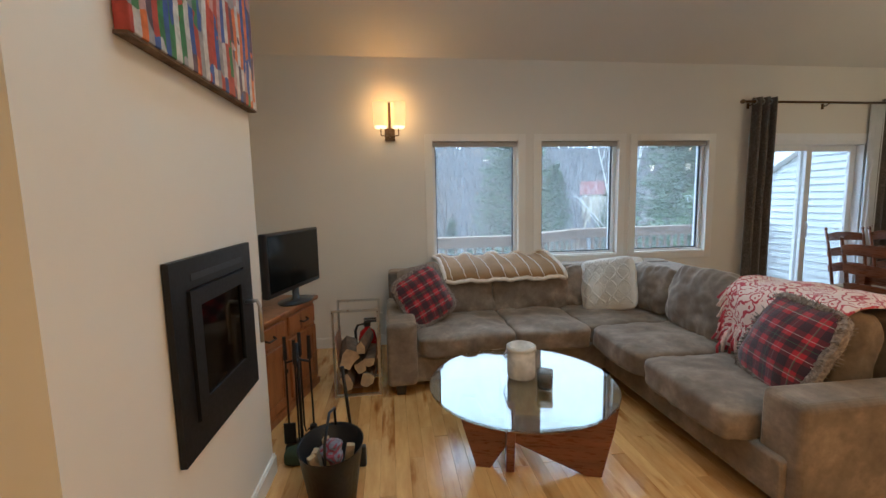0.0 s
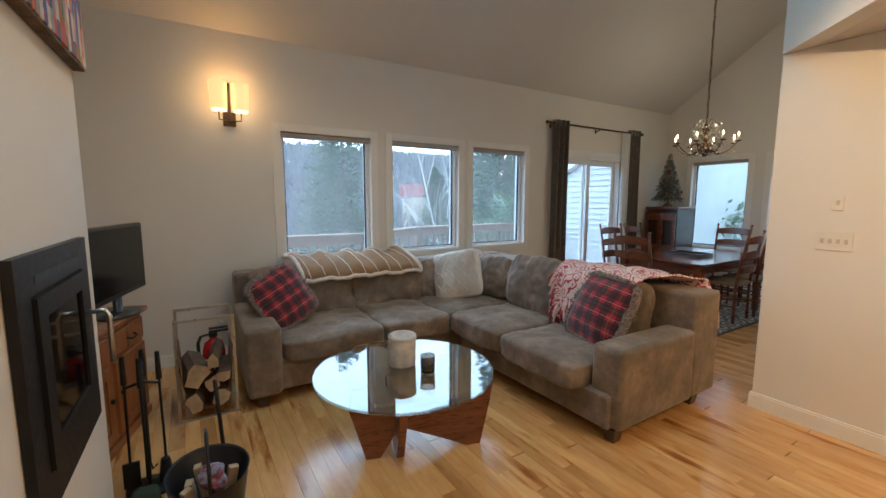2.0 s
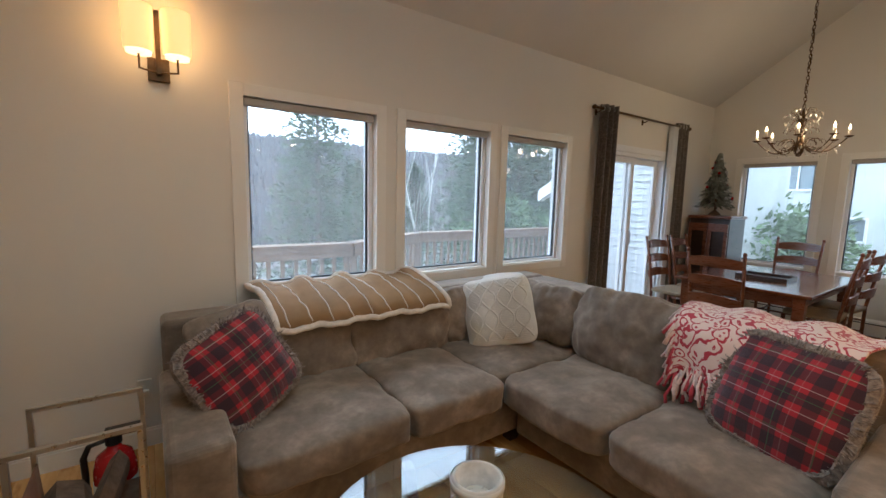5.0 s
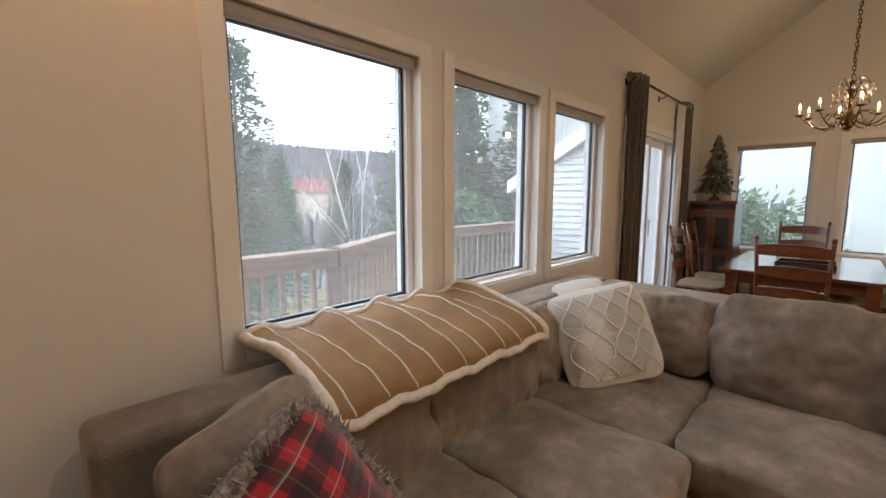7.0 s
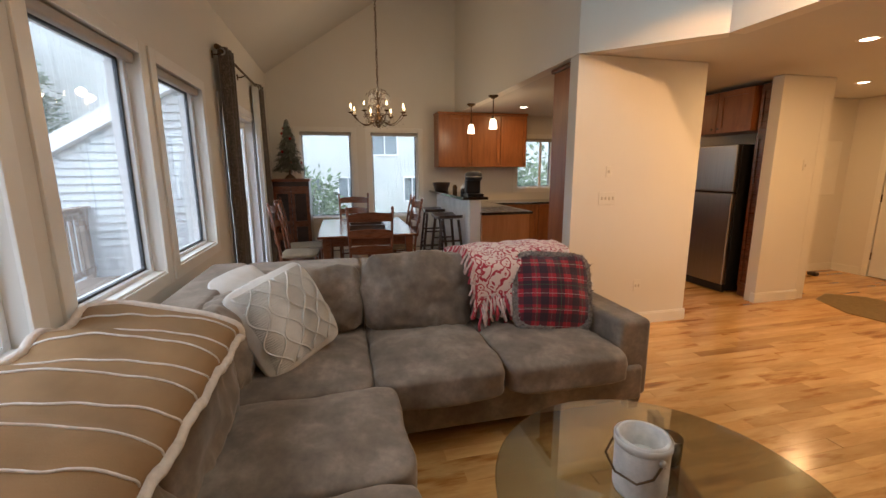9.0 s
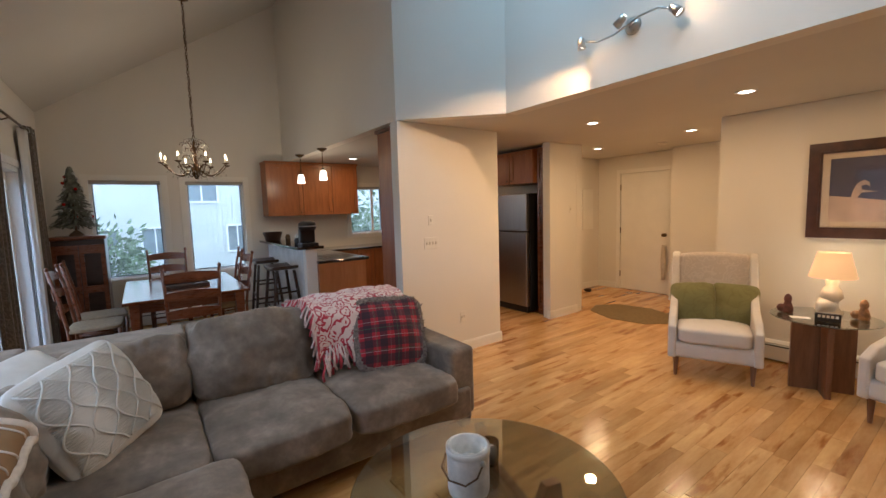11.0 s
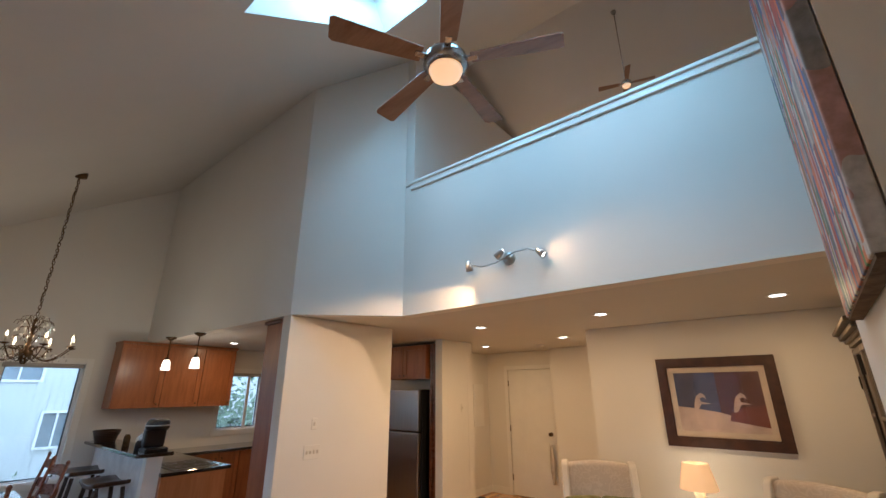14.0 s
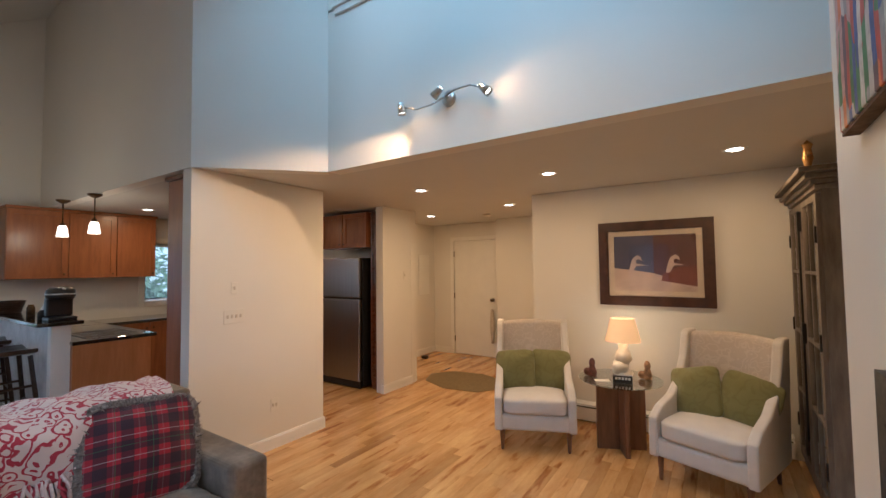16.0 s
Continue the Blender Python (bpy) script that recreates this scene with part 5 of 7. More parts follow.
def chandelier():
    z0 = 1.965
    t = thing("chandelier", "bronze and crystal chandelier with eight lit candle bulbs", "chandelier", (5.90, 4.92, z0))
    gilt = plain("gilt_bronze", (.11, .065, .032), .35, .9, vary=.4, scale=40, bumps=.1)
    top = roof_z(4.92) - z0
    bm = bmn()
    lathe(bm, [(0, 0), (.018, .01), (.04, .05), (.055, .09), (.03, .13), (.016, .18), (.022, .24), (.014, .30), (.02, .36), (.008, .42), (0, .43)], seg=20)
    part("stem", bm, gilt, t, smooth=True)
    bm = bmn()
    for k in range(46):
        za = .43 + (top - .47) * k / 46
        r_ = (top - .47) / 46 * .62
        pts = [(r_ * .55 * math.cos(a) * (1 if k % 2 else 0), r_ * .55 * math.cos(a) * (0 if k % 2 else 1), za + r_ + r_ * 1.1 * math.sin(a)) for a in [i / 8 * math.tau for i in range(9)]]
        tube(bm, pts, .0032, 4, cap=False)
    tube(bm, [(.012 * math.sin(k * 1.3), .012 * math.cos(k * 1.3), .43 + (top - .45) * k / 40) for k in range(41)], .0035, 5)
    part("chain", bm, gilt, t, kind="stuff")
    bm = bmn()
    lathe(bm, [(0, top - .04), (.02, top - .035), (.06, top - .02), (.062, top + .03), (0, top + .03)], seg=20)
    part("canopy", bm, gilt, t, smooth=True)
    bulb = glow("candle_flame", (1, .62, .28), 11)
    rnd = random.Random(3)
    for k in range(8):
        a = k / 8 * math.tau + .2
        c, s_ = math.cos(a), math.sin(a)
        R = .33
        bm = bmn()
        pts = []
        for i in range(15):
            u = i / 14
            r_ = .02 + (R - .02) * u
            z = .10 - .10 * math.sin(u * math.pi * 1.0) + .05 * u
            pts.append((r_ * c, r_ * s_, z))
        tube(bm, pts, .007, 6, .005)
        pts = [((.10 + .06 * math.cos(b)) * c, (.10 + .06 * math.cos(b)) * s_, .10 + .05 * math.sin(b)) for b in [i / 10 * math.tau * .9 for i in range(11)]]
        tube(bm, pts, .004, 5)
        lathe(bm, [(0, 0), (.012, .0), (.036, .012), (.034, .016), (0, .012)], (R * c, R * s_, .14), 12)
        arm = part("arm", bm, gilt, t, smooth=True)
        bm = bmn()
        lathe(bm, [(0, .15), (.011, .15), (.011, .21), (0, .21)], (R * c, R * s_, 0), 10)
        part("candle_sleeve", bm, CERAMIC, arm, "ivory candle sleeve", smooth=True)
        bm = bmn()
        lathe(bm, [(0, .21), (.008, .213), (.010, .224), (.007, .240), (.0015, .256), (0, .257)], (R * c, R * s_, 0), 10)
        part("bulb", bm, bulb, arm, "glowing flame bulb", smooth=True).visible_shadow = False
    for lv, R, cnt in ((.30, .09, 8), (.36, .13, 8), (.22, .12, 8), (.12, .17, 8), (.05, .12, 8), (.40, .09, 6)):
        for k in range(cnt):
            a = k / cnt * math.tau + lv * 9
            bm = bmn()
            c, s_ = math.cos(a), math.sin(a)
            tube(bm, [(.012 * c, .012 * s_, lv - .06), (R * .5 * c, R * .5 * s_, lv + .03), (R * c, R * s_, lv + .02), (R * 1.1 * c, R * 1.1 * s_, lv - .01)], .003, 5)
            part("scroll", bm, gilt, t, smooth=True)
    cry = plain("crystal", (.75, .72, .66), .05, .3, vary=.1, bumps=0)
    bm = bmn()
    for k in range(150):
        a, r_, z = rnd.uniform(0, 6.28), rnd.uniform(.04, .32), rnd.uniform(.0, .10)
        if k % 2:
            r_, z = rnd.uniform(.05, .15), rnd.uniform(.2, .42)
        lathe(bm, [(0, -.014), (.006, -.004), (.004, .006), (0, .012)], (r_ * math.cos(a), r_ * math.sin(a), z), 5)
    part("crystal_drops", bm, cry, t, kind="stuff")
    for k in range(4):
        a = k / 4 * math.tau + .5
        lamp("chandelier_lamp", "POINT", (5.90 + .30 * math.cos(a), 4.92 + .30 * math.sin(a), z0 + .27), 3.6, WARM, .04)


chandelier()


def corner_cabinet():
    t = thing("side_cabinet", "dark cherry side cabinet with glass-fronted doors under a small tree", "cabinet", (7.30, 6.10, 0))
    t.scale = (.92, .92, 1.045)
    bm = bmn()
    box(bm, (-.24, -.27, .05), (.30, .27, 1.24), .006)
    part("carcass", bm, DARKWOOD, t)
    bm = bmn()
    box(bm, (-.27, -.29, 1.24), (.32, .29, 1.28), .010, 3)
    part("top", bm, CHERRY, t)
    bm = bmn()
    box(bm, (-.26, -.28, 0), (.31, .28, .06), .006)
    part("plinth", bm, CHERRY, t)
    for y in (-.134, .134):
        bm = bmn()
        wall_with_holes(bm, -.13, .13, .10, 1.18, .02, [(-.085, .085, .20, .62), (-.085, .085, .70, 1.08)], pose(-.26, y, 0, 0, 0, 90))
        d = part("door", bm, CHERRY, t)
        bm = bmn()
        lathe(bm, [(0, 0), (.012, .004), (.010, .02), (0, .024)], m=pose(-.262, y * .15, .64, 0, -90), seg=12)
        part("knob", bm, BRONZE, d)
    t = thing("tabletop_tree", "small flocked Christmas tree with silver baubles standing on the side cabinet", "christmas tree", (7.26, 6.12, 1.34))
    t.scale = (1.12, 1.12, 1.14)
    bm = bmn()
    rnd = random.Random(5)
    tube(bm, [(0, 0, 0), (0, 0, .74)], .012, 8, .004)
    lathe(bm, [(0, 0), (.07, 0), (.06, .02), (.015, .06), (0, .06)], seg=16)
    part("trunk", bm, BARK, t)
    bm = bmn()
    for k in range(900):
        z = .10 + .62 * (rnd.random() ** 1.25)
        R = .19 * (1 - (z - .08) / .70) + .01
        a = rnd.uniform(0, math.tau)
        r0, r1 = R * rnd.uniform(.15, .75), R * rnd.uniform(.7, 1.12)
        p0, p1 = Vector((r0 * math.cos(a), r0 * math.sin(a), z + .02)), Vector((r1 * math.cos(a), r1 * math.sin(a), z - .02 + rnd.uniform(-.01, .02)))
        sd = Vector((-math.sin(a), math.cos(a), rnd.uniform(-.5, .5))).normalized() * .011
        vs = [bm.verts.new(p) for p in (p0 - sd * .5, p0 + sd * .5, p1 + sd, p1 + (p1 - p0) * .25, p1 - sd)]
        bm.faces.new(vs)
    part("foliage", bm, plain("flocked_needles", (.17, .18, .15), .9, vary=.6, scale=22, bumps=.2), t, "frosted green needles", kind="stuff")
    for k in range(22):
        z = .12 + .55 * rnd.random()
        R = .19 * (1 - (z - .08) / .70) + .01
        a = rnd.uniform(0, math.tau)
        bm = bmn()
        lathe(bm, [(0, -.016), (.011, -.012), (.016, 0), (.011, .012), (0, .016)], (R * math.cos(a), R * math.sin(a), z), 10)
        part("bauble", bm, STEEL if k % 3 else REDPAINT, t, smooth=True)


corner_cabinet()


def heater(name, x0, y0, x1, y1, side, z1=.20):
    """A baseboard heater along a wall."""
    L = math.hypot(x1 - x0, y1 - y0)
    t = thing("baseboard_heater", "white metal baseboard heater along the wall under the window", "heater", (x0, y0, 0), rz=math.degrees(math.atan2(y1 - y0, x1 - x0)))
    sg = side
    bm = bmn()
    prof = [(0, .02), (sg * .055, .02), (sg * .055, .145), (sg * .04, .165), (sg * .045, .175), (sg * .02, .20), (0, .20)]
    vs0 = [bm.verts.new((0, a, z)) for a, z in prof]
    vs1 = [bm.verts.new((L, a, z)) for a, z in prof]
    for i in range(len(prof)):
        j = (i + 1) % len(prof)
        bm.faces.new((vs0[i], vs0[j], vs1[j], vs1[i]))
    bm.faces.new(vs0)
    bm.faces.new(vs1)
    part("cover", bm, TRIM, t)
    bm = bmn()
    box(bm, (.01, sg * .0555 if sg > 0 else -.0575, .148), (L - .01, .0575 if sg > 0 else -.0555, .160))
    part("vent_slot", bm, GASKET, t)


heater("h", XE - .001, 3.75, XE - .001, 5.72, 1)
heater("h", XW + .6, YS + .001, 2.2, YS + .001, 1)

# ---- kitchen ----


def shaker_door(bm, w, h, th=.02, rail=.06):
    """A framed cabinet door in x and z, its face towards -y."""
    wall_with_holes(bm, 0, w, 0, h, th, [(rail, w - rail, rail, h - rail)])
    box(bm, (rail, .013, rail), (w - rail, .018, h - rail))


def cabinet_unit(label, at, rz, w, d, h, doors, name="kitchen_cabinet", rows=1, crown=False):
    """Local x along the front, which faces -y at y = 0."""
    t = thing(name, label, "cabinet", at, rz)
    bm = bmn()
    box(bm, (0, .02, 0), (w, d, h), .002)
    part("carcass", bm, KITCHEN, t)
    for k in range(doors):
        for r_ in range(rows):
            dw, dh = w / doors - .012, h / rows - .008
            bm = bmn()
            shaker_door(bm, dw, dh)
            bm.transform(Matrix.Translation((k * w / doors + .006, 0, r_ * h / rows + .003)))
            dd = part("door", bm, KITCHEN, t)
            bm = bmn()
            lathe(bm, [(0, 0), (.006, 0), (.006, .012), (.013, .02), (0, .026)], m=pose(k * w / doors + (.04 if k % 2 else dw - .03), 0, r_ * h / rows + (.05 if at[2] > 1 else h / rows - .08), 90), seg=12)
            part("knob", bm, BRONZE, dd)
    if crown:
        bm = bmn()
        box(bm, (-.012, -.012, h), (w + .012, d, h + .035), .006)
        part("crown", bm, KITCHEN, t)
    return t


cabinet_unit("honey maple wall cabinet with a framed door", (7.36, 3.84, 1.50), -90, .56, .335, .83, 1, "wall_cabinet", crown=True)
cabinet_unit("honey maple wall cabinet with a framed door", (7.36, 3.28, 1.50), -90, .50, .335, .83, 1, "wall_cabinet", crown=True)
cabinet_unit("honey maple wall cabinet with a framed door", (7.36, 2.78, 1.50), -90, .47, .335, .83, 1, "wall_cabinet", crown=True)
for k in range(3):
    cabinet_unit("honey maple base cabinet under the dark counter", (7.08, 2.78 - k * .6, .0), -90, .60, .61, .885, 2, "base_cabinet")
t = thing("tall_cabinet", "tall cherry-stained cabinet against the wall by the kitchen", "cabinet", (4.24, 3.40, 0))
bm = bmn()
box(bm, (-.205, -.62, 0), (.20, 0, 2.33), .003)
part("carcass", bm, wood("cherry_stain", (.22, .07, .025), (.36, .13, .05), (10, 10, 1.2), .35, 2, .3), t)
bm = bmn()
box(bm, (-.207, -.63, 2.33), (.22, .025, 2.366), .008)
part("crown", bm, CHERRY, t)

t = thing("breakfast_bar", "white breakfast bar wall with a dark granite top", "bar", (6.65, 3.75, 0))
bm = bmn()
box(bm, (-.90, -.06, 0), (1.045, .05, 1.08), .003)
part("half_wall", bm, plain("bar_paint", (.88, .89, .90), .2, vary=.10, scale=9, bumps=.5, fine=14), t)
bm = bmn()
box(bm, (-.94, -.075, 0), (-.90, .07, 1.08), .004)
box(bm, (-.90, .05, 0), (-.80, .06, 1.08), .003)
part("end_post", bm, TRIM, t)
bm = bmn()
box(bm, (-.80, .05, 0), (1.045, .062, .10), .003)
part("base_trim", bm, TRIM, t)
bm = bmn()
box(bm, (-.98, -.16, 1.08), (1.045, .18, 1.115), .008, 3)
part("bar_top", bm, GRANITE, t)
t = thing("peninsula_cabinet", "honey maple peninsula cabinet with a plain end panel", "cabinet", (6.37, 3.37, 0))
bm = bmn()
box(bm, (-.70, -.36, .09), (.70, .31, .885), .003)
part("carcass", bm, KITCHEN, t)
bm = bmn()
box(bm, (-.72, -.34, 0), (-.702, .31, .885), .003)
part("end_panel", bm, wood("orange_panel", (.38, .15, .05), (.50, .21, .08), (10, 10, 1.2), .35, 2, .3), t)
t = thing("granite_counter", "polished dark granite kitchen counter", "countertop", (6.4, 3.31, .885))
bm = bmn()
box(bm, (-.76, -.33, 0), (.68, .375, .035), .006)
box(bm, (.66, -2.0, 0.0), (1.295, -.335, .035), .006)
box(bm, (.685, -.33, 0.0), (1.295, .375, .035), .006)
part("slab", bm, GRANITE, t)
t = thing("cooktop", "black glass cooktop with a steel edge set in the counter", "cooktop", (6.05, 3.31, .921))
bm = bmn()
box(bm, (-.30, -.22, 0), (.30, .22, .006), .002)
part("glass_top", bm, SCREEN, t)
bm = bmn()
for lo, hi in (((-.31, -.23, 0), (.31, -.221, .008)), ((-.31, .221, 0), (.31, .23, .008)), ((-.31, -.221, 0), (-.301, .221, .008)), ((.301, -.221, 0), (.31, .221, .008))):
    box(bm, lo, hi)
part("edge_trim", bm, STEEL, t)
for x in (-.15, .15):
    for y in (-.1, .1):
        bm = bmn()
        lathe(bm, [(.055, .0065), (.06, .0065), (.06, .008), (.055, .008)], (x, y, 0), 24)
        part("burner_ring", bm, STEEL, t)


def pendant(x, y):
    t = thing("pendant_lamp", "small lit white glass pendant lamp over the bar", "pendant lamp", (x, y, SOFFIT), group="pendant lamps over the bar")
    bm = bmn()
    lathe(bm, [(0, 0), (.065, 0), (.06, -.015), (.02, -.04), (0, -.042)], seg=20)
    part("canopy", bm, BRONZE, t, smooth=True)
    bm = bmn()
    tube(bm, [(0, 0, -.04), (0, 0, -.25)], .006)
    lathe(bm, [(0, -.25), (.012, -.25), (.028, -.275), (.030, -.30), (0, -.30)], seg=16)
    part("rod", bm, BRONZE, t, smooth=True)
    bm = bmn()
    lathe(bm, [(.030, -.285), (.040, -.31), (.052, -.405), (.047, -.405), (.036, -.31), (.028, -.29)], seg=24)
    part("shade", bm, glow("pendant_glow", (1, .78, .5), 5), t, "glowing white glass shade", smooth=True).visible_shadow = False
    lamp("pendant_lamp_light", "POINT", (x, y, SOFFIT - .37), 4, WARM, .04)


pendant(6.55, 3.55)
pendant(5.85, 3.48)


def stool(x, y, rz):
    t = thing("bar_stool", "dark wooden backless stool at the breakfast bar", "stool", (x, y, 0), rz, group="bar stools")
    bm = bmn()
    b = bmesh.new()
    box(b, (-.21, -.15, .74), (.21, .15, .775), .008)
    bmesh.ops.subdivide_edges(b, edges=b.edges[:], cuts=3, use_grid_fill=True)
    for v in b.verts:
        v.co.z += .03 * (v.co.x / .21) ** 2
    join(bm, b)
    part("seat", bm, DARKWOOD, t, smooth=True)
    for sx in (-1, 1):
        for sy in (-1, 1):
            bm = bmn()
            tube(bm, [(sx * .20, sy * .19, 0), (sx * .15, sy * .11, .74)], .019, 6)
            part("leg", bm, DARKWOOD, t)
        bm = bmn()
        tube(bm, [(sx * .185, -.165, .22), (sx * .185, .165, .22)], .012, 6)
        part("side_rail", bm, DARKWOOD, t)
        bm = bmn()
        tube(bm, [(sx * .168, -.14, .48), (sx * .168, .14, .48)], .012, 6)
        part("side_rail", bm, DARKWOOD, t)
    for sy in (-1, 1):
        bm = bmn()
        tube(bm, [(-.18, sy * .155, .32), (.18, sy * .155, .32)], .012, 6)
        part("cross_rail", bm, DARKWOOD, t)
    return t


for at in ((6.14, 4.02, 3), (7.08, 4.00, -4)):
    bar_stool = stool(*at)
    bar_stool.scale = (1.05, 1.05, 1.08)

t = thing("coffee_maker", "black single-cup coffee maker on the granite bar", "coffee maker", (5.95, 3.70, 1.115))
bm = bmn()
box(bm, (-.10, -.11, 0), (.10, .11, .03), .01, 3)
box(bm, (0.0, -.10, .03), (.10, .10, .22), .02, 3)
part("body", bm, BLACKPLASTIC, t)
bm = bmn()
lathe(bm, [(0, .20), (.10, .20), (.115, .23), (.11, .29), (.08, .315), (0, .32)], seg=28)
part("brew_head", bm, BLACKPLASTIC, t, smooth=True)
bm = bmn()
lathe(bm, [(.112, .243), (.118, .245), (.118, .255), (.112, .257)], seg=28)
part("chrome_band", bm, STEEL, t, "chrome band", smooth=True)
t = thing("bread_basket", "dark woven basket on the end of the bar", "basket", (7.35, 3.80, 1.115))
bm = bmn()
for k in range(7):
    lathe(bm, [(.10 + k * .006, .02 * k), (.115 + k * .006, .02 * k + .01), (.10 + k * .006, .02 * k + .02)], seg=24)
lathe(bm, [(0, 0), (.10, 0), (.10, .008), (0, .008)], seg=24)
part("weave", bm, DARKWOOD, t)
rnd = random.Random(12)
for k, (x, y, h, r_, m_) in enumerate(((6.30, 3.72, .15, .03, STEEL), (6.48, 3.68, .11, .045, CERAMIC), (6.70, 3.75, .12, .035, BRONZE), (6.15, 3.78, .09, .04, BLACKPLASTIC))):
    t = thing("jar", ("steel canister", "white mug", "brown glass jar", "black sugar bowl")[k] + " standing on the granite bar", "jar", (x, y, 1.115))
    bm = bmn()
    lathe(bm, [(0, 0), (r_, 0), (r_, h * .75), (r_ * .7, h * .9), (r_ * .7, h), (0, h)], seg=20)
    part("body", bm, m_, t, smooth=True)


def brushed_steel():
    m, n, l, s = shader("fridge_steel")
    v = coords(n, l, (160, 160, 1.2))
    g = noise_node(n, l, v, 1.0, 3)
    l.new(ramp(n, l, g, [(.3, (.36, .355, .35)), (.7, (.44, .435, .43))]), s.inputs["Base Color"])
    s.inputs["Metallic"].default_value = 1.0
    s.inputs["Roughness"].default_value = .30
    return m


def fridge():
    t = thing("refrigerator", "stainless steel top-freezer refrigerator with black sides", "refrigerator", (4.88, 1.09, 0))
    bm = bmn()
    box(bm, (-.37, -.68, .02), (.38, -.07, 1.72), .006)
    part("cabinet", bm, BLACKPLASTIC, t, "black cabinet")
    steel = brushed_steel()
    bm = bmn()
    box(bm, (-.375, -.065, .10), (.375, 0, 1.17), .016, 4)
    d1 = part("fridge_door", bm, steel, t)
    bm = bmn()
    box(bm, (-.375, -.065, 1.185), (.375, 0, 1.72), .016, 4)
    d2 = part("freezer_door", bm, steel, t)
    for d, z0, z1 in ((d1, .70, 1.13), (d2, 1.22, 1.50)):
        bm = bmn()
        tube(bm, [(.335, .0, z0), (.335, .035, z0 + .03), (.335, .035, z1 - .03), (.335, .0, z1)], .011)
        part("handle", bm, STEEL, d, smooth=True)
    bm = bmn()
    box(bm, (-.37, -.06, 0.01), (.37, -.02, .095), .004)
    part("kick_grille", bm, BLACKPLASTIC, t)


fridge()
cabinet_unit("honey maple cabinet with two doors above the refrigerator", (4.44, .90, 1.86), 0, .90, .40, .47, 2, "wall_cabinet").matrix_world = pose(5.34, 1.02, 1.86, 0, 0, 180)
t = thing("pantry_panel", "cherry-stained side panel beside the refrigerator", "cabinet", (4.33, .75, 0))
bm = bmn()
box(bm, (-.085, -.26, 0), (.085, .20, 2.34), .003)
part("panel", bm, CHERRY, t)
for z0, z1 in ((.12, 1.80), (1.86, 2.3)):
    bm = bmn()
    b = bmesh.new()
    shaker_door(b, .15, z1 - z0, rail=.035)
    join(bm, b, pose(.075, .222, z0, 0, 0, 180))
    part("door", bm, CHERRY, t)

# ---- switches on the walls ----


def plate(name, label, at, rz, w, h, rockers):
    t = thing(name, label, "switch", at, rz)
    bm = bmn()
    box(bm, (-w / 2, -.006, -h / 2), (w / 2, 0, h / 2), .003)
    part("plate", bm, WHITEPLASTIC, t)
    for k in range(rockers):
        x = (k + .5) / rockers * w * .86 - w * .43
        bm = bmn()
        box(bm, (x - .008, -.012, -.014), (x + .008, -.005, .014), .002)
        part("toggle", bm, plain("ivory_toggle", (.55, .50, .42), .4, bumps=0), t)


plate("light_switch", "white four-gang switch plate on the cream wall", (3.90, 3.13, 1.20), -90, .17, .115, 4)
plate("thermostat", "small ivory control on the cream wall above the switches", (3.90, 3.13, 1.43), -90, .055, .095, 1)
plate("wall_outlet", "white outlet low on the cream wall", (3.90, 2.75, .38), -90, .075, .115, 2)
plate("thermostat", "small white thermostat on the partition end", (4.12, .62, 1.48), -90, .05, .11, 1)
plate("light_switch", "white switch plate beside the entry", (2.78, -1.2, 1.2), 180, .12, .115, 2)

# ---- sitting corner with armchairs ----


def armchair(at, rz, label):
    """Local +y is the front."""
    t = thing("armchair", label, "armchair", at, rz)
    bm = bmn()
    box(bm, (-.33, -.62, .17), (.33, -.015, .31), .03, 3)
    part("seat_frame", bm, CREAMCLOTH, t)
    bm = bmn()
    cushion(bm, .275, .30, .075, Matrix.Translation((0, -.30, .375)), power=9, pinch=.12, wob=.002, n=14, crown=.2)
    part("seat_cushion", bm, CREAMCLOTH, t, smooth=True)
    for s_ in (-1, 1):
        bm = bmn()
        outline = [(-.0, .17), (-.0, .45), (-.10, .52), (-.28, .57), (-.44, .68), (-.52, .84), (-.57, 1.01), (-.61, 1.04), (-.73, 1.04), (-.66, .17)]
        b = bmesh.new()
        extrude(b, outline, .065, None, .014)
        join(bm, b, Matrix.Translation((s_ * .31, 0, 0)) @ pose(0, 0, 0, 0, 0, 90))
        part("arm", bm, CREAMCLOTH, t)
    bm = bmn()
    b = bmesh.new()
    box(b, (-.30, -.07, 0), (.30, .07, .66), .045, 4)
    bmesh.ops.subdivide_edges(b, edges=[e for e in b.edges if e.calc_length() > .3], cuts=8, use_grid_fill=True)
    for v in b.verts:
        u = v.co.x / .30
        v.co.y += .05 * u * u
        v.co.z += .03 * (1 - u * u) * (v.co.z / .66)
    join(bm, b, pose(0, -.60, .36, 10))
    part("backrest", bm, DAMASK, t, "faded beige patterned back", smooth=False)
    for x, y, k in ((-.28, -.05, 0), (.28, -.05, 0), (-.27, -.60, 1), (.27, -.60, 1)):
        bm = bmn()
        tube(bm, [(x, y - .04 * k, 0), (x, y, .18)], .013, 8, .024)
        part("leg", bm, WALNUT, t)
    return t


armchair((1.90, 1.64, 0), 22.8, "cream upholstered wing armchair with faded patterned back near the entry")
armchair((.72, 1.70, 0), -20, "cream upholstered wing armchair with faded patterned back beside the hutch")


def rot(p, at, a):
    c, s_ = math.cos(radians(a)), math.sin(radians(a))
    return (at[0] + p[0] * c - p[1] * s_, at[1] + p[0] * s_ + p[1] * c, p[2])


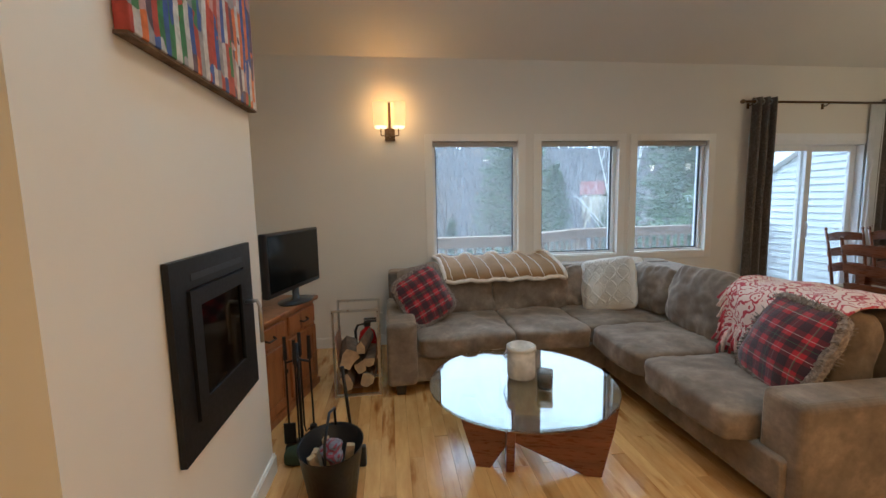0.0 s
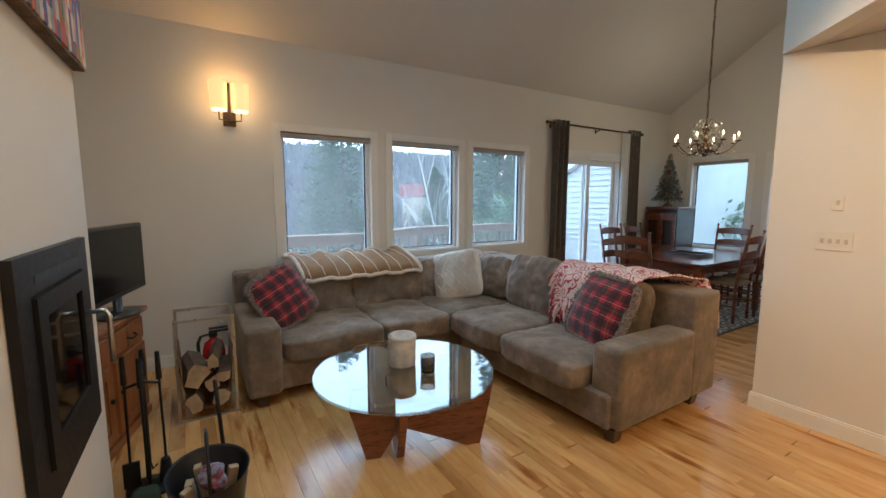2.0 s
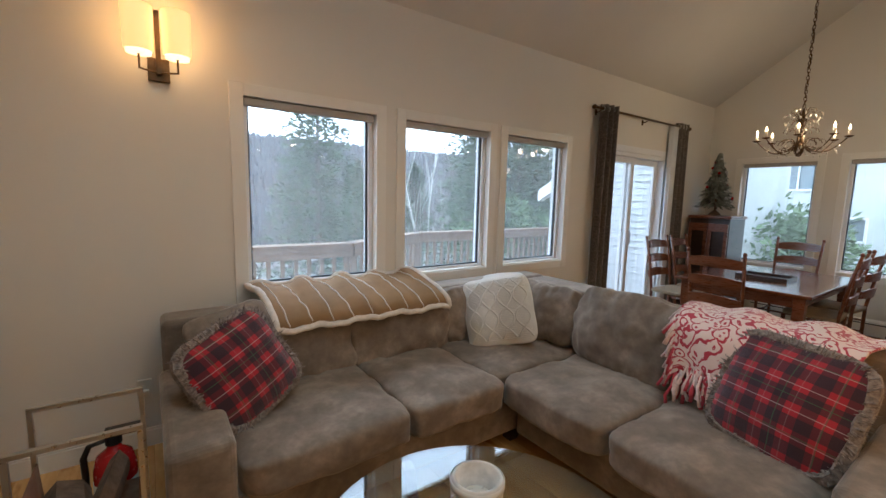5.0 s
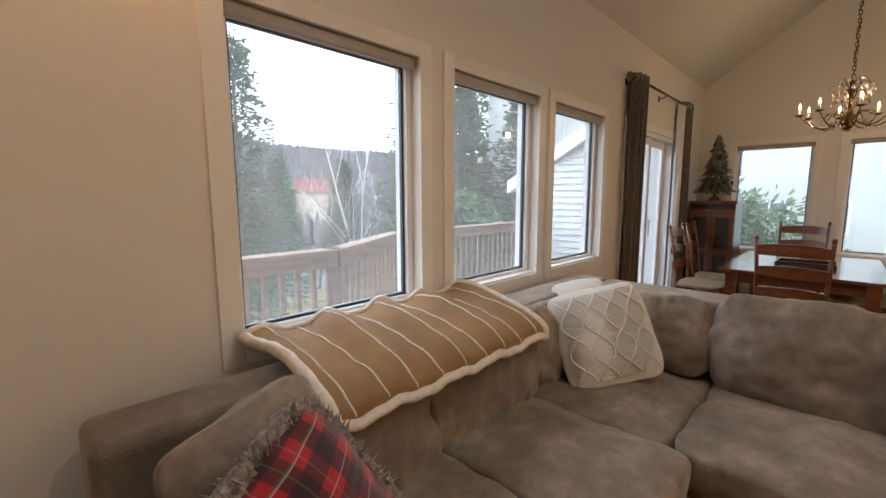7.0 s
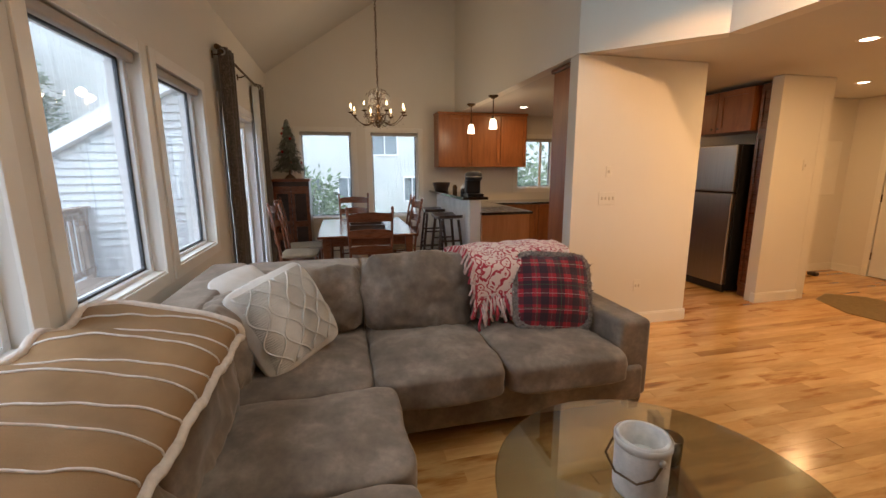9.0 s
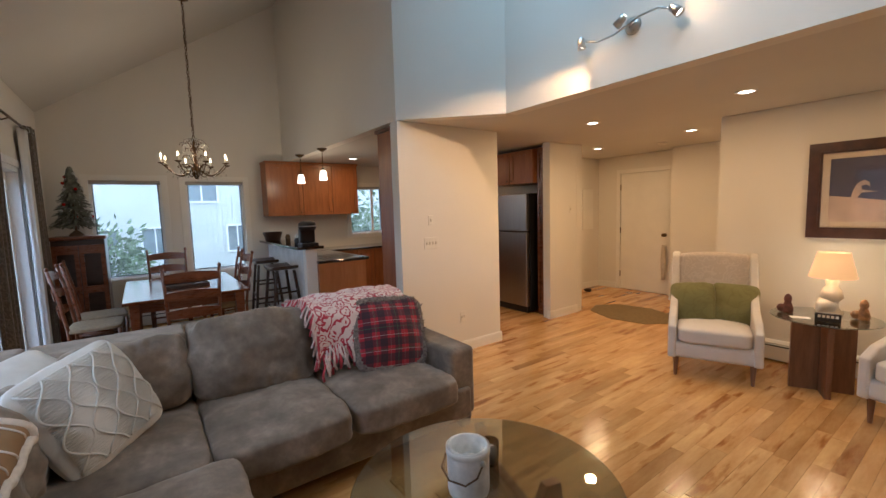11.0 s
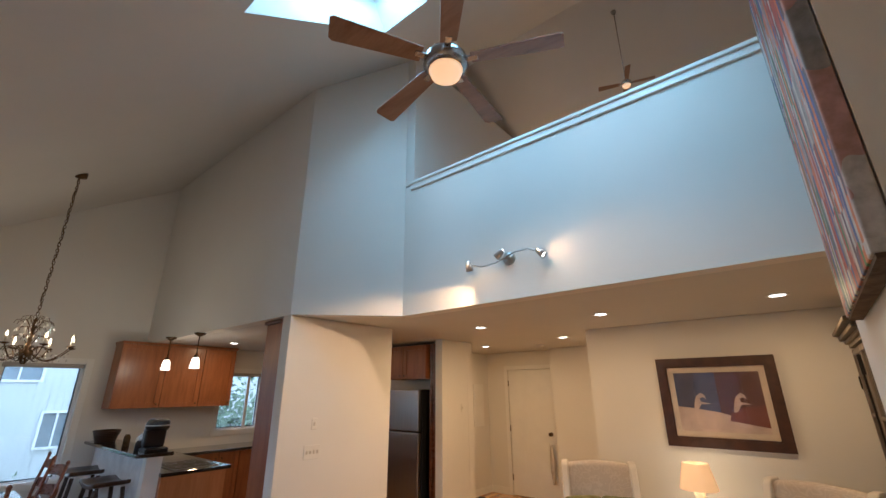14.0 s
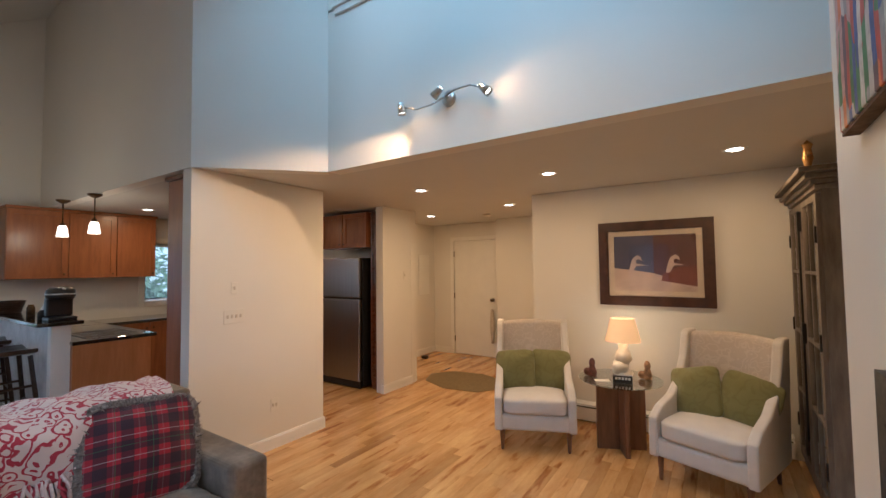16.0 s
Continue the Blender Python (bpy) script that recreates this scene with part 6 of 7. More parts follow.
for at, a, k in (((1.90, 1.64), 22.8, 0), ((.72, 1.70), -20, 1)):
    for s_ in (-1, 1):
        p = rot((s_ * .165, -.43 if s_ < 0 else -.40, .60), at, a)
        fr = rot((s_ * .10, 1, .35), (0, 0), a)
        throw_pillow("olive green embroidered square pillow on the cream armchair", p, (fr[0], fr[1], .30), s_ * (5 + 9 * k), .365, OLIVE, OLIVE, 30 + s_ + 3 * k, thick=.06)
t = thing("side_table", "round glass side table on two crossed walnut slabs between the armchairs", "side table", (1.31, 1.16, 0))
bm = bmn()
lathe(bm, [(0, .59), (.338, .59), (.34, .594), (.338, .60), (0, .60)], seg=64)
part("tabletop", bm, GREYGLASS, t, "clear glass top").visible_shadow = False
for a in (25, 115):
    bm = bmn()
    extrude(bm, [(-.20, 0), (.20, 0), (.20, .588), (-.20, .588)] if a < 90 else [(-.20, .0), (-.023, 0), (-.023, .587), (-.20, .587)], .04, pose(0, 0, 0, 0, 0, a), .003)
    if a > 90:
        extrude(bm, [(.023, .0), (.20, 0), (.20, .587), (.023, .587)], .04, pose(0, 0, 0, 0, 0, a), .003)
    part("base_slab", bm, WALNUT, t)


def table_lamp():
    t = thing("table_lamp", "lit table lamp with a sculpted white base and linen shade", "lamp", (1.30, 1.02, .60))
    bm = bmn()
    lathe(bm, [(0, 0), (.075, 0), (.08, .02), (.05, .05), (.045, .10), (.075, .14), (.06, .20), (.035, .23), (.045, .27), (.02, .31), (0, .31)], seg=20)
    b = bmesh.new()
    bmesh.ops.create_icosphere(b, subdivisions=3, radius=.07)
    for v in b.verts:
        v.co += v.co.normalized() * noise.noise(v.co * 20) * .02
    join(bm, b, Matrix.Translation((.03, .03, .07)))
    part("base", bm, CERAMIC, t, "sculpted white ceramic base", smooth=True)
    bm = bmn()
    lathe(bm, [(.148, .30), (.100, .50), (.096, .50), (.144, .30)], seg=40)
    part("shade", bm, glow("linen_glow", (1, .45, .15), 0.72, (.7, .55, .38)), t, "glowing linen shade", smooth=True).visible_shadow = False
    bm = bmn()
    tube(bm, [(0, 0, .30), (0, 0, .47)], .006)
    part("stem", bm, BRONZE, t)
    lamp("table_lamp_light", "POINT", (1.30, 1.02, 1.0), 4.5, WARM, .05)


table_lamp()
for x, y, c, nm in ((1.53, 1.20, plain("brown_figure", (.12, .04, .03), .6, vary=.6, scale=30), "small brown and red carved figurine on the glass side table"), (1.10, 1.08, plain("amber_figure", (.30, .16, .07), .4, vary=.6, scale=25), "small amber and brown figurine on the glass side table")):
    t = thing("figurine", nm, "figurine", (x, y, .60))
    bm = bmn()
    lathe(bm, [(0, 0), (.035, 0), (.04, .03), (.03, .07), (.022, .09), (.028, .115), (.022, .14), (.01, .155), (0, .16)], seg=16)
    b = bmesh.new()
    bmesh.ops.create_icosphere(b, subdivisions=2, radius=.035)
    join(bm, b, Matrix.Translation((.04, 0, .035)))
    part("body", bm, c, t, smooth=True)
t = thing("desk_sign", "small black block sign with white lettering on the side table", "sign", (1.26, 1.30, .60), rz=10)
bm = bmn()
box(bm, (-.075, -.02, 0), (.075, .02, .06), .003)
part("block", bm, BLACKPLASTIC, t)
for k in range(5):
    bm = bmn()
    box(bm, (-.06 + k * .025, .0205, .028), (-.043 + k * .025, .022, .048))
    part("letter_bar", bm, CERAMIC, t)
t = thing("paper_card", "white paper card lying on the side table", "paper", (1.42, 1.32, .60), rz=25)
bm = bmn()
box(bm, (-.06, -.035, 0), (.06, .035, .003))
part("card", bm, TRIM, t)

# framed print
t = thing("framed_print", "dark framed print of two birds over a pale slope", "picture", (1.07, YS, 1.595))
t.matrix_world = pose(1.07, YS, 1.595, 0, 0, 180)
w, h = .49, .405
bm = bmn()
wall_with_holes(bm, -w, w, -h, h, .035, [(-w + .075, w - .075, -h + .075, h - .075)], pose(0, -.036, 0))
wall_with_holes(bm, -w + .075, w - .075, -h + .075, h - .075, .02, [(-w + .09, w - .09, -h + .09, h - .09)], pose(0, -.03, 0))
part("frame", bm, wood("walnut_frame", (.030, .012, .006), (.085, .034, .016), (8, 8, 8), .35, 1.2, .3), t)
bm = bmn()
wall_with_holes(bm, -w + .09, w - .09, -h + .09, h - .09, .004, [(-w + .14, w - .14, -h + .14, h - .14)], pose(0, -.016, 0))
part("mat", bm, plain("cream_mat", (.55, .46, .36), .8), t, "cream mat")
pw, ph = w - .14, h - .14
art = part("print_ground", box(bmn(), (-pw, -.011, -ph), (0, -.008, ph)), plain("dusk_blue", (.07, .065, .12), .5, vary=.3, scale=3), t, "dusky blue half")
part("print_ground", box(bmn(), (0, -.011, -ph), (pw, -.008, ph)), plain("umber", (.09, .03, .022), .5, vary=.3, scale=3), t, "dark umber half")
SLOPEC = plain("pale_slope", (.50, .38, .32), .6, vary=.2, scale=5)


def flat_shape(name, pts, mat, y=-.0125, label=""):
    bm = bmn()
    extrude(bm, pts, .002, pose(0, y, 0))
    part(name, bm, mat, t, label)


flat_shape("pale_slope", [(-pw, -ph), (pw, -ph), (pw, -ph + .06), (.18, -ph + .11), (0, -ph + .17), (-.18, -ph + .20), (-pw, -ph + .22)], SLOPEC, label="pale painted slope")
flat_shape("brown_slope", [(.06, -ph + .10), (pw, -ph + .05), (pw, -ph + .24), (.20, -ph + .22), (.08, -ph + .17)], plain("brown_slope", (.16, .045, .03), .6), -.0145)
for x0 in (-.17, .15):
    flat_shape("bird_shape", [(x0 - .05, -.09), (x0 - .03, .0), (x0 - .01, .05), (x0 + .03, .08), (x0 + .06, .06), (x0 + .07, .02), (x0 + .045, .04), (x0 + .015, .03), (x0 + .02, .0), (x0 + .11, -.02), (x0 + .02, -.025), (x0 - .02, -.09)], SLOPEC, -.0165, "pale painted bird")
bm = bmn()
box(bm, (-w + .09, -.0215, -h + .09), (w - .09, -.0205, h - .09))
g = part("picture_glass", bm, GLASS, t)
g.visible_shadow = False


def china_hutch():
    t = thing("china_hutch", "weathered grey-brown hutch with glazed doors, iron latches and a moulded cornice", "hutch")
    t.matrix_world = pose(.06, 1.22, 0, 0, 0, 90)
    grey = wood("weathered_oak", (.10, .08, .06), (.22, .18, .14), (8, 8, 1.5), .6, 2.5, 0)
    w, d, h = .54, .52, 2.02
    bm = bmn()
    box(bm, (-w, .02, 0), (-w + .03, d, h))
    box(bm, (w - .03, .02, 0), (w, d, h))
    box(bm, (-w + .03, d - .02, 0), (w - .03, d, h))
    box(bm, (-w + .03, .02, 0), (w - .03, d - .02, .08))
    box(bm, (-w + .03, .02, h - .03), (w - .03, d - .02, h))
    part("carcass", bm, grey, t)
    bm = bmn()
    for k, (o, z) in enumerate(((.01, 0), (.03, .03), (.06, .06), (.09, .10))):
        box(bm, (-w - o, -o, h + z), (w + o, d, h + z + (.03 if k < 3 else .03)), .006)
    box(bm, (-w - .05, -.05, h + .09), (w + .05, d, h + .10))
    part("cornice", bm, grey, t)
    for z in (.5, .95, 1.4):
        bm = bmn()
        box(bm, (-w + .03, .04, z), (w - .03, d - .02, z + .02))
        part("shelf", bm, grey, t)
    for k in (0, 1):
        x0 = -w + .01 if k == 0 else .003
        x1 = -.003 if k == 0 else w - .01
        bm = bmn()
        holes = []
        for c_ in range(2):
            for r_ in range(4):
                cw = (x1 - x0 - .12 - .02) / 2
                xa = x0 + .06 + c_ * (cw + .02)
                za = .16 + r_ * .455
                holes.append((xa, xa + cw, za, za + .435))
        wall_with_holes(bm, x0, x1, .09, h - .02, .025, holes, pose(0, -.005, 0))
        dd = part("door", bm, grey, t)
        bm = bmn()
        box(bm, (x0 + .05, .006, .15), (x1 - .05, .009, 1.98))
        part("pane", bm, GLASS, dd)
        for z in (.35, 1.1, 1.75):
            bm = bmn()
            xh = x0 + .015 if k == 0 else x1 - .015
            tube(bm, [(xh, -.008, z - .05), (xh, -.008, z + .05)], .008)
            part("hinge", bm, BLACKMETAL, dd)
    bm = bmn()
    tube(bm, [(0, -.02, .35), (0, -.02, 1.9)], .007)
    box(bm, (-.02, -.03, 1.02), (.02, -.006, 1.16), .004)
    box(bm, (-.015, -.03, 1.80), (.015, -.006, 1.94), .004)
    part("bolt", bm, BLACKMETAL, t, "black iron cremone bolt")
    for k, (x, z, r_, hh, m_) in enumerate(((-.3, .52, .08, .12, CERAMIC), (.25, .52, .07, .2, BRONZE), (-.2, .97, .09, .1, CERAMIC), (.3, .97, .08, .14, CERAMIC), (-.28, 1.42, .07, .2, CERAMIC), (.2, 1.42, .09, .1, BRONZE))):
        p = (pose(.06, 1.22, 0, 0, 0, 90) @ Vector((x, .28, z)))
        g = thing("stored_dish", "dish standing on the shelf inside the hutch", "dish", p)
        bm = bmn()
        lathe(bm, [(0, 0), (r_ * .5, 0), (r_, hh * .5), (r_ * .8, hh), (r_ * .75, hh), (r_ * .9, hh * .5), (0, .01)], seg=18)
        part("dish", bm, m_, g, smooth=True)
    t = thing("hutch_ornament", "small gilt figure standing on top of the hutch", "figurine", (.06, 1.55, 2.15))
    bm = bmn()
    lathe(bm, [(0, 0), (.05, 0), (.05, .02), (.015, .04), (.03, .10), (.02, .16), (.03, .19), (0, .22)], seg=14)
    box(bm, (-.012, -.07, .11), (.012, .07, .13), .004)
    part("figure", bm, plain("gilt", (.45, .25, .07), .4, .6, vary=.3), t, smooth=False)


china_hutch()
t = thing("entry_mat", "flat brown-green woven mat on the floor of the entry", "rug", (3.55, .02, 0), rz=-8)
bm = bmn()
lathe(bm, [(0, 0.0005), (.62, 0.0005), (.63, .004), (.62, .008), (0, .008)], seg=8)
bm.transform(Matrix.Diagonal((1.0, .72, 1, 1)))
part("mat", bm, plain("jute", (.20, .14, .06), .95, vary=.15, scale=30, bumps=.6), t)
t = thing("door_stop", "small dark object on the entry floor by the wall", "door stop", (4.86, -.85, 0))
bm = bmn()
cushion(bm, .06, .04, .03, Matrix.Translation((0, 0, .03)), n=6, pinch=.2)
part("stop", bm, DARKWOOD, t, smooth=True)


def wall_spots():
    t = thing("wall_spotlight", "chrome wall spotlight with three small heads on curved arms", "wall lamp", (2.02, 2.75, 2.70))
    bm = bmn()
    lathe(bm, [(0, 0), (.055, 0), (.05, .018), (.02, .03), (0, .03)], m=pose(0, 0, 0, -90), seg=24)
    part("backplate", bm, STEEL, t, smooth=True)
    bm = bmn()
    tube(bm, [(0, .05, 0), (.10, .06, -.035), (.22, .07, -.045), (.34, .08, -.005)], .007)
    tube(bm, [(0, .05, 0), (-.08, .06, .02), (-.20, .07, .02), (-.30, .08, -.03)], .007)
    tube(bm, [(0, .02, 0), (0, .05, 0)], .012)
    part("arm", bm, STEEL, t, smooth=True)
    for x, z, tx, tz in ((.34, -.01, .30, -.35), (.03, .03, .5, -.3), (-.30, -.03, -.55, -.28)):
        bm = bmn()
        d = Vector((tx - x, -.02, tz - z)).normalized()
        q = Matrix.Translation((x, .085, z)) @ d.to_track_quat("Z", "Y").to_matrix().to_4x4()
        lathe(bm, [(.016, -.03), (.022, -.02), (.030, .05), (.027, .05), (.018, -.018)], m=q, seg=18)
        hd = part("head", bm, STEEL, t, smooth=True)
        if x:
            bm = bmn()
            lathe(bm, [(0, .03), (.025, .03), (.025, .034), (0, .034)], m=q, seg=14)
            part("bulb", bm, glow("spot_glow", (1, .85, .6), 14), hd, "lit spot bulb").visible_shadow = False
    lamp("spot_lamp", "SPOT", (2.36, 2.90, 2.68), 2.2, (1, .50, .19), .04, target=(2.27, 2.74, 2.40), cone=110)
    lamp("spot_lamp", "SPOT", (2.12, 2.95, 2.67), 84, (1, .54, .23), .02, target=(3.9, 2.88, 1.40), cone=66)
    lamp("spot_lamp", "SPOT", (1.72, 2.90, 2.72), 3, (1, .50, .19), .04, target=(1.40, 2.72, 2.50), cone=110)


wall_spots()


def ceiling_fan(at, blades, a0, label, drop):
    t = thing("ceiling_fan", label, "ceiling fan", at)
    nickel = plain("nickel", (.42, .41, .40), .25, 1, vary=.05, bumps=0)
    bm = bmn()
    tube(bm, [(0, 0, .10), (0, 0, drop)], .013, 12)
    lathe(bm, [(0, drop + .02), (.07, drop + .02), (.065, drop - .04), (.02, drop - .07), (0, drop - .07)], seg=24)
    part("downrod", bm, nickel, t, smooth=True)
    bm = bmn()
    lathe(bm, [(0, .12), (.04, .12), (.09, .09), (.125, .04), (.13, -.01), (.10, -.04), (.02, -.045), (0, -.045)], seg=36)
    part("motor", bm, nickel, t, smooth=True)
    bm = bmn()
    lathe(bm, [(0, -.105), (.05, -.10), (.085, -.075), (.098, -.04), (.09, -.035), (0, -.035)], seg=32)
    part("light_bowl", bm, glow("fan_glow", (1, .47, .16), 1.15), t, "glowing frosted bowl", smooth=True).visible_shadow = False
    bl = wood("blade_wood", (.20, .10, .05), (.34, .19, .11), (1, 10, 10), .4, 2, .1)
    for k in range(blades):
        m_ = pose(0, 0, .02, 0, 0, a0 + k * 360 / blades)
        bm = bmn()
        b = bmesh.new()
        box(b, (.08, -.02, -.006), (.19, .02, .006), .004)
        join(bm, b, m_)
        arm = part("blade_arm", bm, nickel, t)
        bm = bmn()
        b = bmesh.new()
        f = b.faces.new([b.verts.new(p) for p in ((.15, -.045, 0), (.64, -.075, 0), (.66, -.06, 0), (.67, .05, 0), (.65, .065, 0), (.15, .05, 0))])
        r = bmesh.ops.extrude_face_region(b, geom=[f])
        bmesh.ops.translate(b, verts=[v for v in r["geom"] if isinstance(v, bmesh.types.BMVert)], vec=(0, 0, .008))
        b.transform(pose(0, 0, 0, 12))
        join(bm, b, m_)
        part("blade", bm, bl, t)
    return t


ceiling_fan((1.65, 4.0, 3.50), 5, 62, "five-bladed ceiling fan with a lit frosted bowl on a long rod", roof_z(4.0) - 3.50)
lamp("fan_lamp", "SPOT", (1.65, 4.0, 3.38), 50, (1, .62, .33), .05, target=(1.65, 4.001, 0), cone=152)
small = ceiling_fan((1.22, 1.45, 4.78), 4, 20, "small dark ceiling fan on a long rod over the loft", 2.4)
small.matrix_world = pose(1.22, 1.45, 4.80) @ Matrix.Scale(.42, 4)
lamp("loft_lamp", "POINT", (2.9, .2, 3.6), 34, (1, .5, .2), .1)
lamp("loft_lamp", "POINT", (2.55, -1.72, 3.95), 12, (1, .55, .22), .06)
t = thing("picture_rail", "pale moulded rail on the loft's back wall", "trim", (1.4, -1.98, 4.30), kind="structure")
bm = bmn()
box(bm, (-1.6, 0, 0), (1.7, .06, .09), .01)
part("rail", bm, TRIM, t)
t = thing("loft_door", "narrow door with a lever handle on the loft's side wall", "door", (3.14, 1.0, 2.65), kind="structure")
bm = bmn()
box(bm, (-.02, -.4, 0), (.018, .4, 2.05), .004)
part("door_leaf", bm, TRIM, t)

t = thing("hanging_scarf", "dark grey scarf hanging from the entry door's edge", "scarf", (3.86, -1.47, 0))
bm = bmn()
cloth(bm, 6, 12, lambda u, v: Vector(((u - .5) * (.05 + .04 * math.sin(v * 3)), .03 * math.sin(u * 5), .26 + .58 * v)), .012)
part("cloth", bm, plain("grey_scarf", (.56, .50, .42), .9, vary=.2), t, smooth=True)
t = thing("breaker_panel", "cream painted breaker panel cover on the entry wall", "panel", (5.08, -1.15, 1.45), rz=90)
bm = bmn()
box(bm, (-.16, 0, -.36), (.16, .014, .36), .004)
part("cover", bm, TRIM, t)
t = thing("smoke_detector", "round white smoke detector on the low ceiling", "smoke detector", (3.45, -.55, SOFFIT))
bm = bmn()
lathe(bm, [(0, -.03), (.045, -.028), (.06, -.012), (.065, .0), (0, 0)], seg=24)
part("case", bm, WHITEPLASTIC, t, smooth=True)

# ---- outdoors ----


def terrain(x, y):
    d = max(0.0, y - 11)
    z = -3.1 - 3.5 * min(1, d / 30) ** 1.2
    far = max(0.0, math.hypot(x * .55, y) - 95)
    z += 46 * (1 - math.exp(-(far / 130) ** 1.7)) * (1 + .16 * noise.noise(Vector((x * .006, y * .006, 3))))
    z += .25 * noise.noise(Vector((x * .06, y * .06, 1))) if y > 14 else 0
    return z


def ground_mat():
    m, n, l, s = shader("ground")
    v = coords(n, l)
    sep = n.new("ShaderNodeSeparateXYZ")
    l.new(v, sep.inputs[0])
    g = ramp(n, l, noise_node(n, l, v, .35, 6), [(.35, (.10, .095, .03)), (.6, (.22, .185, .06))])
    w = ramp(n, l, noise_node(n, l, v, .22, 10, .7), [(.36, (.07, .062, .066)), (.52, (.12, .105, .10)), (.64, (.085, .10, .07))])
    lt = n.new("ShaderNodeMath")
    lt.operation = "GREATER_THAN"
    lt.inputs[1].default_value = 30
    l.new(sep.outputs[1], lt.inputs[0])
    l.new(mixc(n, l, lt.outputs[0], g, w), s.inputs["Base Color"])
    s.inputs["Roughness"].default_value = .95
    return m


bm = bmn()
xs = [-400, -250, -160, -110, -75, -50, -35, -25, -15, -8, 0, 8, 15, 25, 35, 50, 75, 110, 160, 250, 400, 600]
ys = [-60, -20, 0, 6, 11, 16, 22, 30, 40, 55, 75, 95, 110, 125, 140, 160, 180, 200, 225, 250, 300, 380, 500]
xs = sorted(set(xs + list(range(-300, 500, 20))))
grid = [[bm.verts.new((x, y, terrain(x, y))) for y in ys] for x in xs]
for i in range(len(xs) - 1):
    for j in range(len(ys) - 1):
        bm.faces.new((grid[i][j], grid[i + 1][j], grid[i + 1][j + 1], grid[i][j + 1]))
structure("ground", bm, ground_mat(), "yellowed grass ground rising to a wooded hill", smooth=True)
bm = bmn()
rl = []
for i in range(40):
    x = -40 + i * 2.5
    yc = 13.2 + .0 * x + 1.2 * math.sin(x * .05)
    rl.append([bm.verts.new((x, yc + dy, terrain(x, yc + dy) + dz)) for dy, dz in ((-2.2, -.1), (-2.2, .05), (2.2, .06), (2.2, -.1))])
for a_, b_ in zip(rl, rl[1:]):
    for i in range(3):
        bm.faces.new((a_[i], a_[i + 1], b_[i + 1], b_[i]))
structure("road", bm, plain("pale_asphalt", (.17, .17, .18), .8, vary=.15, scale=1.5), "pale grey wet driveway below the deck")

# deck and railing
DECK = -.10
bm = bmn()
box(bm, (XW - .5, YN + .17, DECK - .3), (2.9, 8.15, DECK - .04))
box(bm, (2.9, YN + .17, DECK - .3), (7.8, 9.15, DECK - .04))
structure("deck_frame", bm, DECKWOOD, "weathered wooden deck frame")
posts = [(-1.0, 8.05), (2.75, 8.05), (4.2, 8.98), (7.78, 9.06)]


def railing(p, q):
    a_, b_ = Vector((*p, 0)), Vector((*q, 0))
    L = (b_ - a_).length
    t = thing("deck_railing", "weathered wooden deck railing with square balusters and a broad cap", "railing", (p[0], p[1], DECK), rz=math.degrees(math.atan2(q[1] - p[1], q[0] - p[0])), group="deck railings")
    bm = bmn()
    box(bm, (-.06, -.08, 1.02), (L + .06, .08, 1.058), .006)
    part("cap_rail", bm, DECKWOOD, t)
    bm = bmn()
    box(bm, (0, -.055, .90), (L, -.02, 1.02), .004)
    part("top_rail", bm, DECKWOOD, t)
    bm = bmn()
    box(bm, (0, -.055, .08), (L, -.02, .17), .004)
    part("bottom_rail", bm, DECKWOOD, t)
    me = None
    n = int(L / .135)
    for k in range(n):
        if me is None:
            bm = bmn()
            box(bm, (-.019, -.019, .06), (.019, .019, 1.02), .003, 1)
            o = part("baluster", bm, DECKWOOD, t)
            me = o.data
        else:
            o = new("baluster", me)
            o.parent = t
        o.matrix_basis = pose((k + .5) * L / n, 0, 0)
    for x in (0, L):
        bm = bmn()
        box(bm, (x - .045, -.02, -.2), (x + .045, .07, 1.02), .004)
        part("post", bm, DECKWOOD, t)


for p, q in zip(posts, posts[1:]):
    railing(p, q)
t = thing("deck_chair", "grey wooden deck chair standing on the deck", "chair", (3.1, 7.35, DECK), rz=160)
for lo, hi, nm in (((-.28, -.25, .30), (.28, .25, .34), "seat"), ((-.34, -.28, .52), (-.24, .28, .55), "armrest"), ((.24, -.28, .52), (.34, .28, .55), "armrest"), ((-.30, .22, 0), (-.24, .27, .52), "leg"), ((.24, .22, 0), (.30, .27, .52), "leg"), ((-.30, -.30, 0), (-.24, -.25, .52), "leg"), ((.24, -.30, 0), (.30, -.25, .52), "leg")):
    bm = bmn()
    box(bm, lo, hi, .006)
    part(nm, bm, plain("deck_chair_paint", (.13, .15, .17), .6), t)
for k in range(5):
    bm = bmn()
    b = bmesh.new()
    box(b, (-.26 + k * .105, -.01, 0), (-.17 + k * .105, .01, .34), .006)
    join(bm, b, pose(0, -.24, .32, 18))
    part("back_slat", bm, plain("deck_chair_paint", (.13, .15, .17), .6), t)

# clapboard wing of the house
WX = 7.86
SIDING = plain("blue_grey_siding", (.50, .52, .52), .5, vary=.05, scale=2, bumps=.05)


def wing_top(y):
    return 2.03 - .57 * (y - 8.75)


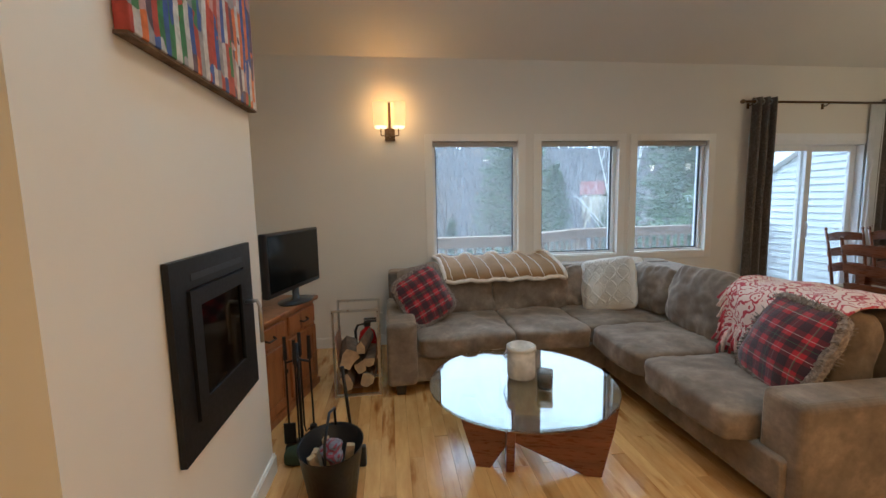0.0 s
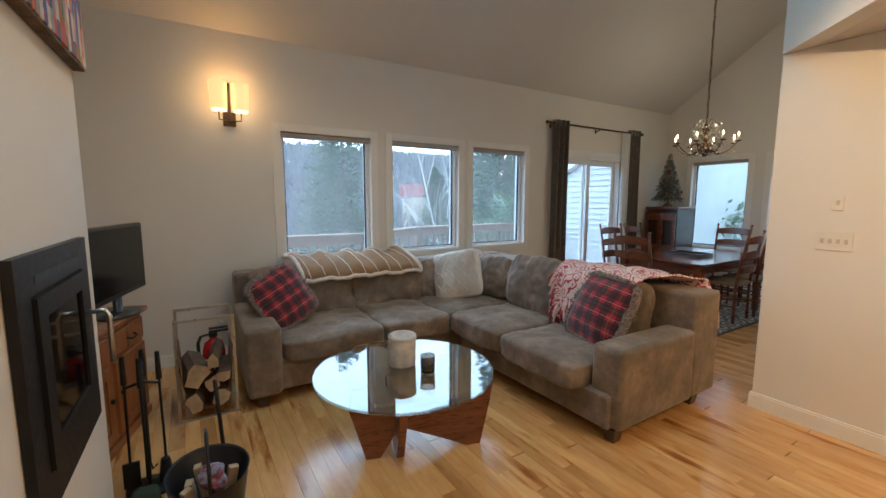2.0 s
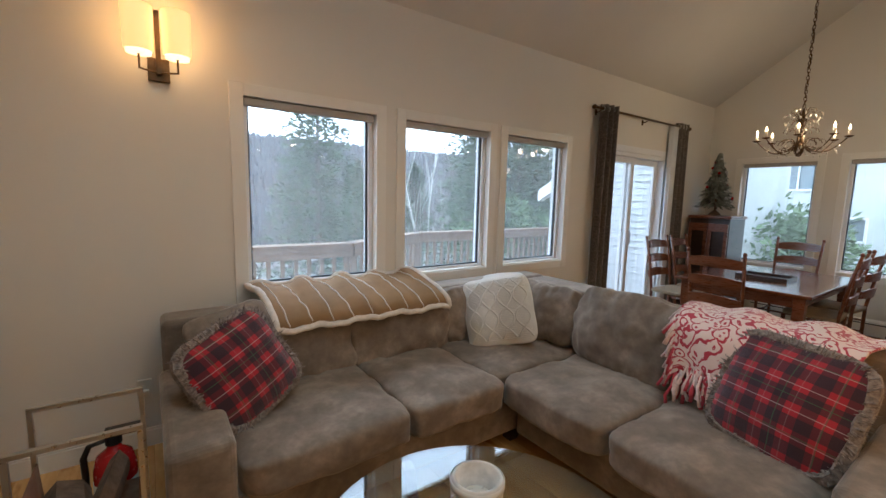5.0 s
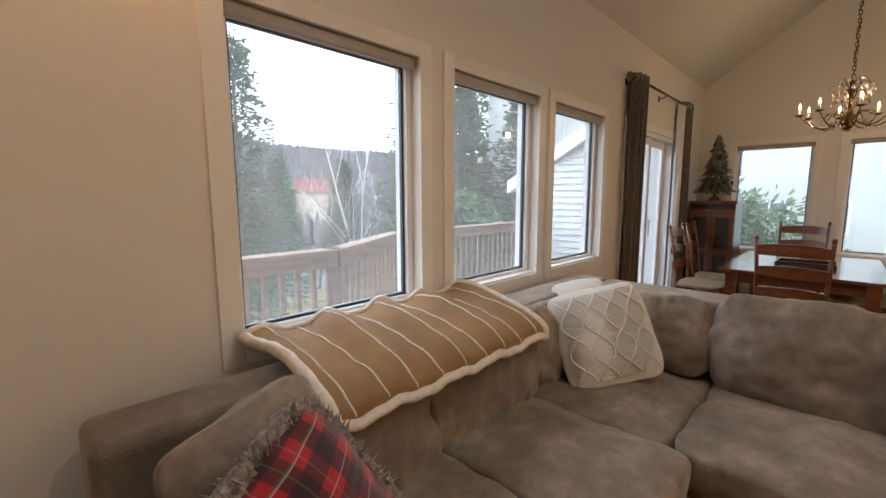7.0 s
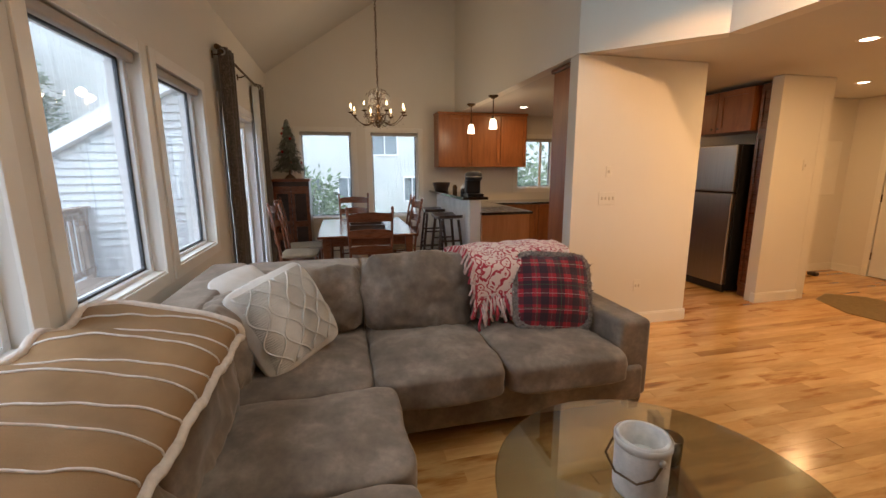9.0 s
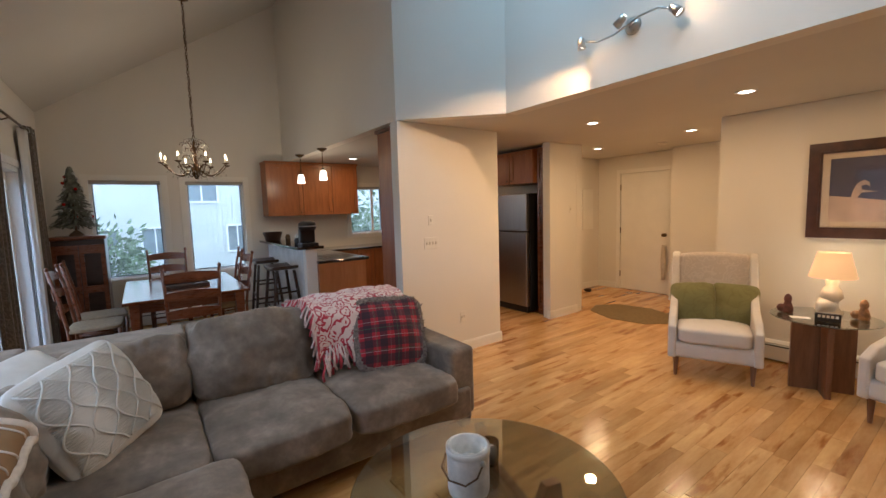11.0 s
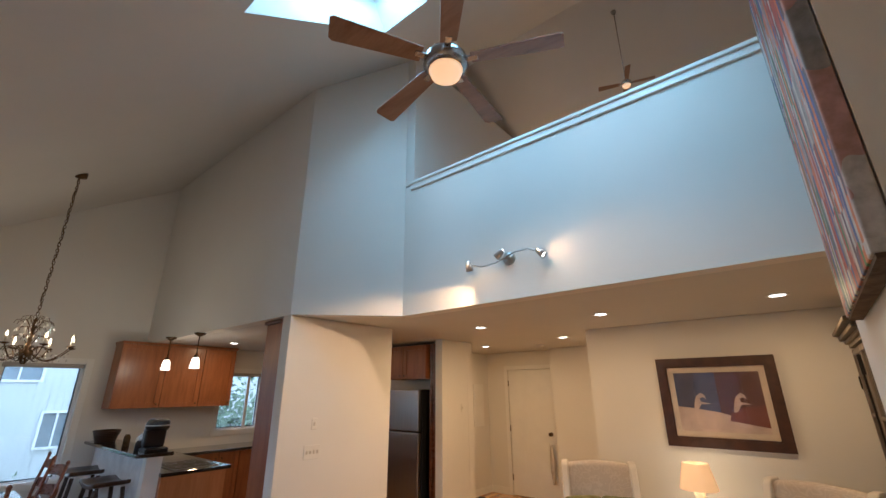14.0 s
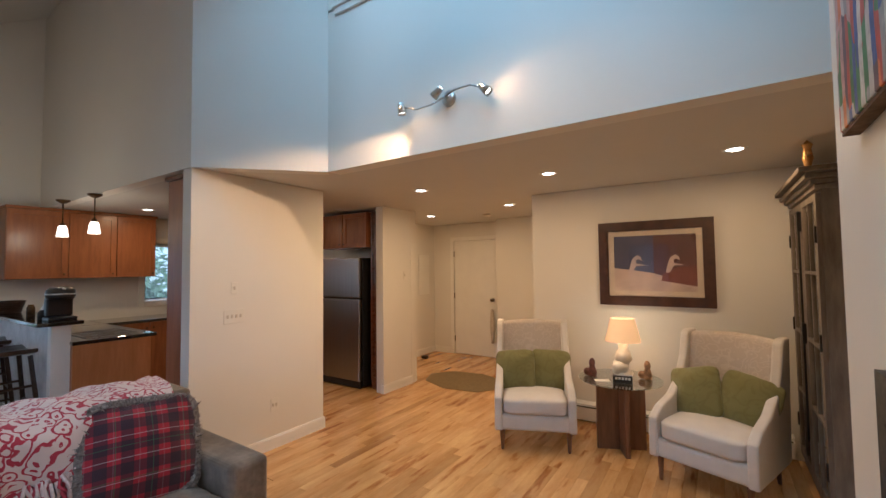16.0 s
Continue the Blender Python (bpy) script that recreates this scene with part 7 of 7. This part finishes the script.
t = thing("house_wing", "house wing clad in pale horizontal clapboards with a white rake board", "house", (WX, 8, 0))
bm = bmn()
b = bmesh.new()
f = b.faces.new([b.verts.new((.03, y - 8, z)) for y, z in ((YN + .17, -3.2), (9.36, -3.2), (9.36, wing_top(9.36)), (YN + .17, wing_top(YN + .17)))])
r = bmesh.ops.extrude_face_region(b, geom=[f])
bmesh.ops.translate(b, verts=[v for v in r["geom"] if isinstance(v, bmesh.types.BMVert)], vec=(4, 0, 0))
join(bm, b)
part("wall", bm, SIDING, t)
for k in range(52):
    z0 = -2.4 + k * .115
    ymax = min(9.38, 8.75 + (2.03 - (z0 + .115)) / .57)
    if ymax < YN + .3:
        break
    bm = bmn()
    v = [bm.verts.new((x, y - 8, z)) for y in (YN + .17, ymax) for x, z in ((.03, z0), (-.034, z0), (.0, z0 + .122), (.03, z0 + .122))]
    for i in range(4):
        bm.faces.new((v[i], v[(i + 1) % 4], v[4 + (i + 1) % 4], v[4 + i]))
    bm.faces.new(v[:4])
    bm.faces.new(v[4:])
    part("clapboard", bm, SIDING, t)
bm = bmn()
b = bmesh.new()
y0, y1 = YN + .17, 9.75
f = b.faces.new([b.verts.new((-.14, y - 8, z)) for y, z in ((y0, wing_top(y0)), (y1, wing_top(y1)), (y1, wing_top(y1) + .24), (y0, wing_top(y0) + .24))])
r = bmesh.ops.extrude_face_region(b, geom=[f])
bmesh.ops.translate(b, verts=[v for v in r["geom"] if isinstance(v, bmesh.types.BMVert)], vec=(.17, 0, 0))
join(bm, b)
part("rake_board", bm, VINYL, t, "white rake board")
bm = bmn()
box(bm, (-.035, 1.36, -3.2), (.02, 1.44, wing_top(9.4)))
part("corner_board", bm, VINYL, t, "white corner board")

# neighbouring building
NX = 16.0
t = thing("neighbour_house", "neighbouring house with pale vertical siding and small white windows", "house", (NX, 3, 0))
nw = [(3.38, 4.24, 2.02, 2.85), (6.05, 6.86, .62, 1.18), (2.55, 3.12, .36, 1.18), (4.81, 5.45, .42, 1.19), (7.17, 7.9, 1.98, 2.72), (.2, 1.1, 2.0, 2.8)]
sid = plain("pale_vertical_siding", (.60, .625, .60), .6, vary=.06, scale=.8)
bm = bmn()
wall_with_holes(bm, -11, 6, -3.3, 7, .2, [(3 - b_, 3 - a_, c, d) for a_, b_, c, d in nw], pose(0, 0, 0, 0, 0, -90))
box(bm, (.4, -9, -3.3), (.5, 14, 7))
part("wall", bm, sid, t)
bm = bmn()
for k in range(110):
    y = -5.8 + k * .155
    z = -3.3
    for c, d in sorted((c, d) for a_, b_, c, d in nw if a_ - .08 < y + 3 < b_ + .08):
        box(bm, (-.018, y - .012, z), (-.002, y + .012, c - .06))
        z = d + .06
    box(bm, (-.018, y - .012, z), (-.002, y + .012, 7))
part("batten", bm, sid, t, kind="stuff")
for a_, b_, c, d in nw:
    bm = bmn()
    wall_with_holes(bm, a_ - .06, b_ + .06, c - .06, d + .06, .05, [(a_, (a_ + b_) / 2 - .02, c, d), ((a_ + b_) / 2 + .02, b_, c, d)], pose(-.04, -3, 0, 0, 0, 90) @ Matrix.Diagonal((1, -1, 1, 1)))
    wn_ = part("window", bm, VINYL, t, "white framed window")
    bm = bmn()
    box(bm, (.06, a_ - 3, c), (.07, b_ - 3, d))
    part("pane", bm, plain("dusk_glass", (.22, .26, .28), .15, vary=.2, scale=1.5, bumps=0), wn_)

# trees
BRANCHBARK = plain("grey_bark", (.15, .13, .118), .95, vary=.3, scale=8, bumps=.4)
BIRCHBARK = plain("birch_bark", (.50, .49, .46), .8, vary=.2, scale=14, bumps=.3)
BUSHGREEN = plain("bush_green", (.145, .205, .105), .9, vary=.45, scale=1.8, bumps=.2)
NEEDLES = plain("pine_needles", (.115, .150, .095), .9, vary=.5, scale=1.4, bumps=.2)


def bare_tree(label, h, seed, bark, r0=.13, lean=.05, dense=1.0, twig=.006):
    rnd = random.Random(seed)
    t = thing("bare_tree", label, "tree")
    bm = bmn()
    limbs = bmn()

    def grow(target, p, d, L, r, depth):
        pts = [p.copy()]
        n = 5 if depth == 0 else 3
        for i in range(n):
            d = (d + Vector((rnd.uniform(-.16, .16), rnd.uniform(-.16, .16), .08))).normalized()
            p = p + d * L / n
            pts.append(p.copy())
        tube(target, pts, r, 6 if depth == 0 else 3, max(twig, r * .35), cap=False)
        if depth < 3:
            for i in range(int((9, 6, 4)[depth] * dense)):
                k = rnd.uniform(.3 if depth == 0 else .2, 1)
                q = pts[min(n - 1, int(k * n))].lerp(pts[min(n, int(k * n) + 1)], rnd.random())
                a = rnd.uniform(0, math.tau)
                nd = (d * rnd.uniform(.6, 1.1) + Vector((math.cos(a), math.sin(a), rnd.uniform(0, .5))) * .75).normalized()
                grow(limbs, q, nd, L * rnd.uniform(.35, .55) * (1.15 - .4 * k), max(twig, r * .38), depth + 1)
    grow(bm, Vector((0, 0, -.3)), Vector((lean, lean * .5, 1)).normalized(), h, r0, 0)
    part("trunk", bm, bark, t, smooth=True)
    part("crown", limbs, bark, t, "fine bare branches")
    return t


def evergreen(label, h, R, seed, count=2600):
    rnd = random.Random(seed)
    t = thing("evergreen_tree", label, "tree")
    bm = bmn()
    tube(bm, [(0, 0, -.3), (.05, 0, h * .5), (0, 0, h)], .13, 7, .015)
    for k in range(34):
        z = h * (.12 + .84 * k / 34)
        a = k * 2.4
        L = R * (1 - z / h) ** .75
        tube(bm, [(0, 0, z), (L * .5 * math.cos(a), L * .5 * math.sin(a), z + .02), (L * .95 * math.cos(a), L * .95 * math.sin(a), z - .12)], .022, 4, .006)
    part("trunk", bm, BRANCHBARK, t)
    bm = bmn()
    for k in range(count):
        j = rnd.randrange(34)
        z = h * (.12 + .84 * j / 34)
        a = j * 2.4 + rnd.gauss(0, .75)
        L = R * (1 - z / h) ** .75 * rnd.uniform(.15, 1.08)
        c = Vector((L * math.cos(a), L * math.sin(a), z - .12 * L + rnd.gauss(0, .17)))
        s_ = rnd.uniform(.07, .15)
        for m_ in range(3):
            d = Vector((math.cos(a) + rnd.uniform(-.8, .8), math.sin(a) + rnd.uniform(-.8, .8), rnd.uniform(-.35, .45))).normalized() * s_ * 1.5
            w_ = Vector((rnd.uniform(-1, 1), rnd.uniform(-1, 1), rnd.uniform(-1, 1))).normalized() * s_ * .26
            bm.faces.new([bm.verts.new(p) for p in (c - w_, c + w_, c + d)])
    part("crown", bm, NEEDLES, t, "dark green needled boughs")
    return t


def leafy_mass(label, h, R, seed, count=5200):
    """A broad bush-like evergreen: soft lobes of small leaves round a few stems."""
    rnd = random.Random(seed)
    t = thing("evergreen_bush", label, "bush")
    bm = bmn()
    lobes = []
    for k in range(22):
        a, r_ = rnd.uniform(0, math.tau), R * math.sqrt(rnd.random()) * .8
        z = h * (.45 + .5 * rnd.random() * (1 - .45 * r_ / R))
        lobes.append((Vector((r_ * math.cos(a), r_ * math.sin(a), z)), R * rnd.uniform(.22, .42)))
    for c, r_ in lobes:
        tube(bm, [(0, 0, -.3), (c.x * .3, c.y * .3, c.z * .5), c], .06, 5, .012)
    part("stems", bm, BRANCHBARK, t)
    bm = bmn()
    for k in range(count):
        c, r_ = lobes[k % len(lobes)]
        d = Vector((rnd.gauss(0, 1), rnd.gauss(0, 1), rnd.gauss(0, .55))).normalized() * r_ * rnd.uniform(.5, 1.15)
        p = c + d
        e = (d.normalized() + Vector((rnd.uniform(-.7, .7), rnd.uniform(-.7, .7), rnd.uniform(-.3, .5)))).normalized() * rnd.uniform(.09, .17)
        w_ = e.cross(Vector((rnd.uniform(-1, 1), rnd.uniform(-1, 1), rnd.uniform(-1, 1)))).normalized() * rnd.uniform(.018, .035)
        bm.faces.new([bm.verts.new(q) for q in (p, p + e * .5 + w_, p + e, p + e * .5 - w_)])
    part("crown", bm, BUSHGREEN, t, "soft green boughs")
    return t


def plant(ob, x, y, rz, s, tilt=0):
    ob.matrix_world = pose(x, y, terrain(x, y), tilt, 0, rz) @ Matrix.Scale(s, 4)


kinds = [bare_tree("bare grey woodland tree with fine upright twigs on the slope", 9 + k, 20 + k, BRANCHBARK, lean=.03 * k) for k in range(3)]
greens = [evergreen("dark green evergreen with drooping boughs beyond the deck", 8.5, 2.1, 51, 5200), evergreen("slender dark evergreen among the bare trees", 7.0, 1.5, 52, 3200)]
birch = bare_tree("white-barked birch with forked stems beyond the deck railing", 9.5, 71, BIRCHBARK, .085, .10, .75, .009)
plant(birch, 14.9, 25.5, 10, 1.05)
b2 = copy_thing(birch, pose(0, 0, 0))
plant(b2, 15.3, 25.9, 150, 1.0)
b3 = copy_thing(birch, pose(0, 0, 0))
plant(b3, 3.2, 33.0, 80, .7)
rnd = random.Random(77)
first = set()
for k in range(64):
    x, y = rnd.uniform(-30, 40), rnd.uniform(22, 60)
    if k < 20:
        x, y = rnd.uniform(-14, 22), rnd.uniform(20, 34)
    i = k % 3
    o = kinds[i] if i not in first else copy_thing(kinds[i], pose(0, 0, 0))
    first.add(i)
    plant(o, x, y, rnd.uniform(0, 360), rnd.uniform(.6, .95))
spots = [(6.6, 20.6, 1.35, 0), (12.4, 16.4, 1.55, 0), (16.6, 18.2, 1.6, 0), (14.2, 13.6, 1.1, 0), (17.5, 14.8, 1.2, 0), (19.5, 12.2, 1.25, 0), (21, 16.5, 1.3, 0), (12.5, 15.0, 1.05, 0), (7.6, 22, .8, 1), (5.0, 30, .8, 1), (14.5, 20, 1.1, 0), (2.8, 28, .62, 1), (0.5, 33, .7, 1), (11, 27, 1.0, 0), (-6, 34, .8, 1), (17, 30, 1.1, 0), (22, 26, 1.1, 0),
         (-9, 30, .7, 0), (13.5, 10.5, .8, 0)]
first = set()
for x, y, s, i in spots:
    o = greens[i] if i not in first else copy_thing(greens[i], pose(0, 0, 0))
    first.add(i)
    plant(o, x, y, x * 40, s)

bush = leafy_mass("soft green evergreen bush growing before the neighbouring house", 4.6, 1.5, 61)
bush_spots = ((11.4, 7.9, 1.32), (11.9, 7.0, 1.20), (12.3, 5.6, .90), (13.2, 9.6, 1.35), (12.6, 4.2, .80), (14.5, 15.5, 1.45), (11.8, 15.2, 1.35), (13.8, 18.5, 1.5), (17.5, 21.0, 1.7), (11.2, .5, 1.35))
for k, (x, y, s_) in enumerate(bush_spots):
    o = copy_thing(bush, pose(0, 0, 0)) if k else bush
    plant(o, x, y, 70 * k, s_)

# a distant house among the woods
hz = terrain(38.7, 73)
t = thing("distant_house", "distant pale house with a red roof among bare trees", "house", (38.7, 73, hz), rz=-28)
part("wall", box(bmn(), (-3.2, -2.5, -.5), (3.2, 2.5, 2.0 - hz)), plain("distant_wall", (.42, .38, .30), .8), t)
bm = bmn()
b = bmesh.new()
f = b.faces.new([b.verts.new((-3.7, y, z)) for y, z in ((-3.0, 2.0 - hz), (3.0, 2.0 - hz), (0, 4.4 - hz))])
r = bmesh.ops.extrude_face_region(b, geom=[f])
bmesh.ops.translate(b, verts=[v for v in r["geom"] if isinstance(v, bmesh.types.BMVert)], vec=(7.4, 0, 0))
join(bm, b)
part("roof", bm, plain("red_roof", (.15, .055, .05), .8), t)

# far woods on the hill: one mass of bare twig clumps
bm = bmn()
rnd = random.Random(5)
for k in range(21000):
    x = rnd.uniform(-90, 240)
    y = rnd.uniform(62, 270)
    z = terrain(x, y)
    hh, w_ = rnd.uniform(2.5, 6.0), rnd.uniform(.25, .8)
    a = rnd.uniform(0, math.tau)
    dx, dy = math.cos(a) * w_, math.sin(a) * w_
    bm.faces.new([bm.verts.new(p) for p in ((x - dx * .2, y - dy * .2, z - .5), (x + dx * .2, y + dy * .2, z - .5), (x + dx, y + dy, z + hh * rnd.uniform(.45, .7)), (x + rnd.uniform(-.3, .3), y, z + hh), (x - dx * .9, y - dy * .9, z + hh * rnd.uniform(.4, .7)))])
part("far_woods", bm, plain("bare_wood_mass", (.150, .148, .150), .95, vary=.2, scale=.12, bumps=0), None, "grey-brown bare woods covering the distant hill", "trees", "stuff")

# ---- deck boards and the maple floor, last ----
deck = bpy.data.objects["deck_frame"]
bm = bmn()
box(bm, (0, 0, 0), (1, 1, 1))
unit = bpy.data.meshes.new("deck_board")
bm.to_mesh(unit)
bm.free()
unit.materials.append(DECKWOOD)
k = 0
y = YN + .18
while y < 9.1:
    o = new("deck_board", unit)
    o.parent = deck
    x0, x1 = (XW - .5, 7.8) if y < 8.1 else (3.0, 7.8)
    o.matrix_basis = Matrix.Translation((x0, y, DECK - .038)) @ Matrix.Diagonal((x1 - x0, .134, .034, 1))
    y += .14

floor = structure("floor", bmn(), PLANK, "honey maple strip floor with knots and darker boards")
PW = .083
rnd = random.Random(8)
boards = []
x = XW
while x < XE:
    y = -2.0 - rnd.uniform(0, 1)
    while y < YN:
        L = rnd.uniform(.35, 1.25)
        boards.append((x, max(y, -2.0), min(x + PW, XE), min(y + L, YN)))
        y += L
    x += PW


def board_mesh(w, L, dz=0.0):
    b = bmesh.new()
    g, c = .0002, .0006
    lo = [(g, g), (w - g, g), (w - g, L - g), (g, L - g)]
    hi = [(g + c, g + c), (w - g - c, g + c), (w - g - c, L - g - c), (g + c, L - g - c)]
    v0 = [b.verts.new((p[0], p[1], -.02)) for p in lo]
    v1 = [b.verts.new((p[0], p[1], -.0012)) for p in lo]
    v2 = [b.verts.new((p[0], p[1], 0)) for p in hi]
    for i in range(4):
        j = (i + 1) % 4
        b.faces.new((v0[i], v0[j], v1[j], v1[i]))
        b.faces.new((v1[i], v1[j], v2[j], v2[i]))
    b.faces.new(v2)
    return b


near = sorted(boards, key=lambda q: math.hypot(((q[0] + q[2]) / 2 - 2.3), ((q[1] + q[3]) / 2 - 3.0) * .8))
near_set = set(near[:300])
shared = {}
rest = bmn()
for q in boards:
    w, L = q[2] - q[0], q[3] - q[1]
    if L < .02 or w < .01:
        continue
    if q in near_set:
        key = (round(w, 3), round(L, 2))
        if key not in shared:
            b = board_mesh(w, L)
            me = bpy.data.meshes.new("plank")
            b.to_mesh(me)
            b.free()
            me.materials.append(PLANK)
            shared[key] = me
        o = new("plank", shared[key])
        o.parent = floor
        o.matrix_basis = pose(q[0], q[1], 0)
    else:
        b = board_mesh(w, L)
        b.transform(Matrix.Translation((q[0], q[1], 0)))
        n0 = len(rest.verts)
        b.verts.index_update()
        vs = [rest.verts.new(v.co) for v in b.verts]
        for f in b.faces:
            rest.faces.new([vs[v.index] for v in f.verts])
        b.free()
part("plank_field", rest, island_wood("maple_field"), floor, kind="stuff")
